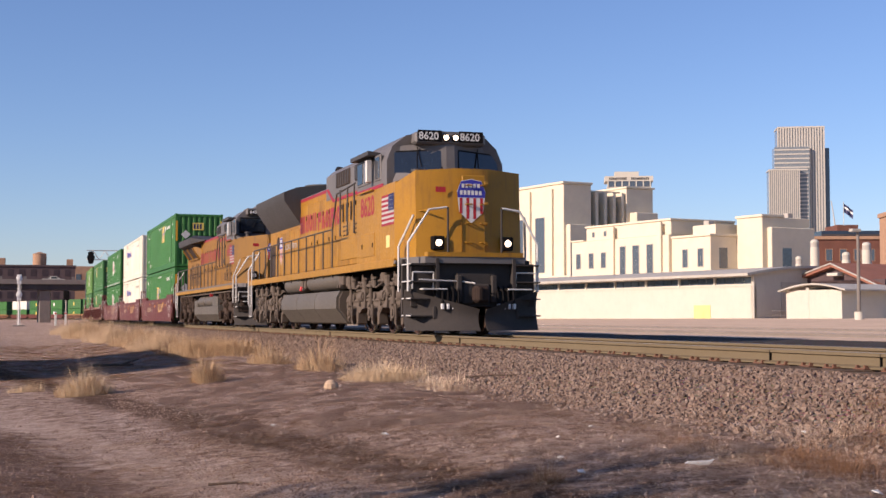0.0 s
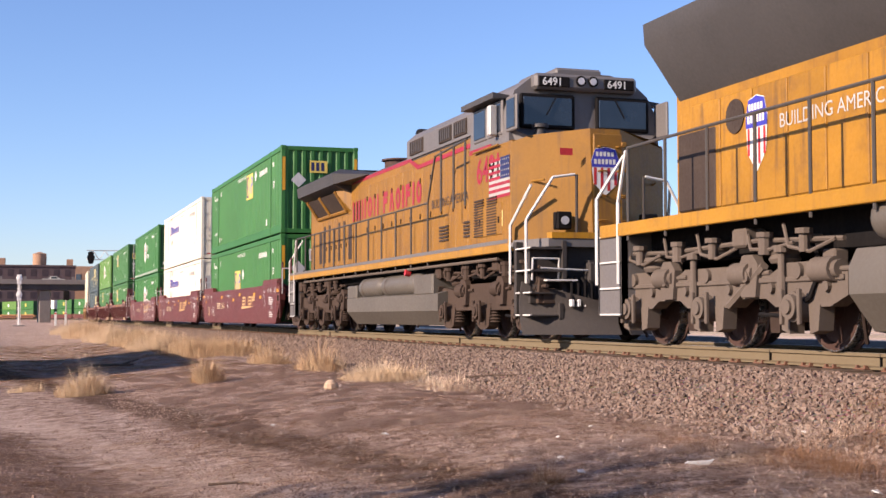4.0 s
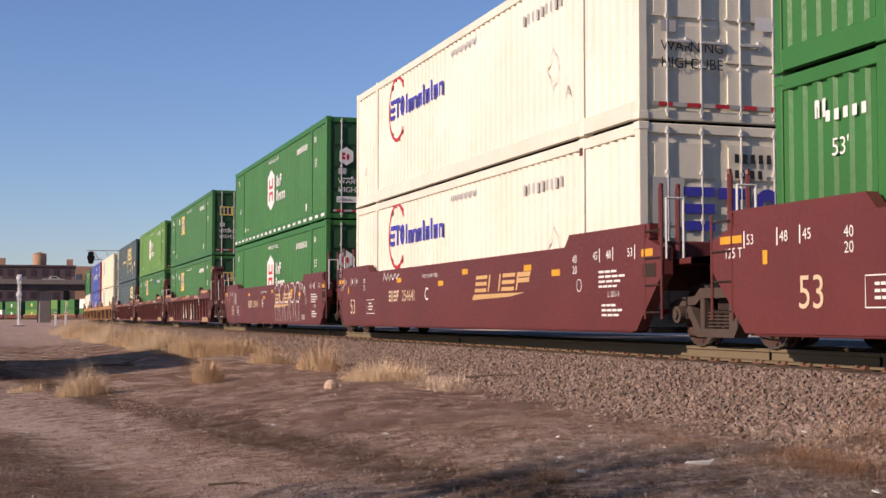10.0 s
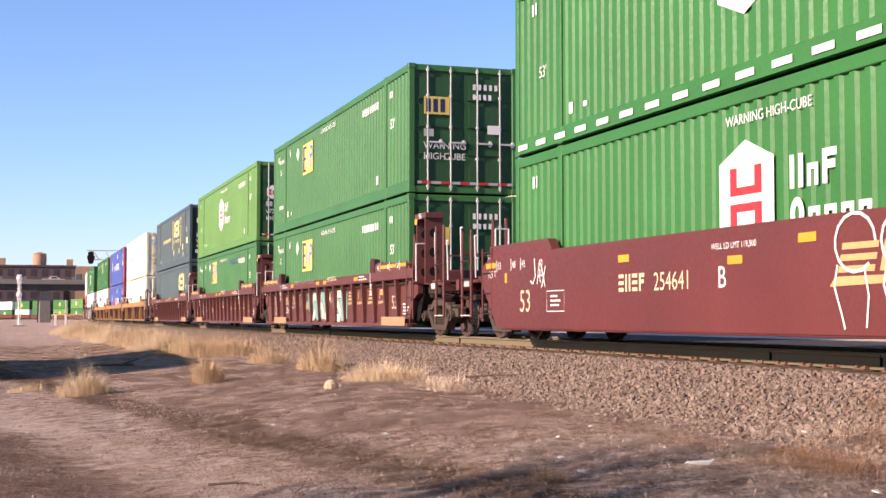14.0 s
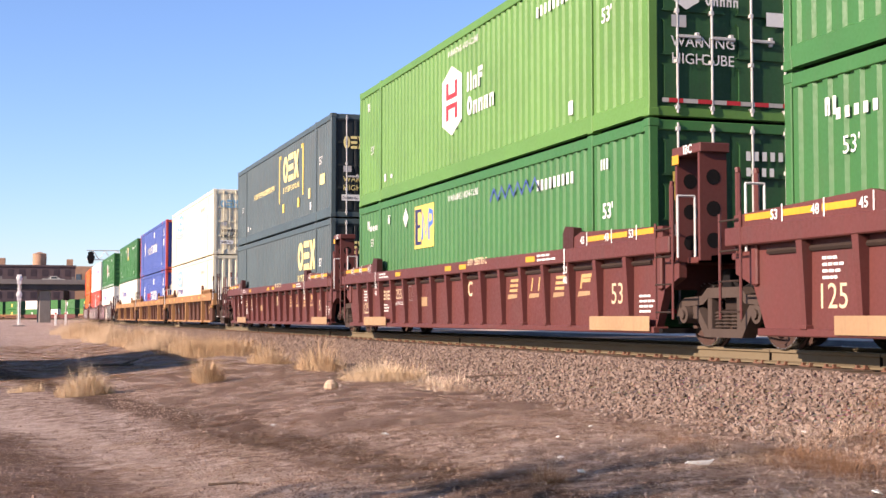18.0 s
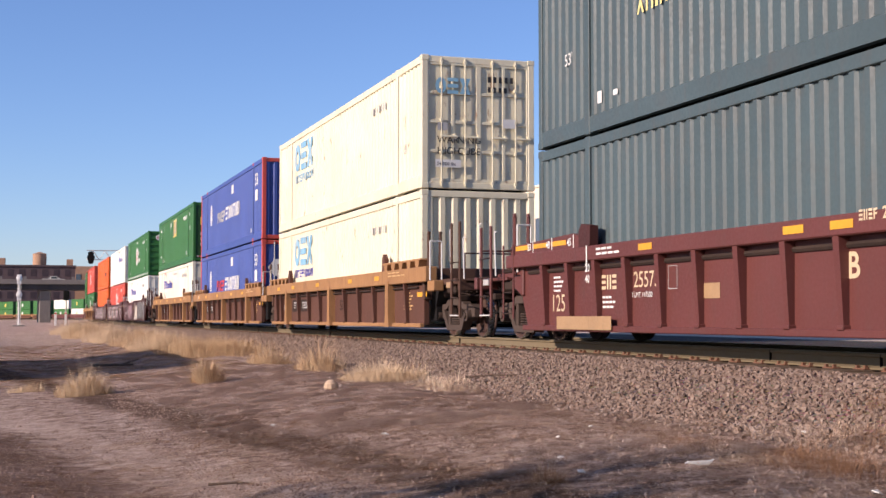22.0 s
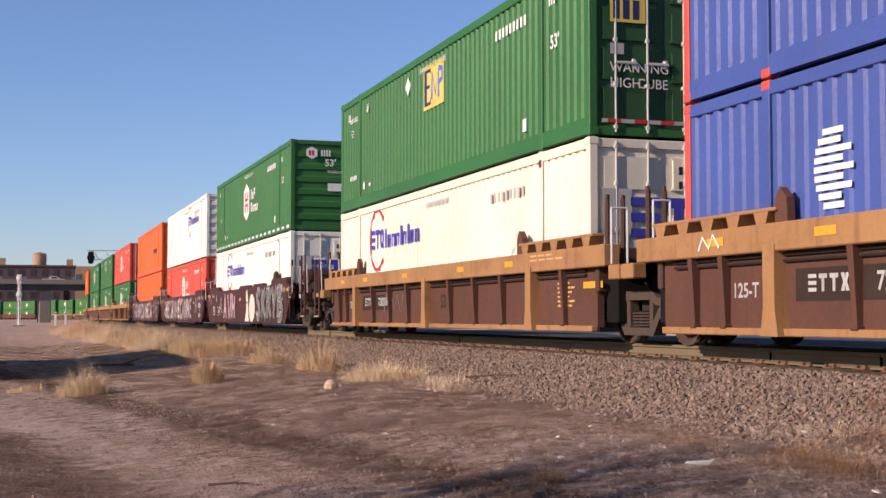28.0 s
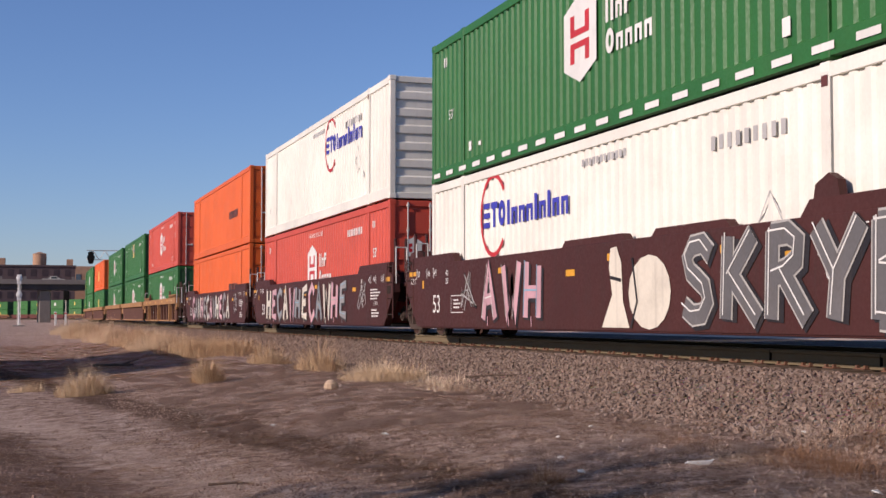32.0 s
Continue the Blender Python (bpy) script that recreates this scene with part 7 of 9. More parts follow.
    part("stripe_step", shape([(blk, top + 0.05), (blk + 0.28, top + 0.05), (blk + 0.95, top - 0.30 if not ge else top - 0.16), (cab_rear, top - 0.30 if not ge else top - 0.10), (cab_rear, top - 0.38 if not ge else top - 0.19), (blk + 0.85, top - 0.38 if not ge else top - 0.25)], -H - 0.034), INK_CRIMSON, o, "stepped red stripe")
    # radiator flare at the rear
    if ge:
        prof = [(-H, 3.72), (-1.48, 3.95), (-1.52, 4.24), (-1.3, 4.36), (1.3, 4.36), (1.52, 4.24), (1.48, 3.95), (H, 3.72)]
        part("radiator_wing", Mesh().prism(prof, flare0, flare1 - 0.6).add([(flare1 - 0.6, -1.52, 4.24), (flare1 - 0.6, 1.52, 4.24), (flare1 + 1.2, -H, top + 0.1), (flare1 + 1.2, H, top + 0.1), (flare1 - 0.6, -1.48, 3.95), (flare1 - 0.6, 1.48, 3.95), (flare1 - 0.6, -1.3, 4.36), (flare1 - 0.6, 1.3, 4.36)],
                                                                                     [(0, 2, 4), (1, 5, 3), (0, 6, 7, 1, 3, 2), (4, 2, 3, 5)]), UPG_DARK, o, "sooty overhanging radiator roof")
        for xa, xb in ((-8.45, -6.95), (-6.85, -5.05)):
            part("radiator_screen", Mesh().add([(xa, -H - 0.03, 3.30), (xb, -H - 0.03, 3.30), (xb, -1.34, 3.76), (xa, -1.34, 3.76), (xa, -H + 0.2, 3.30), (xb, -H + 0.2, 3.30), (xb, -1.0, 3.76), (xa, -1.0, 3.76)],
                                               [(0, 1, 2, 3), (7, 6, 5, 4), (0, 4, 5, 1), (1, 5, 6, 2), (2, 6, 7, 3), (3, 7, 4, 0)]), GRILLE, o)
        for x in (-8.52, -6.90, -4.98):
            rods(o, "screen_frame", [(x, -H - 0.04, 3.27), (x, -1.36, 3.79)], 0.05, yellow)
        part("screen_cheek", Mesh().add([(-5.0, -H, 3.24), (-5.0, -1.36, 3.80), (-5.0, -H, 3.80), (-4.6, -H, 3.24), (-4.6, -H, 3.80)], [(0, 1, 2), (0, 3, 1), (1, 3, 4), (1, 4, 2)]), yellow, o)
        rods(o, "screen_frame", [(-8.55, -H - 0.04, 3.27), (-4.95, -H - 0.04, 3.27)], 0.05, yellow)
        for k in range(7):
            x = -8.42 + k * 0.60
            tall = 3.02 if k % 3 else 2.86
            d = part("vent_door", Mesh().box(x - 0.10, x + 0.46, -H - 0.022, -H, 1.82, 3.16, 0.012), yellow, o)
            g = part("vent", Mesh().box(x, x + (0.36 if k in (0, 6) else 0.22), -H - 0.034, -H - 0.01, 1.95, tall, 0.006), GRILLE, d)
            if k not in (0, 6):
                part("latch", Mesh().box(x + 0.32, x + 0.37, -H - 0.04, -H - 0.02, 2.3, 2.42, 0.006), GRIME, d)
        part("exhaust_pipe", Mesh().cyl((-3.2, 0, 4.15), (-3.2, 0, 4.46), 0.42, 20).cyl((-3.2, 0, 4.46), (-3.2, 0, 4.50), 0.50, 20), WHEEL, o, "rusty exhaust stack")
    else:
        prof = [(-H, 3.32), (-1.50, 4.06), (-1.52, 4.34), (-1.1, 4.50), (-0.5, 4.58), (0.5, 4.58), (1.1, 4.50), (1.52, 4.34), (1.50, 4.06), (H, 3.32)]
        part("radiator_flare", Mesh().prism(prof, flare0, flare1 + 0.2), UPG_DARK, o, "dark flared radiator housing")
        for k in range(3):
            part("roof_fan", Mesh().cyl((flare0 + 1.0 + k * 1.5, 0, 4.60), (flare0 + 1.0 + k * 1.5, 0, 4.68), 0.6, 24), UPG_DARK, o)
        part("screen", Mesh().box(rear + 0.1, rear + 1.1, -H - 0.04, -H, 1.8, 2.85, 0.02), GRILLE, o)
        part("round_vent", Mesh().cyl((rear + 1.6, -H, 2.9), (rear + 1.6, -H - 0.04, 2.9), 0.22, 18), GRILLE, o)
        part("exhaust_silencer", Mesh().box(-1.6, -0.2, -0.35, 0.35, 4.2, 4.42, 0.04), UPG_DARK, o)
    rods(o, "roof_horn", [(blk + 0.1, -0.3, 4.6), (blk - 0.05, -0.3, 4.74), (blk - 0.5, -0.3, 4.74)], 0.06, BLACK)
    part("horn_bell", Mesh().cyl((blk - 0.3, -0.45, 4.74), (blk - 0.75, -0.45, 4.74), 0.05, 12, 0.12).cyl((blk - 0.3, -0.2, 4.74), (blk - 0.65, -0.2, 4.74), 0.05, 12, 0.12), BLACK, o)
    # hood marks
    ym = -H - 0.028
    if ge:
        brand(o, INK_CRIMSON, -4.36, -1.72, 2.93, 3.45, 5, ym, gap=0.34, label="row of red bars", forms="hh|oh")
        brand(o, INK_CRIMSON, -1.28, 1.95, 2.93, 3.45, 7, ym, gap=0.34, label="row of red bars", forms="p^o|p|o")
        shield(o, 5.65, 2.45, 0.42, 0.85, ym)
        lettering("BUILDING AMERICA", 0.19, INK_BLACK, o, 2.7, ym, 2.72)
        for x in (3.3, 4.9):
            for k in range(5):
                part("louvre", Mesh().box(x, x + 0.6, ym - 0.02, ym, 1.98 + k * 0.07, 2.02 + k * 0.07), GRILLE, o)
        for x in (6.85, 7.55):
            for k in range(14):
                part("louvre", Mesh().box(x, x + 0.5, -1.475, -1.45, 1.86 + k * 0.05, 1.885 + k * 0.05), GRILLE, o)
    else:
        brand(o, INK_CRIMSON, -3.62, -1.36, 3.0, 3.54, 5, ym, gap=0.2, label="row of red bars", forms="hh|oh")
        brand(o, INK_CRIMSON, -1.06, 1.72, 2.97, 3.50, 7, ym, gap=0.2, label="row of red bars", forms="p^o|p|o")
        shield(o, -6.8, 2.15, 0.5, 0.95, ym)
        lettering("BUILDING AMERICA", 0.17, INK_GREY, o, -6.3, ym, 2.62)
        for x in (2.2, 3.5):
            for k in range(6):
                part("louvre", Mesh().box(x + (k % 2) * 0.3, x + 0.22 + (k % 2) * 0.3, ym - 0.02, ym, 2.6 + (k // 2) * 0.12, 2.64 + (k // 2) * 0.12), GRILLE, o)
        part("hood_panel", Mesh().box(1.9, 4.6, ym - 0.015, ym + 0.01, 1.95, 2.95, 0.01), yellow, o)
        for x in (2.1, 2.5, 3.0):
            part("vent_slot", Mesh().box(x, x + 0.10, ym - 0.02, ym, 3.0, 3.5), GRILLE, o)
    cab_and_nose(o, cab_rear, wall, front, tip, yellow, number, ge)
    pilot(o, tip + 0.10, ge)
    # rear end
    part("rear_plate", Mesh().box(-10.45, -10.30, -1.42, 1.42, 0.55, 1.62, 0.02), PILOT, o)
    part("coupler", Mesh().box(-11.0, -10.4, -0.11, 0.11, 0.78, 0.98, 0.03).box(-11.2, -10.9, -0.2, 0.14, 0.70, 1.05, 0.06), GRIME, o)
    stairs(o, tip - 0.55, 1, RAIL_WHITE, True)
    stairs(o, -9.62, -1, RAIL_WHITE, False)
    for q in (-1, 1):
        y = q * 1.50
        rods(o, "stair_rail", [(tip - 0.72, y, 0.95), (tip - 0.72, y, 1.95), (tip - 0.25, q * 1.3, 2.62)], 0.026, RAIL_WHITE, "white stair rail")
        rods(o, "stair_rail", [(tip + 0.02, y, 0.95), (tip + 0.02, y, 2.0), (tip + 0.10, q * 1.05, 2.72), (tip + 0.10, q * 0.65, 2.78)], 0.026, RAIL_WHITE, "white stair rail")
        rods(o, "nose_post", [(tip + 0.10, q * 0.62, 1.75), (tip + 0.10, q * 0.62, 2.78)], 0.024, PILOT)
        rods(o, "stair_rail", [(-10.38, y, 0.85), (-10.38, y, 2.1), (-10.3, q * 1.1, 2.75)], 0.026, RAIL_WHITE, "white stair rail")
        rods(o, "stair_rail", [(-9.66, y, 0.85), (-9.66, y, 2.0), (-9.4, y, 2.7)], 0.026, RAIL_WHITE, "white stair rail")
        n = 11
        xs = [-9.4 + i * (cab_rear - 2.6 + 9.4) / n for i in range(n + 1)]
        handrails(o, xs, q * 1.47, 2.74, RAIL_DARK)
        rods(o, "handrail", [(xs[-1], q * 1.47, 2.74), (xs[-1] + 0.5, q * 1.47, 3.65), (cab_rear - 0.1, q * 1.47, 3.75)], 0.022, RAIL_DARK)
        for x in (cab_rear - 1.7, cab_rear - 0.9, cab_rear - 0.2):
            rods(o, "handrail_post", [(x, q * 1.47, 2.5), (x, q * 1.47, 3.72)], 0.024, RAIL_DARK)
    loco_truck(o, 6.6 if not ge else 6.75, ge)
    loco_truck(o, -7.55 if not ge else -6.95, ge)
    fuel_tank(o, -4.3 if not ge else -3.05, 3.35 if not ge else 4.6, ge)
    # clutter over the trucks
    metal = UNDER_OLD if ge else UNDER
    for x0 in ((-7.55, 6.6) if not ge else (-6.95, 6.75)):
        for k, dx in enumerate((-2.5, 0.9)):
            part("junction_box", Mesh().box(x0 + dx - 0.16, x0 + dx + 0.16, -1.36, -1.05, 1.16 + 0.05 * (k % 2), 1.44, 0.03), metal, o)
        for k, dx in enumerate((-1.7, -0.6, 0.3, 1.5, 2.3)):
            rods(o, "air_pipe", [(x0 + dx - 0.5, -1.30, 1.44), (x0 + dx - 0.35, -1.34, 1.18), (x0 + dx + 0.1, -1.36, 1.10 + 0.06 * (k % 2)), (x0 + dx + 0.5, -1.30, 1.22)], 0.022, metal)
            part("air_valve", Mesh().cyl((x0 + dx, -1.36, 1.10), (x0 + dx, -1.36, 1.34), 0.06 + 0.02 * (k % 2), 10).cyl((x0 + dx, -1.36, 1.30), (x0 + dx, -1.36, 1.36), 0.10, 10).box(x0 + dx - 0.12, x0 + dx + 0.05, -1.32, -1.15, 1.2, 1.3, 0.01), metal, o)
        rods(o, "brake_pipe", [(x0 - 2.9, -1.26, 1.30), (x0 - 1.0, -1.28, 1.24), (x0 + 1.2, -1.28, 1.28), (x0 + 2.9, -1.26, 1.22)], 0.03, metal)
    rides(o, s, 0.0, 7.2)


locomotive("golden yellow and grey diesel locomotive with lit headlights", 85.12, "8620", False)
locomotive("soiled yellow and grey diesel locomotive with sooty radiator roof", 62.35, "6491", True)
# ---- the train, car by car ----
Z_LOW, Z_TOP = 0.245, 3.165


def load(c, s, top):
    return rides(c, s, Z_TOP if top else Z_LOW, 8.0)


PLATE_L = "oxide red well car with smooth plate sides"
RIB_L = "faded red well car with ribbed sides and amber patches"
TAN_L = "weathered tan well car with rust brown ribbed sides"
TAG_L = "dark red well car with sprayed graffiti along its side"
# the middle of each well along the line at 16 s
CARS = [49.45, 29.81, 10.17, -12.58, -32.1, -51.45, -74.28, -93.6, -112.75, -135.76, -155.2, -174.6, -197.5, -217.0, -236.5]
CARS = [x - CL / 2 for x in CARS]


def limit_marks(car, way, z, y, ink=None, tank=True):
    """Size marks near one end of a well."""
    ink = ink or INK_WHITE
    for txt, x in (("53", 8.15), ("48", 7.45), ("45", 7.0)):
        lettering(txt, 0.12, ink, car, way * x - (0.0 if way > 0 else 0.2), y, z)
        part("tick", plate(way * x + (0.22 if way > 0 else -0.26), way * x + (0.245 if way > 0 else -0.235), z - 0.04, z + 0.16, y), ink, car)
    lettering("40", 0.12, ink, car, way * 6.35 - 0.1, y, z - 0.02)
    lettering("20", 0.12, ink, car, way * 6.35 - 0.1, y, z - 0.18)


def small_print(car, x, z, rows, wide, y, ink=None):
    """A block of fine stencilled lines, too small to read."""
    for k in range(rows):
        part("stencil", bars(x, x + wide * (0.7 + 0.3 * ((k * 5) % 3) / 2), z - k * 0.07, z - k * 0.07 + 0.032, 3 + k % 2, y, gap=0.16, hollow=False), ink or INK_WHITE, car)


def well_marks(car, kind, i):
    y = -1.526
    if i > 12:
        return
    if kind in ("plate", "tag"):
        limit_marks(car, 1, 1.22, y)
        limit_marks(car, -1, 1.22, y)
        lettering("53", 0.36, INK_SAND if kind == "plate" else INK_WHITE, car, (-7.3, -7.75, -7.3)[i] if i < 3 else -7.3, y, 0.48, "side")
        for x, z in ((-3.3, 1.20), (-0.3, 1.06), (1.2, 1.24), (4.4, 1.2), (8.75, 1.25), (5.6, 1.08)):
            part("patch", plate(x - 0.17, x + 0.17, z - 0.05, z + 0.05, y), INK_AMBER, car)
        part("patch", plate(-8.0, -7.9, 0.98, 1.14, y), INK_AMBER, car)
        small_print(car, 7.2, 1.02, 4, 0.9, y)
        lettering("L 201-1", 0.09, INK_WHITE, car, 7.5, y, 0.67)
        lettering("125 T", 0.12, INK_WHITE, car, -8.85, y, 1.08)
        part("patch", plate(-8.95, -8.45, 1.25, 1.34, y), INK_AMBER, car)
        part("stencil_patch", plate(8.62, 9.0, 0.92, 1.10, y), GRIME, car, "dark stencil panel")
        small_print(car, 7.3, 0.54, 3, 0.7, y)
        small_print(car, -5.95, 0.70, 3, 0.42, y)
        part("stencil_frame", strokes([[(-6.1, 0.48), (-5.4, 0.48), (-5.4, 0.80), (-6.1, 0.80), (-6.1, 0.48)]], 0.015, y), INK_WHITE, car)
        part("tested_disc", strokes([[(6.5 + 0.09 * math.cos(k * 0.524), 0.86 + 0.09 * math.sin(k * 0.524)) for k in range(13)]], 0.015, y), INK_WHITE, car)
    if kind == "plate":
        at = (-4.6, -4.14, -3.46)[i]
        brand(car, INK_SAND, at, at + 0.80, 0.74, 0.98, 4, y, forms="=h=p")
        lettering("254641", 0.24, INK_SAND, car, at + 1.06, y, 0.74)
        lettering("ACB"[i], 0.26, INK_WHITE, car, at + 2.75, y, 0.74)
        lettering("WELL LD LMT 119,500", 0.075, INK_WHITE, car, at + 2.6, y, 1.20)
        brand(car, INK_GOLD, 1.75, 4.45, 0.84, 1.14, 4, y, gap=0.14, slant=0.3, forms="=h=p")
        part("swoosh", shape([(1.6, 0.70), (3.6, 0.74), (4.3, 0.80), (1.7, 0.80)], y), INK_GOLD, car)
        if i == 2:
            graffiti_outline(car, y - 0.004)
            lettering("2020", 0.15, INK_WHITE, car, 5.95, y - 0.004, 0.32)
            tag = [[(-6.62, 1.34), (-6.58, 1.05), (-6.68, 0.93), (-6.8, 0.98)], [(-6.5, 0.92), (-6.42, 1.24), (-6.36, 0.94)], [(-6.48, 1.04), (-6.36, 1.06)], [(-6.32, 1.22), (-6.16, 0.88)], [(-6.14, 1.2), (-6.3, 0.86)]]
            part("spray_tag", strokes(tag, 0.035, y - 0.004), INK_WHITE, car)
        if i == 1:
            part("spray_tag", strokes([[(-4.6, 1.22), (-4.5, 1.38), (-4.35, 1.22), (-4.2, 1.38), (-4.1, 1.2), (-3.95, 1.36), (-3.8, 1.22), (-3.6, 1.36), (-3.5, 1.24), (-3.3, 1.34)]], 0.035, y - 0.004), INK_WHITE, car)
    elif kind == "rib":
        ys = -1.508
        yc = -1.526
        for x in (-3.72, -0.15, 0.74, 4.2):
            part("patch", plate(x - 0.2, x + 0.2, 1.29, 1.38, yc), INK_AMBER, car)
        for way in (-1, 1):
            for x in (6.75, 7.5, 8.3):
                part("patch", plate(way * x - 0.30, way * x + 0.30, 1.50, 1.575, -1.506), INK_AMBER, car)
            for txt, x in (("53", 7.95), ("48", 7.15), ("45", 6.3)):
                lettering(txt, 0.11, INK_WHITE, car, way * x - 0.1, -1.51, 1.48, "side", True)
                part("tick", plate(way * x + 0.13, way * x + 0.155, 1.44, 1.64, -1.51), INK_WHITE, car)
            part("tick", plate(way * 5.63 - 0.02, way * 5.63 + 0.02, 1.05, 1.44, -1.53), INK_WHITE, car)
            lettering("20", 0.11, INK_WHITE, car, way * 5.63 - 0.09, -1.512, 1.06, "side", True)
            lettering("40", 0.11, INK_WHITE, car, way * 5.63 - 0.09, -1.512, 0.90, "side", True)
            part("patch", plate(*sorted((way * 4.9, way * 6.9)) if way < 0 else (6.45, 8.4), 0.20, 0.40, -1.478), INK_TAN, car, "tan reflective strip")
            small_print(car, way * 4.9 - 0.4, 1.36, 2, 0.8, yc)
        lettering("125", 0.27, INK_SAND, car, -7.36, -1.376, 0.48, "side")
        lettering("53", 0.30, INK_SAND, car, 6.98, -1.376, 0.58, "side")
        lettering("25573", 0.22, INK_SAND, car, -4.38, -1.376, 0.80)
        brand(car, INK_SAND, -5.43, -4.93, 0.79, 1.0, 3, -1.376, forms="=h=")
        small_print(car, -5.40, 0.66, 3, 0.45, -1.376)
        lettering("LD LMT 117500", 0.075, INK_WHITE, car, -4.52, -1.376, 0.66)
        lettering("ACB"[i - 3], 0.27, INK_SAND, car, 0.62, -1.376, 0.79, "side", True)
        lettering("255733 " + "ACB"[i - 3], 0.12, INK_SAND, car, 1.42, yc, 1.35, "side", True)
        brand(car, INK_SAND, 1.04, 1.34, 1.35, 1.46, 4, yc, forms="=h=p")
        for x, form in ((3.02, "="), (4.02, "h"), (5.06, "="), (6.05, "p")):
            brand(car, INK_GOLD, x - 0.17, x + 0.20, 0.82, 1.04, 1, -1.376, slant=0.3, forms=form)
            part("swoosh", shape([(x - 0.26, 0.70), (x + 0.2, 0.72), (x + 0.2, 0.78), (x - 0.22, 0.78)], -1.376), INK_TAN, car)
        small_print(car, 7.9, 0.66, 4, 0.5, -1.376)
        small_print(car, -7.25, 1.0, 4, 0.4, -1.376)
        part("notice", plate(-2.44, -2.0, 0.62, 0.81, -1.376), INK_TAN, car)
        part("stencil_frame", strokes([[(-3.34, 0.76), (-3.10, 0.76), (-3.10, 1.06), (-3.34, 1.06), (-3.34, 0.76)]], 0.012, -1.376), INK_GREY, car)
        if i == 3:
            graffiti_teal(car, -1.382)
    elif kind == "tan":
        yp = -1.376
        lettering("125-T", 0.17, INK_GREY, car, -6.75, yp, 0.62, "side", True)
        lettering("728208", 0.19, INK_GREY, car, -3.95, yp, 0.66, "side", True)
        part("stencil_patch", plate(-5.4, -2.85, 0.56, 0.92, yp + 0.002), GRIME, car, "dark stencil panel")
        brand(car, INK_GREY, -5.15, -4.4, 0.66, 0.85, 4, yp - 0.003, forms="=ttx")
        lettering("53", 0.26, GRIME, car, 0.9, yp, 0.58, "side", True)
        for x in (-6.9, -4.6, -1.2, 2.6, 5.2):
            part("patch", plate(x - 0.2, x + 0.2, 1.24, 1.34, -1.526), INK_AMBER, car)
        small_print(car, 7.0, 0.9, 6, 0.7, yp, INK_GOLD)
        part("patch", plate(8.0, 8.7, 0.82, 0.92, yp), INK_AMBER, car)
        small_print(car, 6.2, 1.36, 2, 1.4, -1.526, INK_GOLD)
        if i == 8:
            part("spray_tag", strokes([[(-3.4, 0.5), (-3.2, 0.95), (-3.0, 0.5), (-2.8, 0.95), (-2.5, 0.55), (-2.3, 0.9), (-2.0, 0.5), (-1.8, 0.9)]], 0.07, yp - 0.004), SPRAY_GREY, car)
        if i == 7:
            part("spray_tag", strokes([[(-7.3, 1.2), (-7.2, 1.36), (-7.05, 1.22), (-6.95, 1.38), (-6.8, 1.22)]], 0.04, -1.53), INK_WHITE, car)
    elif kind == "tag":
        graffiti_blocks(car, i, y - 0.004)


def graffiti_outline(car, y):
    """White outlined balloon shapes with drips."""
    for k in range(5):
        x = 1.65 + k * 0.82
        loop = [(x + 0.40 + (0.34 + 0.05 * (k % 2)) * math.cos(a), 1.14 + 0.30 * math.sin(a)) for a in [q * 0.42 + k for q in range(14)]]
        part("spray_loop", strokes([loop], 0.035, y), INK_WHITE, car)
        part("spray_drip", strokes([[(x + 0.1, 0.92), (x + 0.04, 0.7), (x + 0.16, 0.42), (x + 0.22, 0.26)], [(x + 0.55, 0.9), (x + 0.62, 0.6), (x + 0.58, 0.28)]], 0.03, y), INK_WHITE, car)
    part("spray_tag", strokes([[(5.75, 1.42), (5.82, 1.2), (5.92, 1.4), (6.0, 1.2)], [(6.05, 1.36), (6.2, 1.1), (6.32, 1.28), (6.4, 1.0)]], 0.03, y), INK_WHITE, car)


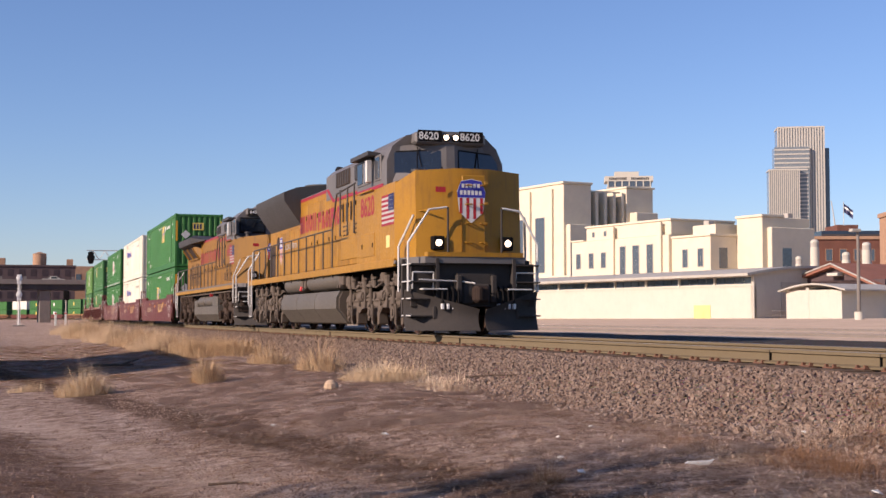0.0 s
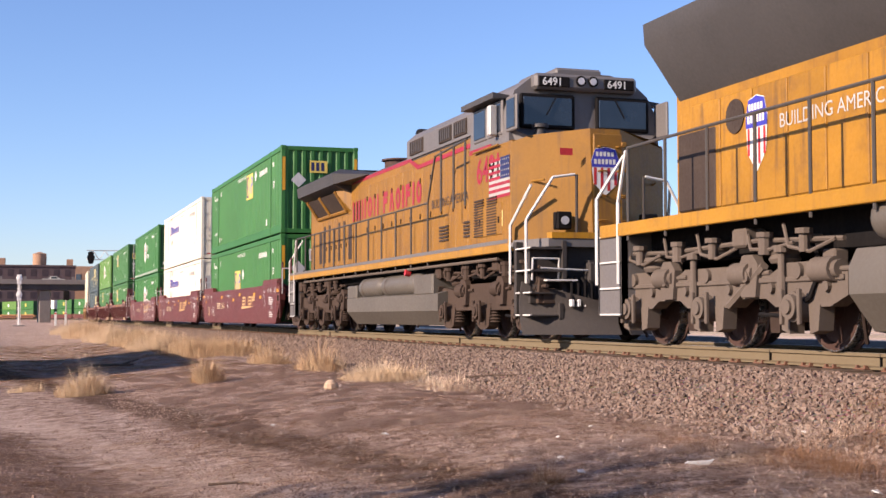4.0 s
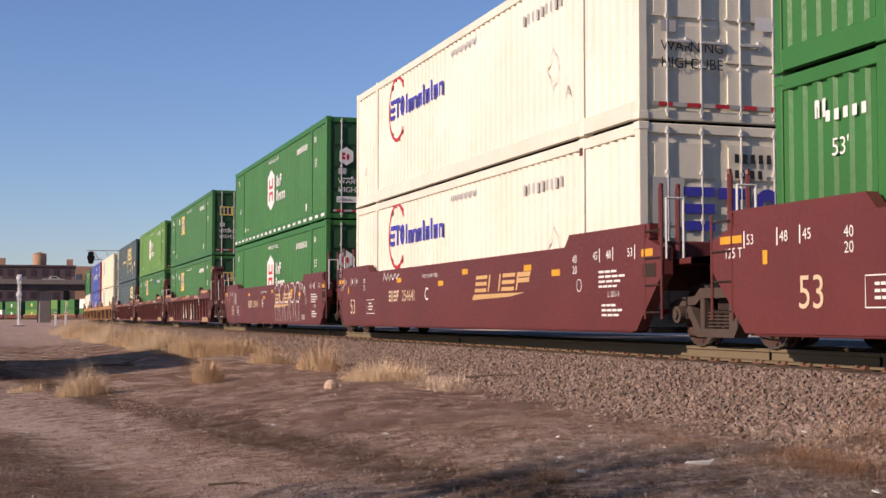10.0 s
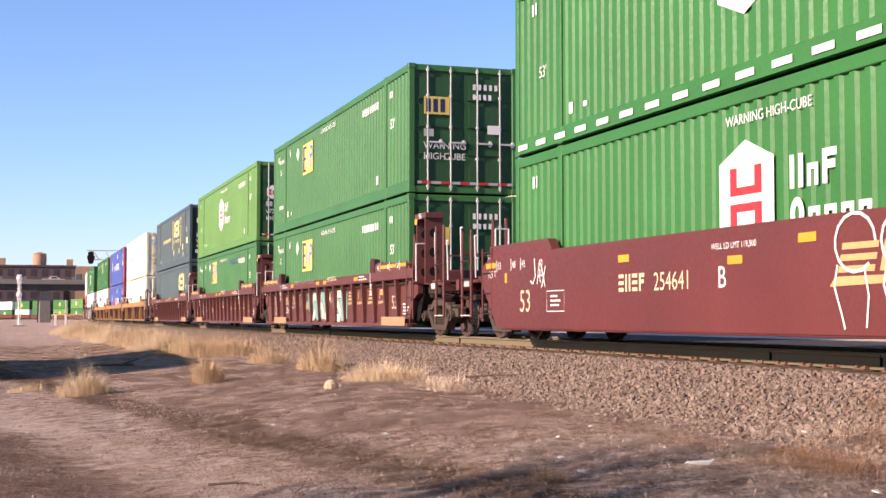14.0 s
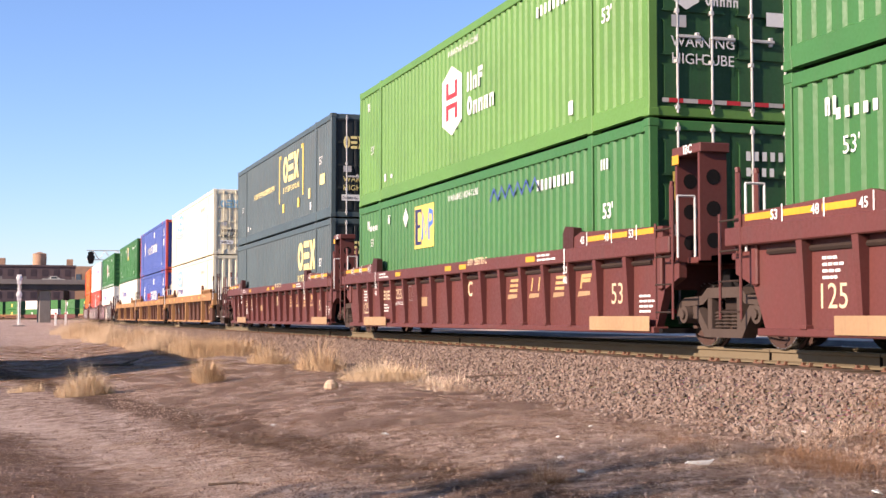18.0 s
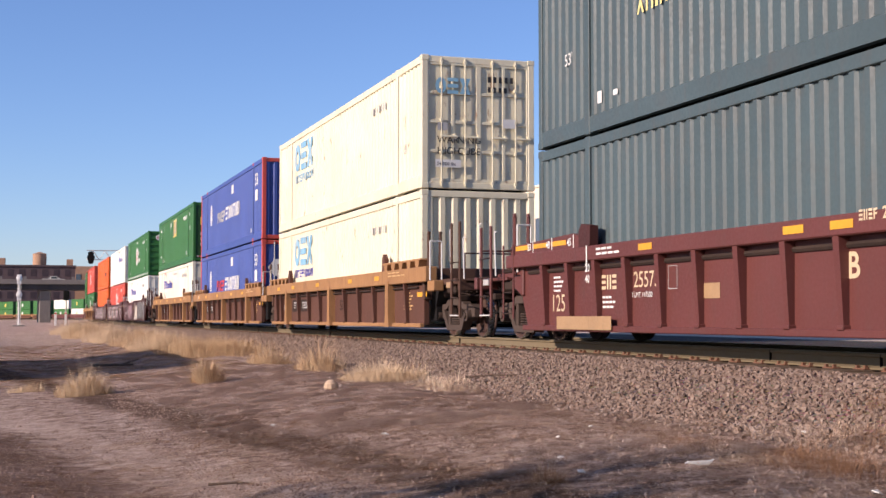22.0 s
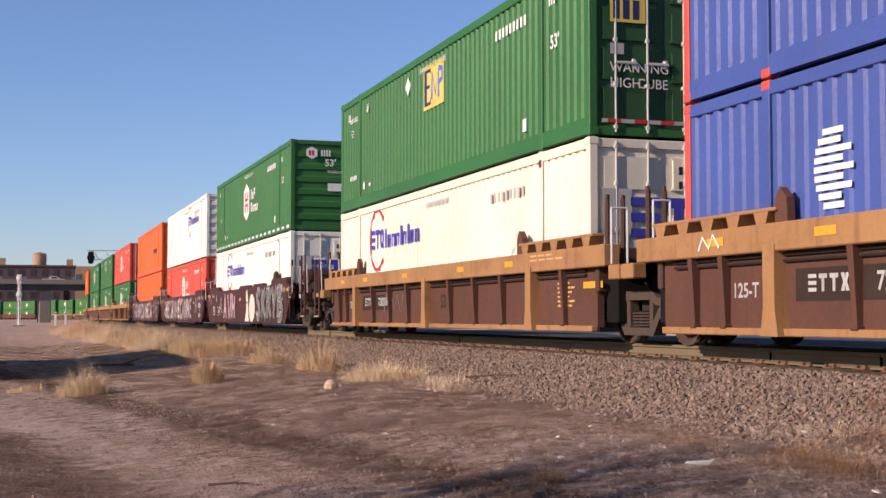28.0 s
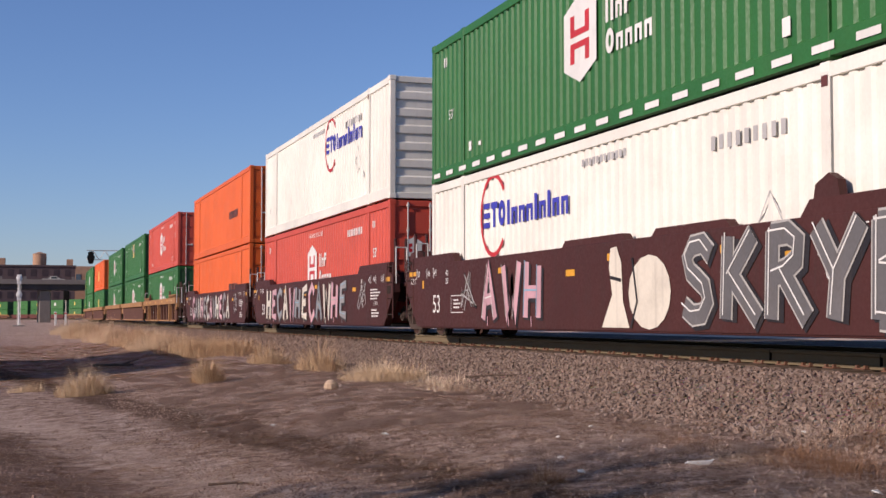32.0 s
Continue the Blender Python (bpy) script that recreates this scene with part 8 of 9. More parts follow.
def graffiti_teal(car, y):
    """Cream hand-drawn shapes with dark edges over ragged teal patches, broken by the ribs."""
    rnd = random.Random(5)
    for x0, x1 in ((-2.05, 0.42), (1.12, 2.75)):
        n = 12
        lo = [(x0 + (x1 - x0) * k / n, 0.29 + (0.45 if k == 0 else 0.2 if k == 1 else 0) + rnd.uniform(0, 0.10)) for k in range(n + 1)]
        hi = [(x0 + (x1 - x0) * k / n, 1.14 - rnd.uniform(0, 0.10)) for k in range(n, -1, -1)]
        part("spray_ground", shape(lo + hi, y), SPRAY_TEAL, car)
        for k in range(5):
            u = rnd.uniform(x0 + 0.1, x1 - 0.1)
            part("spray_drip", strokes([[(u, 0.42), (u + 0.01, 0.25)]], 0.03, y), SPRAY_TEAL, car)
        for k in range(7):
            u = x0 - rnd.uniform(0.0, 0.28)
            v = rnd.uniform(0.72, 1.10)
            part("spray_speck", strokes([[(u, v), (u + rnd.uniform(0.05, 0.2), v + rnd.uniform(-0.04, 0.04))]], 0.03, y), SPRAY_TEAL, car)
    figures = [[[(-0.98, 0.92), (-1.12, 1.0), (-1.36, 0.92), (-1.54, 0.70), (-1.60, 0.46), (-1.42, 0.37), (-1.18, 0.45), (-1.06, 0.60)]],
               [[(-0.36, 1.04), (-0.50, 0.72), (-0.60, 0.46)], [(-0.52, 0.62), (-0.28, 0.72), (-0.10, 0.66), (-0.06, 0.34)]],
               [[(0.22, 0.52), (0.26, 0.34)]],
               [[(2.05, 1.0), (1.70, 1.02), (1.60, 0.80), (1.82, 0.68), (2.02, 0.52), (1.86, 0.36), (1.56, 0.40)]],
               [[(2.42, 1.02), (2.38, 0.38)]]]
    for lines in figures:
        part("spray_edge", strokes(lines, 0.27, y - 0.003), SPRAY_BLACK, car)
        part("spray_block", strokes(lines, 0.215, y - 0.006), SPRAY_CREAM, car)
    scrawl = []
    for k in range(24):
        u = -3.40 + k * 0.118
        if k not in (5, 9, 15):
            scrawl.append([(u + rnd.uniform(0, 0.11), 1.35 + 0.1 * ((j + k) % 2) + rnd.uniform(-0.02, 0.02)) for j in range(4)])
    part("spray_tag", strokes(scrawl, 0.014, -1.53), SPRAY_PINK, car)


def graffiti_blocks(car, i, y):
    """Large sprayed blocks: silver with black and white edges, cream shapes, pink scrawl."""
    rnd = random.Random(i)
    if i == 9:
        letters = ([[(0.85, 0.80), (0.62, 0.95), (0.32, 0.93), (0.15, 0.78), (0.25, 0.60), (0.45, 0.51), (0.68, 0.40), (0.76, 0.22), (0.60, 0.07), (0.32, 0.05), (0.05, 0.16)]],
                   [[(0.18, 1.0), (0.10, 0.0)], [(0.85, 1.0), (0.22, 0.50)], [(0.28, 0.52), (0.98, 0.0)]],
                   [[(0.12, 0.0), (0.18, 1.0)], [(0.14, 0.96), (0.55, 0.97), (0.78, 0.86), (0.74, 0.66), (0.50, 0.55), (0.2, 0.5)], [(0.42, 0.52), (0.98, 0.0)]],
                   [[(0.02, 1.0), (0.46, 0.48)], [(0.95, 1.02), (0.46, 0.48), (0.38, 0.0)]],
                   [[(0.12, 0.0), (0.16, 1.0)], [(0.12, 0.96), (0.50, 0.97), (0.68, 0.84), (0.62, 0.66), (0.2, 0.54)], [(0.2, 0.52), (0.70, 0.48), (0.95, 0.32), (0.86, 0.10), (0.55, 0.0), (0.12, 0.03)]])
        for k, lines in enumerate(letters):
            x = 3.30 + k * 0.98
            put = [[(x + u * 0.84, 0.36 + v * 0.98) for u, v in ln] for ln in lines]
            part("spray_shadow", strokes([[(u + 0.07, v - 0.03) for u, v in ln] for ln in put], 0.34, y), SPRAY_BLACK, car)
            part("spray_edge", strokes(put, 0.30, y - 0.006), INK_FADED, car)
            part("spray_block", strokes(put, 0.245, y - 0.012), SPRAY_GREY, car)
            part("spray_shine", strokes([[(u - 0.06, v + 0.05) for u, v in ln] for ln in put], 0.022, y - 0.018), INK_WHITE, car)
        part("spray_shape", shape([(0.85, 0.24), (1.75, 0.24), (1.55, 0.6), (1.5, 1.15), (1.35, 1.38), (1.15, 1.36), (1.1, 1.1), (1.2, 0.7)], y), SPRAY_CREAM, car)
        part("spray_shape", shape([(2.35 + 0.62 * math.cos(a), 0.72 + 0.50 * math.sin(a)) for a in [q * 0.393 for q in range(16)]], y - 0.002), SPRAY_CREAM, car)
        part("spray_edge", strokes([[(1.8, 0.24), (2.0, 0.6), (1.85, 1.2)], [(1.15, 0.95), (1.5, 0.9)]], 0.05, y - 0.006), SPRAY_BLACK, car)
        span = (-4.3, -0.9)
        scr = (-5.5, -4.5)
    else:
        span = (-6.4, 5.6)
        scr = (5.9, 6.8)
    bends = ([[(0.05, 0.0), (0.15, 1.0)], [(0.8, 0.95), (0.7, 0.0)], [(0.1, 0.52), (0.75, 0.5)]],
             [[(0.85, 0.95), (0.2, 0.9), (0.12, 0.1), (0.85, 0.05)], [(0.15, 0.5), (0.7, 0.52)]],
             [[(0.85, 0.8), (0.5, 1.0), (0.12, 0.75), (0.1, 0.25), (0.45, 0.0), (0.9, 0.2)]],
             [[(0.1, 0.0), (0.45, 1.0), (0.85, 0.0)], [(0.25, 0.4), (0.7, 0.4)]],
             [[(0.1, 1.0), (0.3, 0.0), (0.5, 0.8), (0.7, 0.0), (0.95, 1.0)]])
    wide = 1.05 if i == 9 else 0.95
    for k in range(int((span[1] - span[0]) / wide)):
        x = span[0] + k * wide
        lines = [[(x + u * 0.86 + rnd.uniform(-0.04, 0.04), 0.36 + v * 0.92 + rnd.uniform(-0.04, 0.04)) for u, v in ln] for ln in bends[(k + i * 2) % 5]]
        mt = SPRAY_PINK if i == 9 else (SPRAY_FADE, SPRAY_CREAM, SPRAY_PINK)[(k + i) % 3]
        part("spray_shadow", strokes([[(u + 0.05, w - 0.04) for u, w in ln] for ln in lines], 0.27, y), SPRAY_BLACK, car)
        part("spray_stroke", strokes(lines, 0.21, y - 0.005), mt, car)
        part("spray_edge", strokes([[(u - 0.08, w + 0.03) for u, w in ln] for ln in lines], 0.025, y - 0.010), (INK_WHITE, INK_FADED, INK_CYAN)[k % 3], car)
        part("spray_drip", strokes([[(x + 0.3, 0.4), (x + 0.31, 0.24)]], 0.03, y - 0.005), mt, car)
    part("spray_tag", strokes([[(rnd.uniform(*scr), rnd.uniform(0.5, 1.3)) for _ in range(14)]], 0.035, y - 0.004), INK_GREY, car)
    if i == 9:
        part("spray_tag", strokes([[(rnd.uniform(7.6, 8.2), rnd.uniform(1.15, 1.42)) for _ in range(14)]], 0.03, y - 0.006), INK_WHITE, car)
        for x0, x1 in ((-0.7, 1.6), (2.35, 4.45)):
            part("top_guard", Mesh().prism([(x0, 1.44), (x1, 1.44), (x1 - 0.15, 1.56), (x0 + 0.15, 1.56)], -1.50, -1.36, "y"), WELL_DARK, car)
        part("guide_horn", Mesh().prism([(6.1, 1.6), (6.6, 1.6), (6.55, 1.82), (6.4, 1.90), (6.15, 1.8)], -1.47, -1.37, "y"), WELL_DARK, car)
        part("notice", strokes([[(9.0, 1.0), (9.35, 1.0), (9.35, 1.32), (9.0, 1.32), (9.0, 1.0)]], 0.02, y), INK_WHITE, car)


def units():
    ends = [("coupler", "share"), ("share", "share"), ("share", "coupler")]
    kinds = ["plate"] * 3 + ["rib"] * 3 + ["tan"] * 3 + ["tag"] * 3 + ["tan"] * 3
    style = {"plate": (PLATE_L, "plate", WELL_RED), "rib": (RIB_L, "rib", WELL_RIB), "tan": (TAN_L, "tan", WELL_TAN), "tag": (TAG_L, "plate", WELL_DARK)}
    made = []
    for i, s in enumerate(CARS):
        lab, kind, col = style[kinds[i]]
        car = well_car(lab, kind, col, *ends[i % 3], near=i < 13)
        well_marks(car, kinds[i], i)
        made.append(rides(car, s, 0.0, 9.8))
    return made


def load_all():
    S = CARS
    def both(i, lab, col, end, deco, **kw):
        for top in (False, True):
            c = container(lab, col, end, **kw)
            deco(c, top)
            load(c, S[i], top)
    def one(i, top, lab, col, end, deco, **kw):
        c = container(lab, col, end, **kw)
        deco(c)
        load(c, S[i], top)
    def emp_front(c, top):
        emp(c, 1.82 if top else -0.87, 1.62 if top else 1.03)
        ex = ENDX + 0.002
        part("logo_panel", plate(-0.35, 0.25, 2.0, 2.4, ex, "end"), INK_YELLOW if top else INK_WHITE, c)
        part("logo_block", bars(-0.3, 0.2, 2.06, 2.34, 3, ex + 0.003, "end", gap=0.35, hollow=False), INK_NAVY, c)
        part("placard", shape([(-0.98, 1.75), (-0.72, 1.5), (-0.46, 1.75), (-0.72, 2.0)], ex + 0.004, "end"), GALV, c)
        lettering("53'", 0.2, INK_WHITE, c, ex, -0.1, 1.3, "end")
        part("load_plate", plate(-0.15, 0.35, 0.5, 0.75, ex, "end"), INK_WHITE, c)
        part("warning_strip", plate(-1.26, -1.16, 1.4, 2.5, ex, "end"), INK_AMBER, c)
        part("warning_strip", plate(1.16, 1.26, 1.4, 2.5, ex, "end"), INK_AMBER, c)
    both(0, "green corrugated container with a yellow square mark", GREEN, "ribs", emp_front)
    both(1, "ivory container with a red ring and blue bars", IVORY, "door", lambda c, t: (stg(c), door_signs(c, INK_BLACK, None if t else "stg")))
    both(2, "green container with a white hexagon mark and dashed reflectors", GREEN, "door", lambda c, t: (hub(c, dashes=t), door_signs(c, INK_WHITE, "hex", t)))
    both(3, "faded green container with a yellow square mark", GREEN_MID, "door", lambda c, t: (emp(c, -2.70, 1.52, diamond=-1.46), door_signs(c, INK_WHITE, "emp")))
    one(4, True, "light green container with a white hexagon mark", GREEN_LIGHT, "door", lambda c: (hub(c, -0.65, dashes=False), door_signs(c, INK_WHITE, "hex")))
    one(4, False, "green container with a yellow square mark and blue smear", GREEN_MID, "door", lambda c: (emp(c, -2.54, diamond=-1.4), part("smear", strokes([[(1.6 + 0.2 * k, 2.26 + 0.22 * (k % 2)) for k in range(13)]], 0.06, SIDE), BLUE, c), door_signs(c, INK_WHITE, "emp")))
    def csx(c, t):
        x = 2.05 if t else 4.5
        brand(c, INK_PALE, x - 0.95, x + 1.55, 1.55, 2.42, 3, SIDE, gap=0.08, forms="o=x")
        brand(c, INK_PALE, x - 0.95, x + 1.6, 1.24, 1.42, 9, SIDE, forms="|ht=phoo^|")
        if t:
            for k in (-1, 1):
                part("bracket", plate(x + 0.3 + k * 1.88 - 0.08, x + 0.3 + k * 1.88 + 0.08, 0.95, 2.52, SIDE), INK_YELLOW, c)
                part("bracket", plate(*sorted((x + 0.3 + k * 1.88, x + 0.3 + k * 1.6)), 2.40, 2.52, SIDE), INK_YELLOW, c)
                part("stencil", plate(x + 0.3 + k * 1.2 - 0.15, x + 0.3 + k * 1.2 + 0.15, 0.62, 0.9, SIDE), INK_YELLOW, c)
            brand(c, INK_PALE, -4.4, -0.4, 1.47, 1.66, 12, SIDE, forms="^h|ht=pohop=oph")
            part("stencil", plate(5.0, 5.3, 0.75, 1.05, SIDE), INK_PALE, c)
            part("stencil", plate(6.6, 7.2, 1.0, 1.3, SIDE), INK_PALE, c)
        marks(c, INK_WHITE, num=False)
        door_signs(c, INK_PALE, "yellow", t, False)
    both(5, "slate blue container with yellow bar lettering", GREY_BLUE, "grid", csx)
    def cream(c, t):
        brand(c, INK_WORN, -5.6, -3.0, 1.72, 2.56, 3, SIDE, gap=0.1, forms="o=x")
        brand(c, INK_WORN if t else INK_BLUE, -5.5, -2.9, 1.36, 1.60, 9, SIDE, forms="|ht=phoo^|")
        part("stencil", bars(3.7, 5.2, 2.14, 2.32, 8, SIDE, gap=0.55, hollow=False), INK_GREY, c)
        lettering("53'", 0.2, INK_GREY, c, 6.6, SIDE, 0.9)
        lettering("53'", 0.18, INK_GREY, c, -7.3, SIDE, 0.6)
    one(6, True, "weathered cream container with blue bars and panelled doors", CREAM, "grid", lambda c: (cream(c, True), door_signs(c, INK_BLACK, "cyan", True, False)), rods=CREAM)
    one(6, False, "weathered cream container with a ribbed end wall", CREAM, "ribs", lambda c: cream(c, False))
    def pacer(c, t):
        brand(c, INK_RED if not t else INK_FADED, -2.95, -0.85, 1.25, 1.70, 5, SIDE, gap=0.14, forms="p^o=p")
        brand(c, INK_WHITE, -0.6, 2.9, 1.25, 1.78, 9, SIDE, gap=0.14, forms="=t^oht|^|h")
        for k in range(9):
            z = 1.30 + 0.10 * k
            w = 0.36 * math.sqrt(max(0.0, 1 - ((z + 0.03 - 1.73) / 0.47) ** 2))
            part("badge_stripe", plate(-4.8 - w, -4.8 + w * (0.5 if k % 2 else 1.0), z, z + 0.068, SIDE), INK_WHITE, c)
        lettering("53", 0.42, INK_WHITE, c, 6.45, SIDE, 2.02, bold=True)
        part("notice", plate(0.9, 1.4, 2.2, 2.55, SIDE), INK_WHITE, c)
        part("notice", plate(6.5, 7.0, 1.45, 1.85, SIDE), INK_WHITE, c)
        part("notice", plate(5.6, 5.75, 0.35, 0.5, SIDE), INK_WHITE, c)
        if not t:
            for y in (-0.6, 0.6):
                part("badge", shape([(y - 0.5, 1.9), (y - 0.25, 1.6), (y + 0.25, 1.6), (y + 0.5, 1.9), (y + 0.25, 2.2), (y - 0.25, 2.2)], ENDX + 0.012, "end"), INK_WHITE, c)
    one(7, True, "blue container with red corner posts and white bars", BLUE, "ribs", lambda c: pacer(c, True), edge=RED_EDGE)
    one(7, False, "blue container with red corner posts and white door badges", BLUE, "door", lambda c: pacer(c, False), edge=RED_EDGE)
    one(8, True, "dark green container with a yellow square mark", GREEN_DARK, "door", lambda c: (emp(c, 0.12, diamond=-1.9), door_signs(c, INK_WHITE, "emp")))
    one(8, False, "ivory container with a red ring and blue bars", IVORY, "door", lambda c: (stg(c, -4.4), door_signs(c, INK_BLACK, "stg")))
    one(9, True, "dark green container with a white hexagon mark and banded end", GREEN_DARK, "bands", lambda c: (hub(c), part("load_plate", plate(-0.1, 0.5, 1.25, 1.5, ENDX, "end"), INK_WHITE, c), lettering("53'", 0.22, INK_WHITE, c, ENDX, -0.2, 2.05, "end", True), lettering("WARNING HIGH CUBE", 0.095, INK_WHITE, c, ENDX, -0.10, 1.82, "end"), part("hexagon", shape([(-0.80, 2.36), (-0.62, 2.26), (-0.44, 2.36), (-0.44, 2.56), (-0.62, 2.66), (-0.80, 2.56)], ENDX + 0.004, "end"), INK_WHITE, c), part("hexagon_mark", bars(-0.72, -0.52, 2.38, 2.54, 2, ENDX + 0.008, "end", hollow=False), INK_RED, c), part("stencil", bars(-0.32, 0.02, 2.36, 2.56, 4, ENDX + 0.004, "end", gap=0.4, hollow=False), INK_WHITE, c)))
    one(9, False, "white container with a red ring and blue bars", WHITE, "door", lambda c: (stg(c, -4.38), door_signs(c, INK_BLACK, "stg")))
    one(10, True, "white container with grey banded end and blue bars", WHITE, "bands", lambda c: stg(c, 1.9))
    one(10, False, "red container with a white hexagon mark", RED, "door", lambda c: (hub(c, dashes=False), door_signs(c, INK_WHITE, "hex")))
    both(11, "plain orange corrugated steel container", ORANGE, "door", lambda c, t: brand(c, INK_BLACK, 3.0, 5.2, 1.2, 1.5, 6, SIDE, hollow=False))
    one(12, True, "red container with a white hexagon mark", RED, "door", lambda c: hub(c, dashes=False))
    one(12, False, "dark green container with a white hexagon mark", GREEN_DARK, "door", lambda c: hub(c, dashes=False))
    both(13, "dark green container with a white hexagon mark", GREEN_DARK, "door", lambda c, t: hub(c, dashes=False) if not t else emp(c, -0.5, diamond=-1.4))
    both(14, "green container with a white hexagon mark", GREEN_DARK, "door", lambda c, t: hub(c, dashes=False))


def far_train():
    """The rest of the train, which stays far up the line."""
    tops = [ORANGE, GREEN, GREEN_MID, GREEN, GREEN_DARK, WHITE, GREEN, GREEN_LIGHT, GREEN, GREEN_MID, GREEN, WHITE, GREEN, GREEN_DARK, GREEN, GREEN_MID, GREEN, GREEN, GREEN_DARK, GREEN, GREEN_MID, GREEN]
    lows = [GREEN_DARK, GREEN, GREEN, GREEN_DARK, GREEN, GREEN, GREEN_MID, GREEN, GREEN_LIGHT, GREEN, WHITE, GREEN, GREEN, GREEN, GREEN_MID, GREEN, GREEN_DARK, GREEN, GREEN, GREEN_MID, GREEN, GREEN]
    s = CARS[-1] - 22.8
    ends = [("coupler", "share"), ("share", "share"), ("share", "coupler")]
    for i in range(22):
        car = well_car("distant brown well car under stacked containers", "tan" if i % 6 < 3 else "rib", WELL_TAN if i % 6 < 3 else WELL_RIB, *ends[i % 3], near=False)
        rides(car, s, 0.0, 9.8)
        for top, cols in ((False, lows), (True, tops)):
            col = cols[i]
            c = container(f"{col.name.replace(' container paint', '')} container far up the train", col, "door", detail=False)
            part("logo_panel", plate(-1.2, 0.2, 1.0, 2.0, SIDE), INK_WHITE if i % 2 else INK_YELLOW, c)
            load(c, s, top)
        s -= 19.5 if i % 3 < 2 else 22.8


units()
load_all()
far_train()
# ---- stones, grass and litter on the ground ----
def stone_mix(name, tones, rough=0.9):
    """Loose stones: every piece takes its own tone."""
    m, t, p, link = nodes_of(name)
    geo = t.nodes.new("ShaderNodeNewGeometry")
    cr = t.nodes.new("ShaderNodeValToRGB")
    el = cr.color_ramp.elements
    for i, c in enumerate(tones):
        e = el[i] if i < 2 else el.new(0.5)
        e.position, e.color = i / (len(tones) - 1), (*c, 1)
    link(geo.outputs["Random Per Island"], cr.inputs["Fac"])
    n = noise_node(t, link, 40.0, 4)
    link(mix(t, link, ramp(t, link, n, 0.3, 0.7, 0.0, 0.5), cr.outputs["Color"], (0.10, 0.075, 0.062)), p.inputs["Base Color"])
    p.inputs["Roughness"].default_value = rough
    p.inputs["Specular IOR Level"].default_value = 0.15
    return m


rng = np.random.default_rng(7)


def stones(name, label, material, pts, sizes, sink=0.35):
    """Angular broken stones, each a skewed block, all in one mesh."""
    n = len(pts)
    corners = np.array([(x, y, z) for x in (-1, 1) for y in (-1, 1) for z in (-1, 1)], float)
    v = corners[None] * rng.uniform(0.45, 1.0, (n, 8, 3))
    v *= rng.uniform(0.6, 1.15, (n, 1, 3)) * np.asarray(sizes)[:, None, None] * 0.5
    a, b = rng.uniform(0, 6.28, n), rng.uniform(-0.9, 0.9, n)
    ca, sa, cb, sb = np.cos(a), np.sin(a), np.cos(b), np.sin(b)
    x, y, z = v[..., 0].copy(), v[..., 1].copy(), v[..., 2].copy()
    y, z = y * cb[:, None] - z * sb[:, None], y * sb[:, None] + z * cb[:, None]
    x, y = x * ca[:, None] - y * sa[:, None], x * sa[:, None] + y * ca[:, None]
    p = np.asarray(pts)
    v = np.stack([x + p[:, 0:1], y + p[:, 1:2], z + p[:, 2:3] + np.asarray(sizes)[:, None] * (0.5 - sink)], -1).reshape(-1, 3)
    quads = np.array([(0, 1, 3, 2), (4, 6, 7, 5), (0, 4, 5, 1), (2, 3, 7, 6), (0, 2, 6, 4), (1, 5, 7, 3)])
    f = (quads[None] + (np.arange(n) * 8)[:, None, None]).reshape(-1, 4)
    me = bpy.data.meshes.new(name)
    me.from_pydata(v.tolist(), [], f.tolist())
    me.materials.append(material)
    return tagged(new(name, me), label, "stones", kind="stuff")


def spread(n, x0, x1, y0, y1, keep=None):
    out = []
    while len(out) < n:
        x, y = rng.uniform(x0, x1), rng.uniform(y0, y1)
        if keep is None or rng.uniform() < keep(x, y):
            out.append((x, y, ground_z(x, y)))
    return out


STONE = stone_mix("broken ballast stone", [(0.095, 0.062, 0.046), (0.285, 0.195, 0.145), (0.175, 0.120, 0.092), (0.47, 0.345, 0.260), (0.215, 0.115, 0.078), (0.315, 0.235, 0.182)])
GRIT = stone_mix("pale grit", [(0.239, 0.148, 0.111), (0.451, 0.309, 0.240), (0.133, 0.077, 0.057), (0.332, 0.210, 0.163), (0.557, 0.408, 0.338)])


def shoulder(x, y):
    return smooth_step(-4.1, -3.2, y)


pts = spread(30000, -32, -4, -4.1, -1.5, shoulder)
stones("ballast", "pinkish grey crushed stone ballast on the shoulder", STONE, pts, rng.uniform(0.018, 0.058, len(pts)))
pts = spread(16000, -78, -32, -4.0, -1.5, shoulder)
stones("ballast", "pinkish grey crushed stone ballast on the shoulder", STONE, pts, rng.uniform(0.04, 0.085, len(pts)))
pts = spread(5000, -60, -4, -1.3, 2.6)
stones("ballast", "crushed stone ballast between the rails", STONE, [(x, y, -0.235) for x, y, z in pts], rng.uniform(0.04, 0.09, len(pts)), 0.45)
pts = spread(20000, -26, -6, -10.5, -3.4, lambda x, y: (0.25 + 0.75 * smooth_step(-0.05, 0.3, noise.noise((x * 0.7, y * 0.9, 9.0)))) * (1.0 if x > -15 else 0.4))
stones("grit", "scattered pale grit on the dirt", GRIT, pts, rng.uniform(0.004, 0.015, len(pts)), 0.3)
pts = spread(500, -30, -6, -9.5, -3.6)
stones("pebbles", "loose pebbles on the dirt", GRIT, pts, rng.uniform(0.015, 0.035, len(pts)), 0.4)

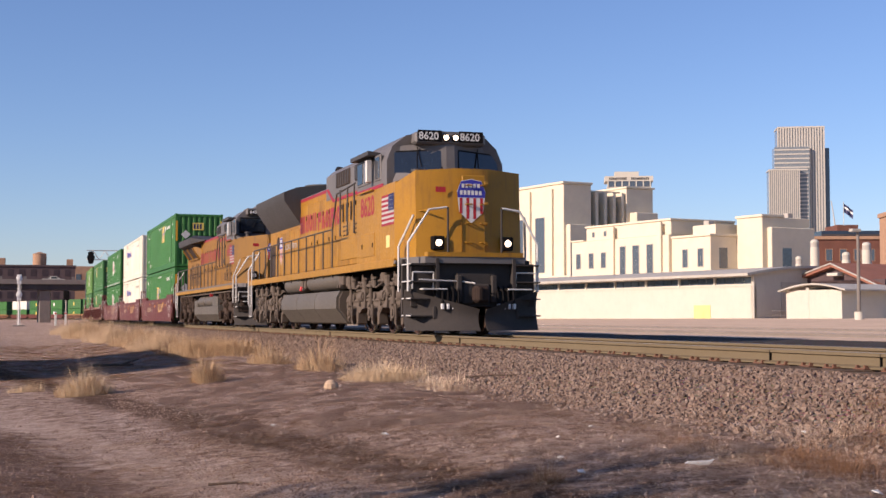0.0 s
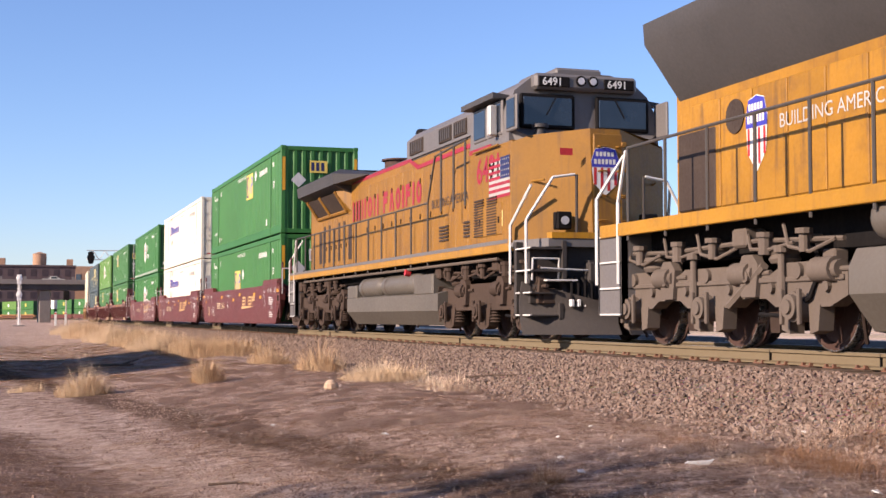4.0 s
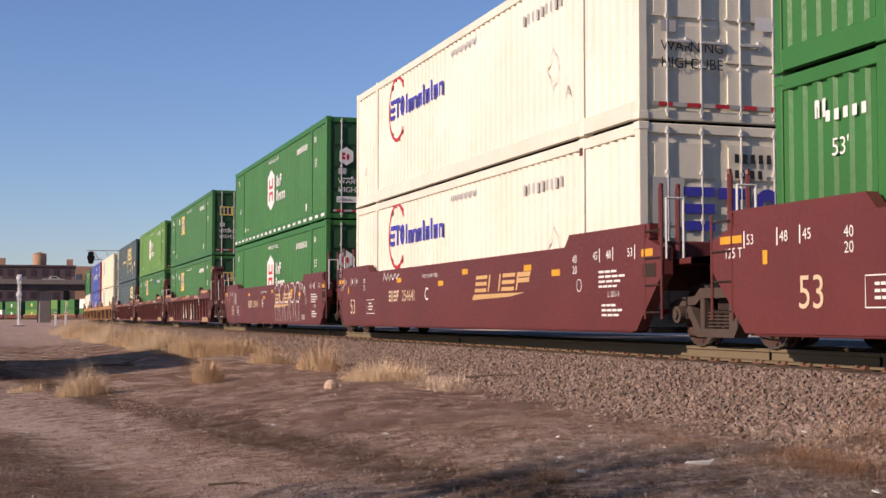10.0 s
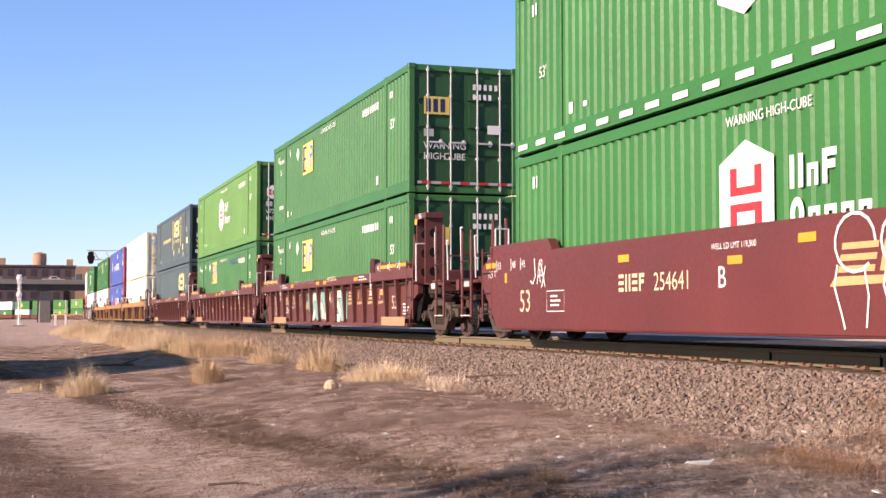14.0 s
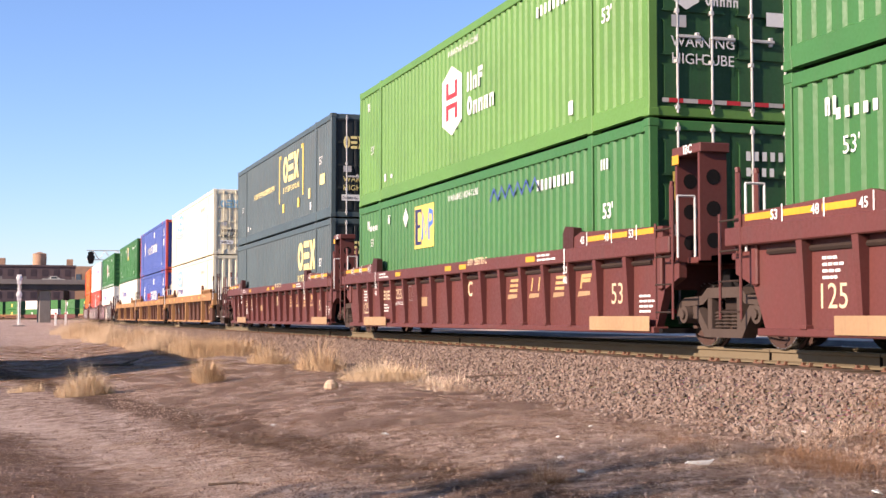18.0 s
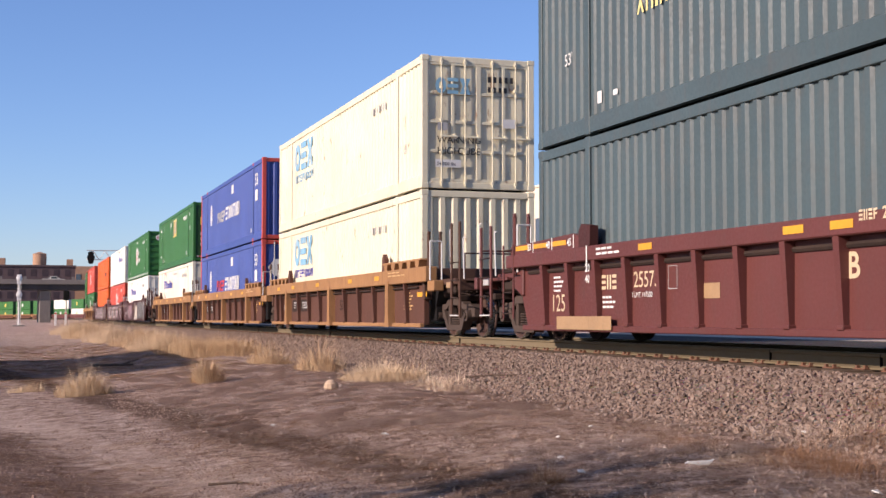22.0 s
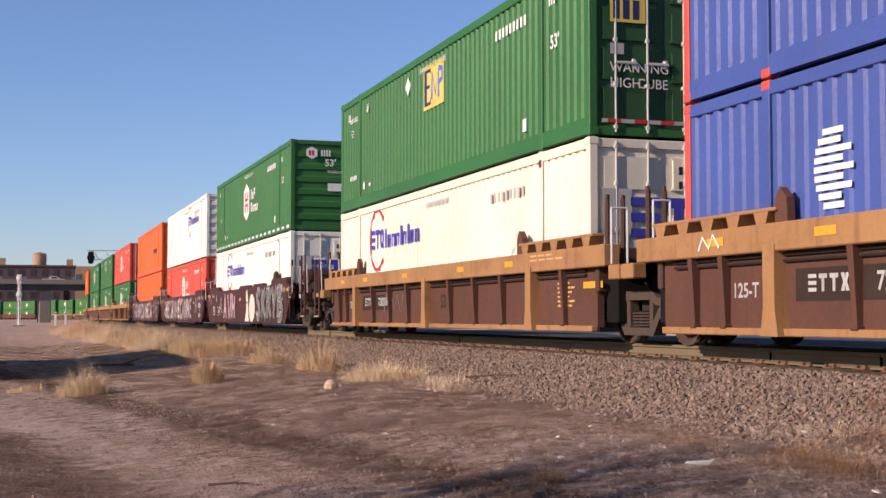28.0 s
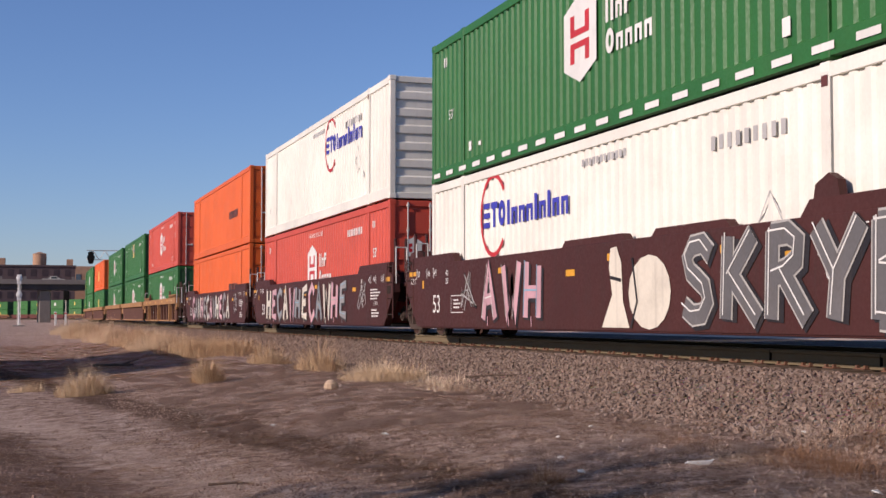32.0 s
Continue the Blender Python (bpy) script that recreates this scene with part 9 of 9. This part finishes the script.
CLOD = stone_mix("crumbled dirt", [(0.250, 0.148, 0.104), (0.424, 0.290, 0.223), (0.175, 0.105, 0.075), (0.349, 0.226, 0.165), (0.524, 0.380, 0.306)])
pts = spread(22000, -24, -6.5, -8.2, -3.4, lambda x, y: 0.35 + 0.65 * smooth_step(-0.4, 0.4, noise.noise((x * 1.4, y * 2.4, 21.0))))
stones("clods", "crumbled brown dirt clods and chaff", CLOD, pts, [rng.uniform(0.005, 0.014) * (0.7 - 0.045 * p[0]) for p in pts], 0.35)


def straw(name, tones):
    return stone_mix(name, tones, 0.85)


STRAW_GOLD = straw("golden dry grass", [(0.52, 0.315, 0.160), (0.72, 0.480, 0.265), (0.76, 0.575, 0.360), (0.56, 0.350, 0.190), (0.36, 0.210, 0.105)])
STRAW_PALE = straw("pale dry grass", [(0.66, 0.460, 0.280), (0.78, 0.600, 0.390), (0.50, 0.330, 0.200), (0.74, 0.530, 0.330)])
STRAW_RUST = straw("reddish dry grass", [(0.17, 0.078, 0.040), (0.30, 0.155, 0.075), (0.12, 0.055, 0.030), (0.24, 0.135, 0.078)])
STRAW_DULL = straw("flattened dead grass", [(0.418, 0.249, 0.149), (0.731, 0.496, 0.331), (0.244, 0.132, 0.083), (0.824, 0.710, 0.514)])


def blades(name, label, material, n, place, height, lean, width, group=""):
    """Thin bent blades; place() gives the foot of each and how tall it may grow there."""
    v, f = [], []
    for _ in range(n):
        x, y, tall, out = (*place(), None)[:4]
        z = ground_z(x, y) - 0.02
        h = height * tall * (0.12 + 0.88 * rng.uniform(0, 1) ** 1.5) + 0.02
        a = rng.uniform(0, 6.283) if out is None else out + rng.normal(0, 0.7)
        tilt = min(1.45, lean * rng.uniform(0.05, 1.25))
        dx, dy = math.cos(a), math.sin(a)
        w = width * rng.uniform(0.5, 1.1)
        px, py = -dy * w, dx * w
        l1, z1 = h * 0.55 * math.sin(tilt * 0.6), h * 0.55 * math.cos(tilt * 0.6)
        l2, z2 = l1 + h * 0.45 * math.sin(min(1.6, tilt * 1.5)), z1 + h * 0.45 * math.cos(min(1.6, tilt * 1.5))
        k = len(v)
        v += [(x - px, y - py, z), (x + px, y + py, z), (x + dx * l1 + px * 0.8, y + dy * l1 + py * 0.8, z + z1), (x + dx * l1 - px * 0.8, y + dy * l1 - py * 0.8, z + z1), (x + dx * l2, y + dy * l2, z + z2 + 0.01)]
        f += [(k, k + 1, k + 2, k + 3), (k + 3, k + 2, k + 4)]
    me = bpy.data.meshes.new(name)
    me.from_pydata(v, [], f)
    me.materials.append(material)
    return tagged(new(name, me), label, "dry grass", group, "stuff")


def around(x, y, rx, ry):
    def foot():
        a, r = rng.uniform(0, 6.283), rng.uniform(0, 1) ** 0.7
        u, w = x + rx * 1.15 * r * math.cos(a), y + ry * 1.15 * r * math.sin(a)
        return u, w, (1.0 - 0.55 * r * r) * (0.85 + 0.6 * noise.noise((u * 1.7, w * 2.3, 6.0))), a
    return foot


TUFTS = [
    ("upright golden tuft of dry grass", STRAW_GOLD, -23.3, -6.35, 0.30, 0.24, 0.62, 0.95, 900, 0.006),
    ("wide pale tuft of dry grass", STRAW_PALE, -22.6, -8.45, 0.45, 0.40, 0.50, 1.0, 1500, 0.006),
    ("low pale tuft of dry grass", STRAW_PALE, -24.4, -9.35, 0.40, 0.28, 0.26, 0.9, 500, 0.005),
    ("broad yellow mat of dry grass", STRAW_PALE, -20.6, -3.95, 0.85, 0.60, 0.40, 1.0, 3000, 0.005),
    ("thin fringe of dry grass at the ballast foot", STRAW_DULL, -18.0, -3.75, 1.2, 0.4, 0.30, 0.9, 500, 0.005),
    ("golden tuft of dry grass at the ballast foot", STRAW_GOLD, -28.6, -4.3, 0.8, 0.4, 0.50, 0.8, 900, 0.006),
    ("golden tuft of dry grass at the ballast foot", STRAW_GOLD, -25.0, -4.0, 0.8, 0.40, 0.55, 0.8, 1100, 0.006),
    ("tall golden stand of dry grass", STRAW_GOLD, -38.0, -3.9, 3.4, 0.8, 0.66, 0.85, 3200, 0.006),
    ("tall golden stand of dry grass", STRAW_GOLD, -37.5, -5.0, 3.2, 0.7, 0.64, 0.85, 3000, 0.006),
    ("tall golden stand of dry grass", STRAW_PALE, -44.5, -5.0, 3.8, 0.9, 0.75, 0.85, 3000, 0.007),
    ("tall golden stand of dry grass", STRAW_GOLD, -52.0, -5.0, 4.4, 1.0, 0.80, 0.8, 3000, 0.008),
    ("tall golden stand of dry grass", STRAW_PALE, -62.0, -5.4, 5.7, 1.1, 0.90, 0.8, 3000, 0.009),
    ("tall golden stand of dry grass", STRAW_GOLD, -76.0, -5.6, 8.0, 1.3, 0.95, 0.7, 3000, 0.011),
    ("tall golden stand of dry grass", STRAW_PALE, -92.0, -5.6, 9.0, 1.5, 0.95, 0.7, 2600, 0.013),
    ("wispy brown tuft of dead grass", STRAW_RUST, -8.35, -6.14, 0.10, 0.10, 0.34, 1.0, 220, 0.0018),
    ("wispy brown tuft of dead grass", STRAW_GOLD, -8.35, -6.12, 0.10, 0.10, 0.32, 1.1, 110, 0.0016),
    ("low reddish patch of dead grass", STRAW_RUST, -8.2, -4.25, 0.50, 0.35, 0.17, 1.1, 1300, 0.002),
    ("dark tangle of dead weeds at the ballast foot", STRAW_RUST, -7.6, -4.3, 0.45, 0.30, 0.20, 1.2, 900, 0.002),
    ("dark tangle of dead weeds at the ballast foot", STRAW_RUST, -8.7, -3.3, 0.55, 0.35, 0.18, 1.2, 900, 0.002),
    ("low reddish patch of dead grass", STRAW_RUST, -9.4, -4.55, 0.6, 0.25, 0.09, 1.2, 700, 0.002),
    ("low straw patch of dead grass", STRAW_DULL, -8.6, -4.6, 0.6, 0.35, 0.10, 1.2, 700, 0.002),
    ("grey brown weeds in the ballast", STRAW_DULL, -9.0, -3.4, 0.8, 0.5, 0.16, 1.0, 700, 0.002),
    ("grey brown weeds in the ballast", STRAW_RUST, -9.6, -2.6, 0.5, 0.4, 0.14, 1.0, 500, 0.002),
]
for lab, mt, x, y, rx, ry, h, ln, n, w in TUFTS:
    blades("grass_tuft", lab, mt, int(n * 2.2), around(x, y, rx, ry), h * 1.35, ln * 1.1, w * 0.5, "tufts of dry grass")


def scatter(x0, x1, y0, y1, seed):
    def foot():
        while True:
            x, y = rng.uniform(x0, x1), rng.uniform(y0, y1)
            if rng.uniform() < smooth_step(-0.4, 0.4, noise.noise((x * 1.1, y * 1.6, seed))):
                return x, y, 1.0
    return foot


STRAW_ASH = straw("bleached grass litter", [(0.58, 0.43, 0.355), (0.74, 0.585, 0.50), (0.44, 0.30, 0.235), (0.80, 0.69, 0.60)])


def lying(name, label, material, n, place, length, width):
    """Flat straws lying on the ground, mostly across the slope."""
    v, f = [], []
    for _ in range(n):
        x, y, tall = place()
        a = rng.normal(1.45, 0.75)
        L = length * rng.uniform(0.35, 1.0)
        dx, dy = math.cos(a) * L, math.sin(a) * L
        w = width * rng.uniform(0.5, 1.0)
        k = len(v)
        for q in (0.0, 0.5, 1.0):
            u, t = x + dx * q + (0.02 * L if q == 0.5 else 0), y + dy * q
            z = ground_z(u, t) + 0.006 + 0.03 * rng.uniform(0, 1) ** 3
            v += [(u - math.sin(a) * w, t + math.cos(a) * w, z), (u + math.sin(a) * w, t - math.cos(a) * w, z + w)]
        f += [(k, k + 1, k + 3, k + 2), (k + 2, k + 3, k + 5, k + 4)]
    me = bpy.data.meshes.new(name)
    me.from_pydata(v, [], f)
    me.materials.append(material)
    return tagged(new(name, me), label, "dry grass", "", "stuff")


def patchy(x0, x1, y0, y1, seed, level=0.05):
    def foot():
        while True:
            x, y = rng.uniform(x0, x1), rng.uniform(y0, y1)
            n = 0.6 * noise.noise((x * 0.8, y * 1.5, seed)) + 0.7 * noise.noise((x * 2.6, y * 4.2, seed + 3))
            if rng.uniform() < 0.06 + 0.94 * smooth_step(level - 0.15, level + 0.25, n):
                return x, y, 1.0
    return foot


lying("grass_litter", "bleached straw lying over the dirt", STRAW_ASH, 40000, patchy(-14, -6, -7.4, -3.6, 5.0, 0.22), 0.13, 0.0009)
lying("grass_litter", "bleached straw lying over the dirt", STRAW_ASH, 30000, patchy(-27, -13, -7.6, -3.7, 2.0, 0.22), 0.24, 0.0017)
lying("grass_litter", "brown chaff lying over the dirt", STRAW_RUST, 18000, patchy(-16, -6, -9.8, -3.6, 17.0, 0.0), 0.11, 0.0012)
lying("grass_litter", "bleached straw lying over the dirt", STRAW_DULL, 14000, patchy(-14, -6, -9.8, -3.6, 11.0, 0.0), 0.10, 0.0011)
lying("grass_litter", "dead straw on the far dirt", STRAW_DULL, 6000, patchy(-60, -26, -16, -5.0, 8.0, -0.1), 0.5, 0.007)
blades("dead_grass", "short dead grass over the dirt", STRAW_DULL, 7000, scatter(-16, -6, -9.8, -3.5, 5.0), 0.05, 1.5, 0.0011)
blades("dead_grass", "short dead grass over the dirt", STRAW_RUST, 5000, scatter(-34, -14, -10.2, -3.6, 2.0), 0.08, 1.3, 0.002)
blades("dead_grass", "thin dead grass on the far dirt", STRAW_DULL, 4000, scatter(-110, -34, -20, -5.5, 8.0), 0.16, 1.0, 0.008)


TAN_ROCK = paint("pale tan rock", (0.46, 0.33, 0.22), rough=0.9, vary=0.2, streak=0, relief=0.01)


def litter():
    for x, y, s, flat in ((-12.06, -6.24, 0.055, 0.3), (-8.6, -5.78, 0.045, 0.35), (-9.4, -5.6, 0.03, 0.4), (-9.57, -3.35, 0.05, 0.3), (-6.6, -4.8, 0.05, 0.4), (-10.4, -5.2, 0.02, 0.5), (-11.3, -4.5, 0.022, 0.5), (-14.2, -6.9, 0.035, 0.3)):
        c = thing("scrap", "crumpled scrap of white paper on the dirt", "litter", "paper scraps", pose(x, y, ground_z(x, y), 0, 0, 40 * s * 100))
        m = Mesh()
        k = 6
        ring = [(s * math.cos(i * 6.283 / k) * (0.7 + 0.5 * ((i * 7) % 3) / 2), s * math.sin(i * 6.283 / k) * (0.6 + 0.3 * ((i * 5) % 4) / 3), s * flat * ((i * 3) % 4) / 2) for i in range(k)]
        m.add(ring + [(0, 0, s * flat * 1.6)] + [(u, w, q - 0.004) for u, w, q in ring], [(i, (i + 1) % k, k) for i in range(k)] + [(i, i + k + 1, (i + 1) % k + k + 1, (i + 1) % k) for i in range(k)])
        part("sheet", m, INK_WHITE, c)
    r = thing("rock", "rounded tan rock on the dirt", "rock", m=pose(-18.6, -5.25, ground_z(-18.6, -5.25) - 0.02, 8, 5, 30))
    part("boulder", Mesh().lathe([(0, -0.06), (0.075, -0.05), (0.105, 0.0), (0.092, 0.06), (0.05, 0.10), (0, 0.11)], (0, 0, 0.05), "z", 9), TAN_ROCK, r)
    b = thing("broken_branch", "dark broken branch lying on the dirt", "branch", m=pose(-10.1, -8.0, ground_z(-10.1, -8.0) + 0.012, 0, 0, 78))
    part("stem", Mesh().cyl((-0.16, 0, 0), (0.05, 0.01, 0.012), 0.011, 7, 0.009).cyl((0.05, 0.01, 0.012), (0.20, 0.035, 0.0), 0.009, 7, 0.004), TIE, b)
    k = thing("driftwood", "bleached splintered board end on the dirt", "board", m=pose(-8.4, -4.97, ground_z(-8.4, -4.97) + 0.0, 0, 6, 75))
    part("board", Mesh().prism([(-0.10, 0.0), (0.06, 0.0), (0.10, 0.05), (0.07, 0.035), (-0.08, 0.015)], -0.02, 0.02, "y"), GALV, k)
    q = thing("fallen_branch", "thin dark branch across the ballast", "branch", m=pose(-17.6, -3.05, ground_z(-17.6, -3.05) + 0.03, 0, 0, 70))
    part("stem", Mesh().tube([(-0.5, 0, 0.0), (-0.1, 0.04, 0.03), (0.3, 0.0, 0.035), (0.75, 0.07, 0.02)], 0.012, 6), TIE, q)
    s_ = thing("fallen_log", "grey weathered log in the weeds", "log", m=pose(-33.0, -7.3, ground_z(-33, -7.3) + 0.06, 0, 0, 60))
    part("stem", Mesh().cyl((-0.5, 0, 0), (0.5, 0.1, 0.03), 0.035, 9, 0.025).cyl((0.2, 0.05, 0.02), (0.5, 0.4, 0.15), 0.03, 6, 0.015), TIE, s_)


BARK = paint("grey brown bark", (0.13, 0.095, 0.07), rough=0.9, vary=0.2, dirty=0.3, relief=0.01)


def shade_tree(x, y, tall, spread_out, seed):
    """A leafless tree, added out of view so its shade falls across the dirt: forked trunk, limbs, twigs."""
    rnd = random.Random(seed)
    o = thing("shade_tree", "leafless grey tree added out of view for its shade", "tree", "bare trees", pose(x, y, ground_z(x, y) - 0.05))
    limbs, twigs = Mesh(), Mesh()

    def grow(p, way, length, r, depth):
        q = p + way * length
        (limbs if depth < 3 else twigs).cyl(p, q, r, 7 if depth < 2 else 4, r * 0.68, depth == 0)
        if depth == 6:
            return
        for k in range(3 if depth < 2 else rnd.choice((2, 3))):
            side = Vector((rnd.uniform(-1, 1), rnd.uniform(-1, 1), rnd.uniform(-0.2, 0.7)))
            grow(p.lerp(q, rnd.uniform(0.7, 1.0)), (way + side * spread_out).normalized(), length * rnd.uniform(0.58, 0.8), r * 0.6, depth + 1)
    grow(Vector((0, 0, 0)), Vector((0.05, 0.02, 1)).normalized(), tall * 0.29, tall * 0.014, 0)
    part("trunk", limbs, BARK, o)
    part("twigs", twigs, BARK, o)
    return o


# unseen trees, placed so that twig shade lands on the near right ground
shade_tree(-5.0, -17.6, 9.0, 0.75, 3)
shade_tree(-4.2, -16.2, 8.4, 0.75, 21)
shade_tree(-5.0, -15.2, 7.2, 0.8, 8)
# unseen plain box, added only to throw shade on the far left dirt
st = thing("shade_box", "unseen grey box that shades the far left dirt", "storage box", m=pose(-34.6, -12.9, ground_z(-34.6, -12.9) - 0.02, 0, 0, 0))
part("shell", Mesh().box(-6.1, 6.1, -1.2, 1.2, 0.0, 3.2, 0.03), GREY_STONE, st)
for k in (-1, 1):
    part("corner_post", Mesh().box(k * 6.05 - 0.08, k * 6.05 + 0.08, 1.15, 1.23, 0.0, 3.23, 0.01), GREY_STONE, st)


litter()
# ---- what moves ----
def motions():
    times = [i * 1.0 for i in range(33)]
    for ob, s, z, half in MOVING:
        bent = s + run(0) - half < -150
        rows = [(t, ride_pose(s + run(t), z, half)) for t in (times if bent else times[::2])]
        walk(ob, rows)
    steps = [i / 15 for i in range(481)]
    for ob, r in WHEELSETS:
        x, y, z = ob.location
        walk(ob, [(t, pose(x, y, z, 0, math.degrees(run(t) / r) % 360.0, 0)) for t in steps])


motions()
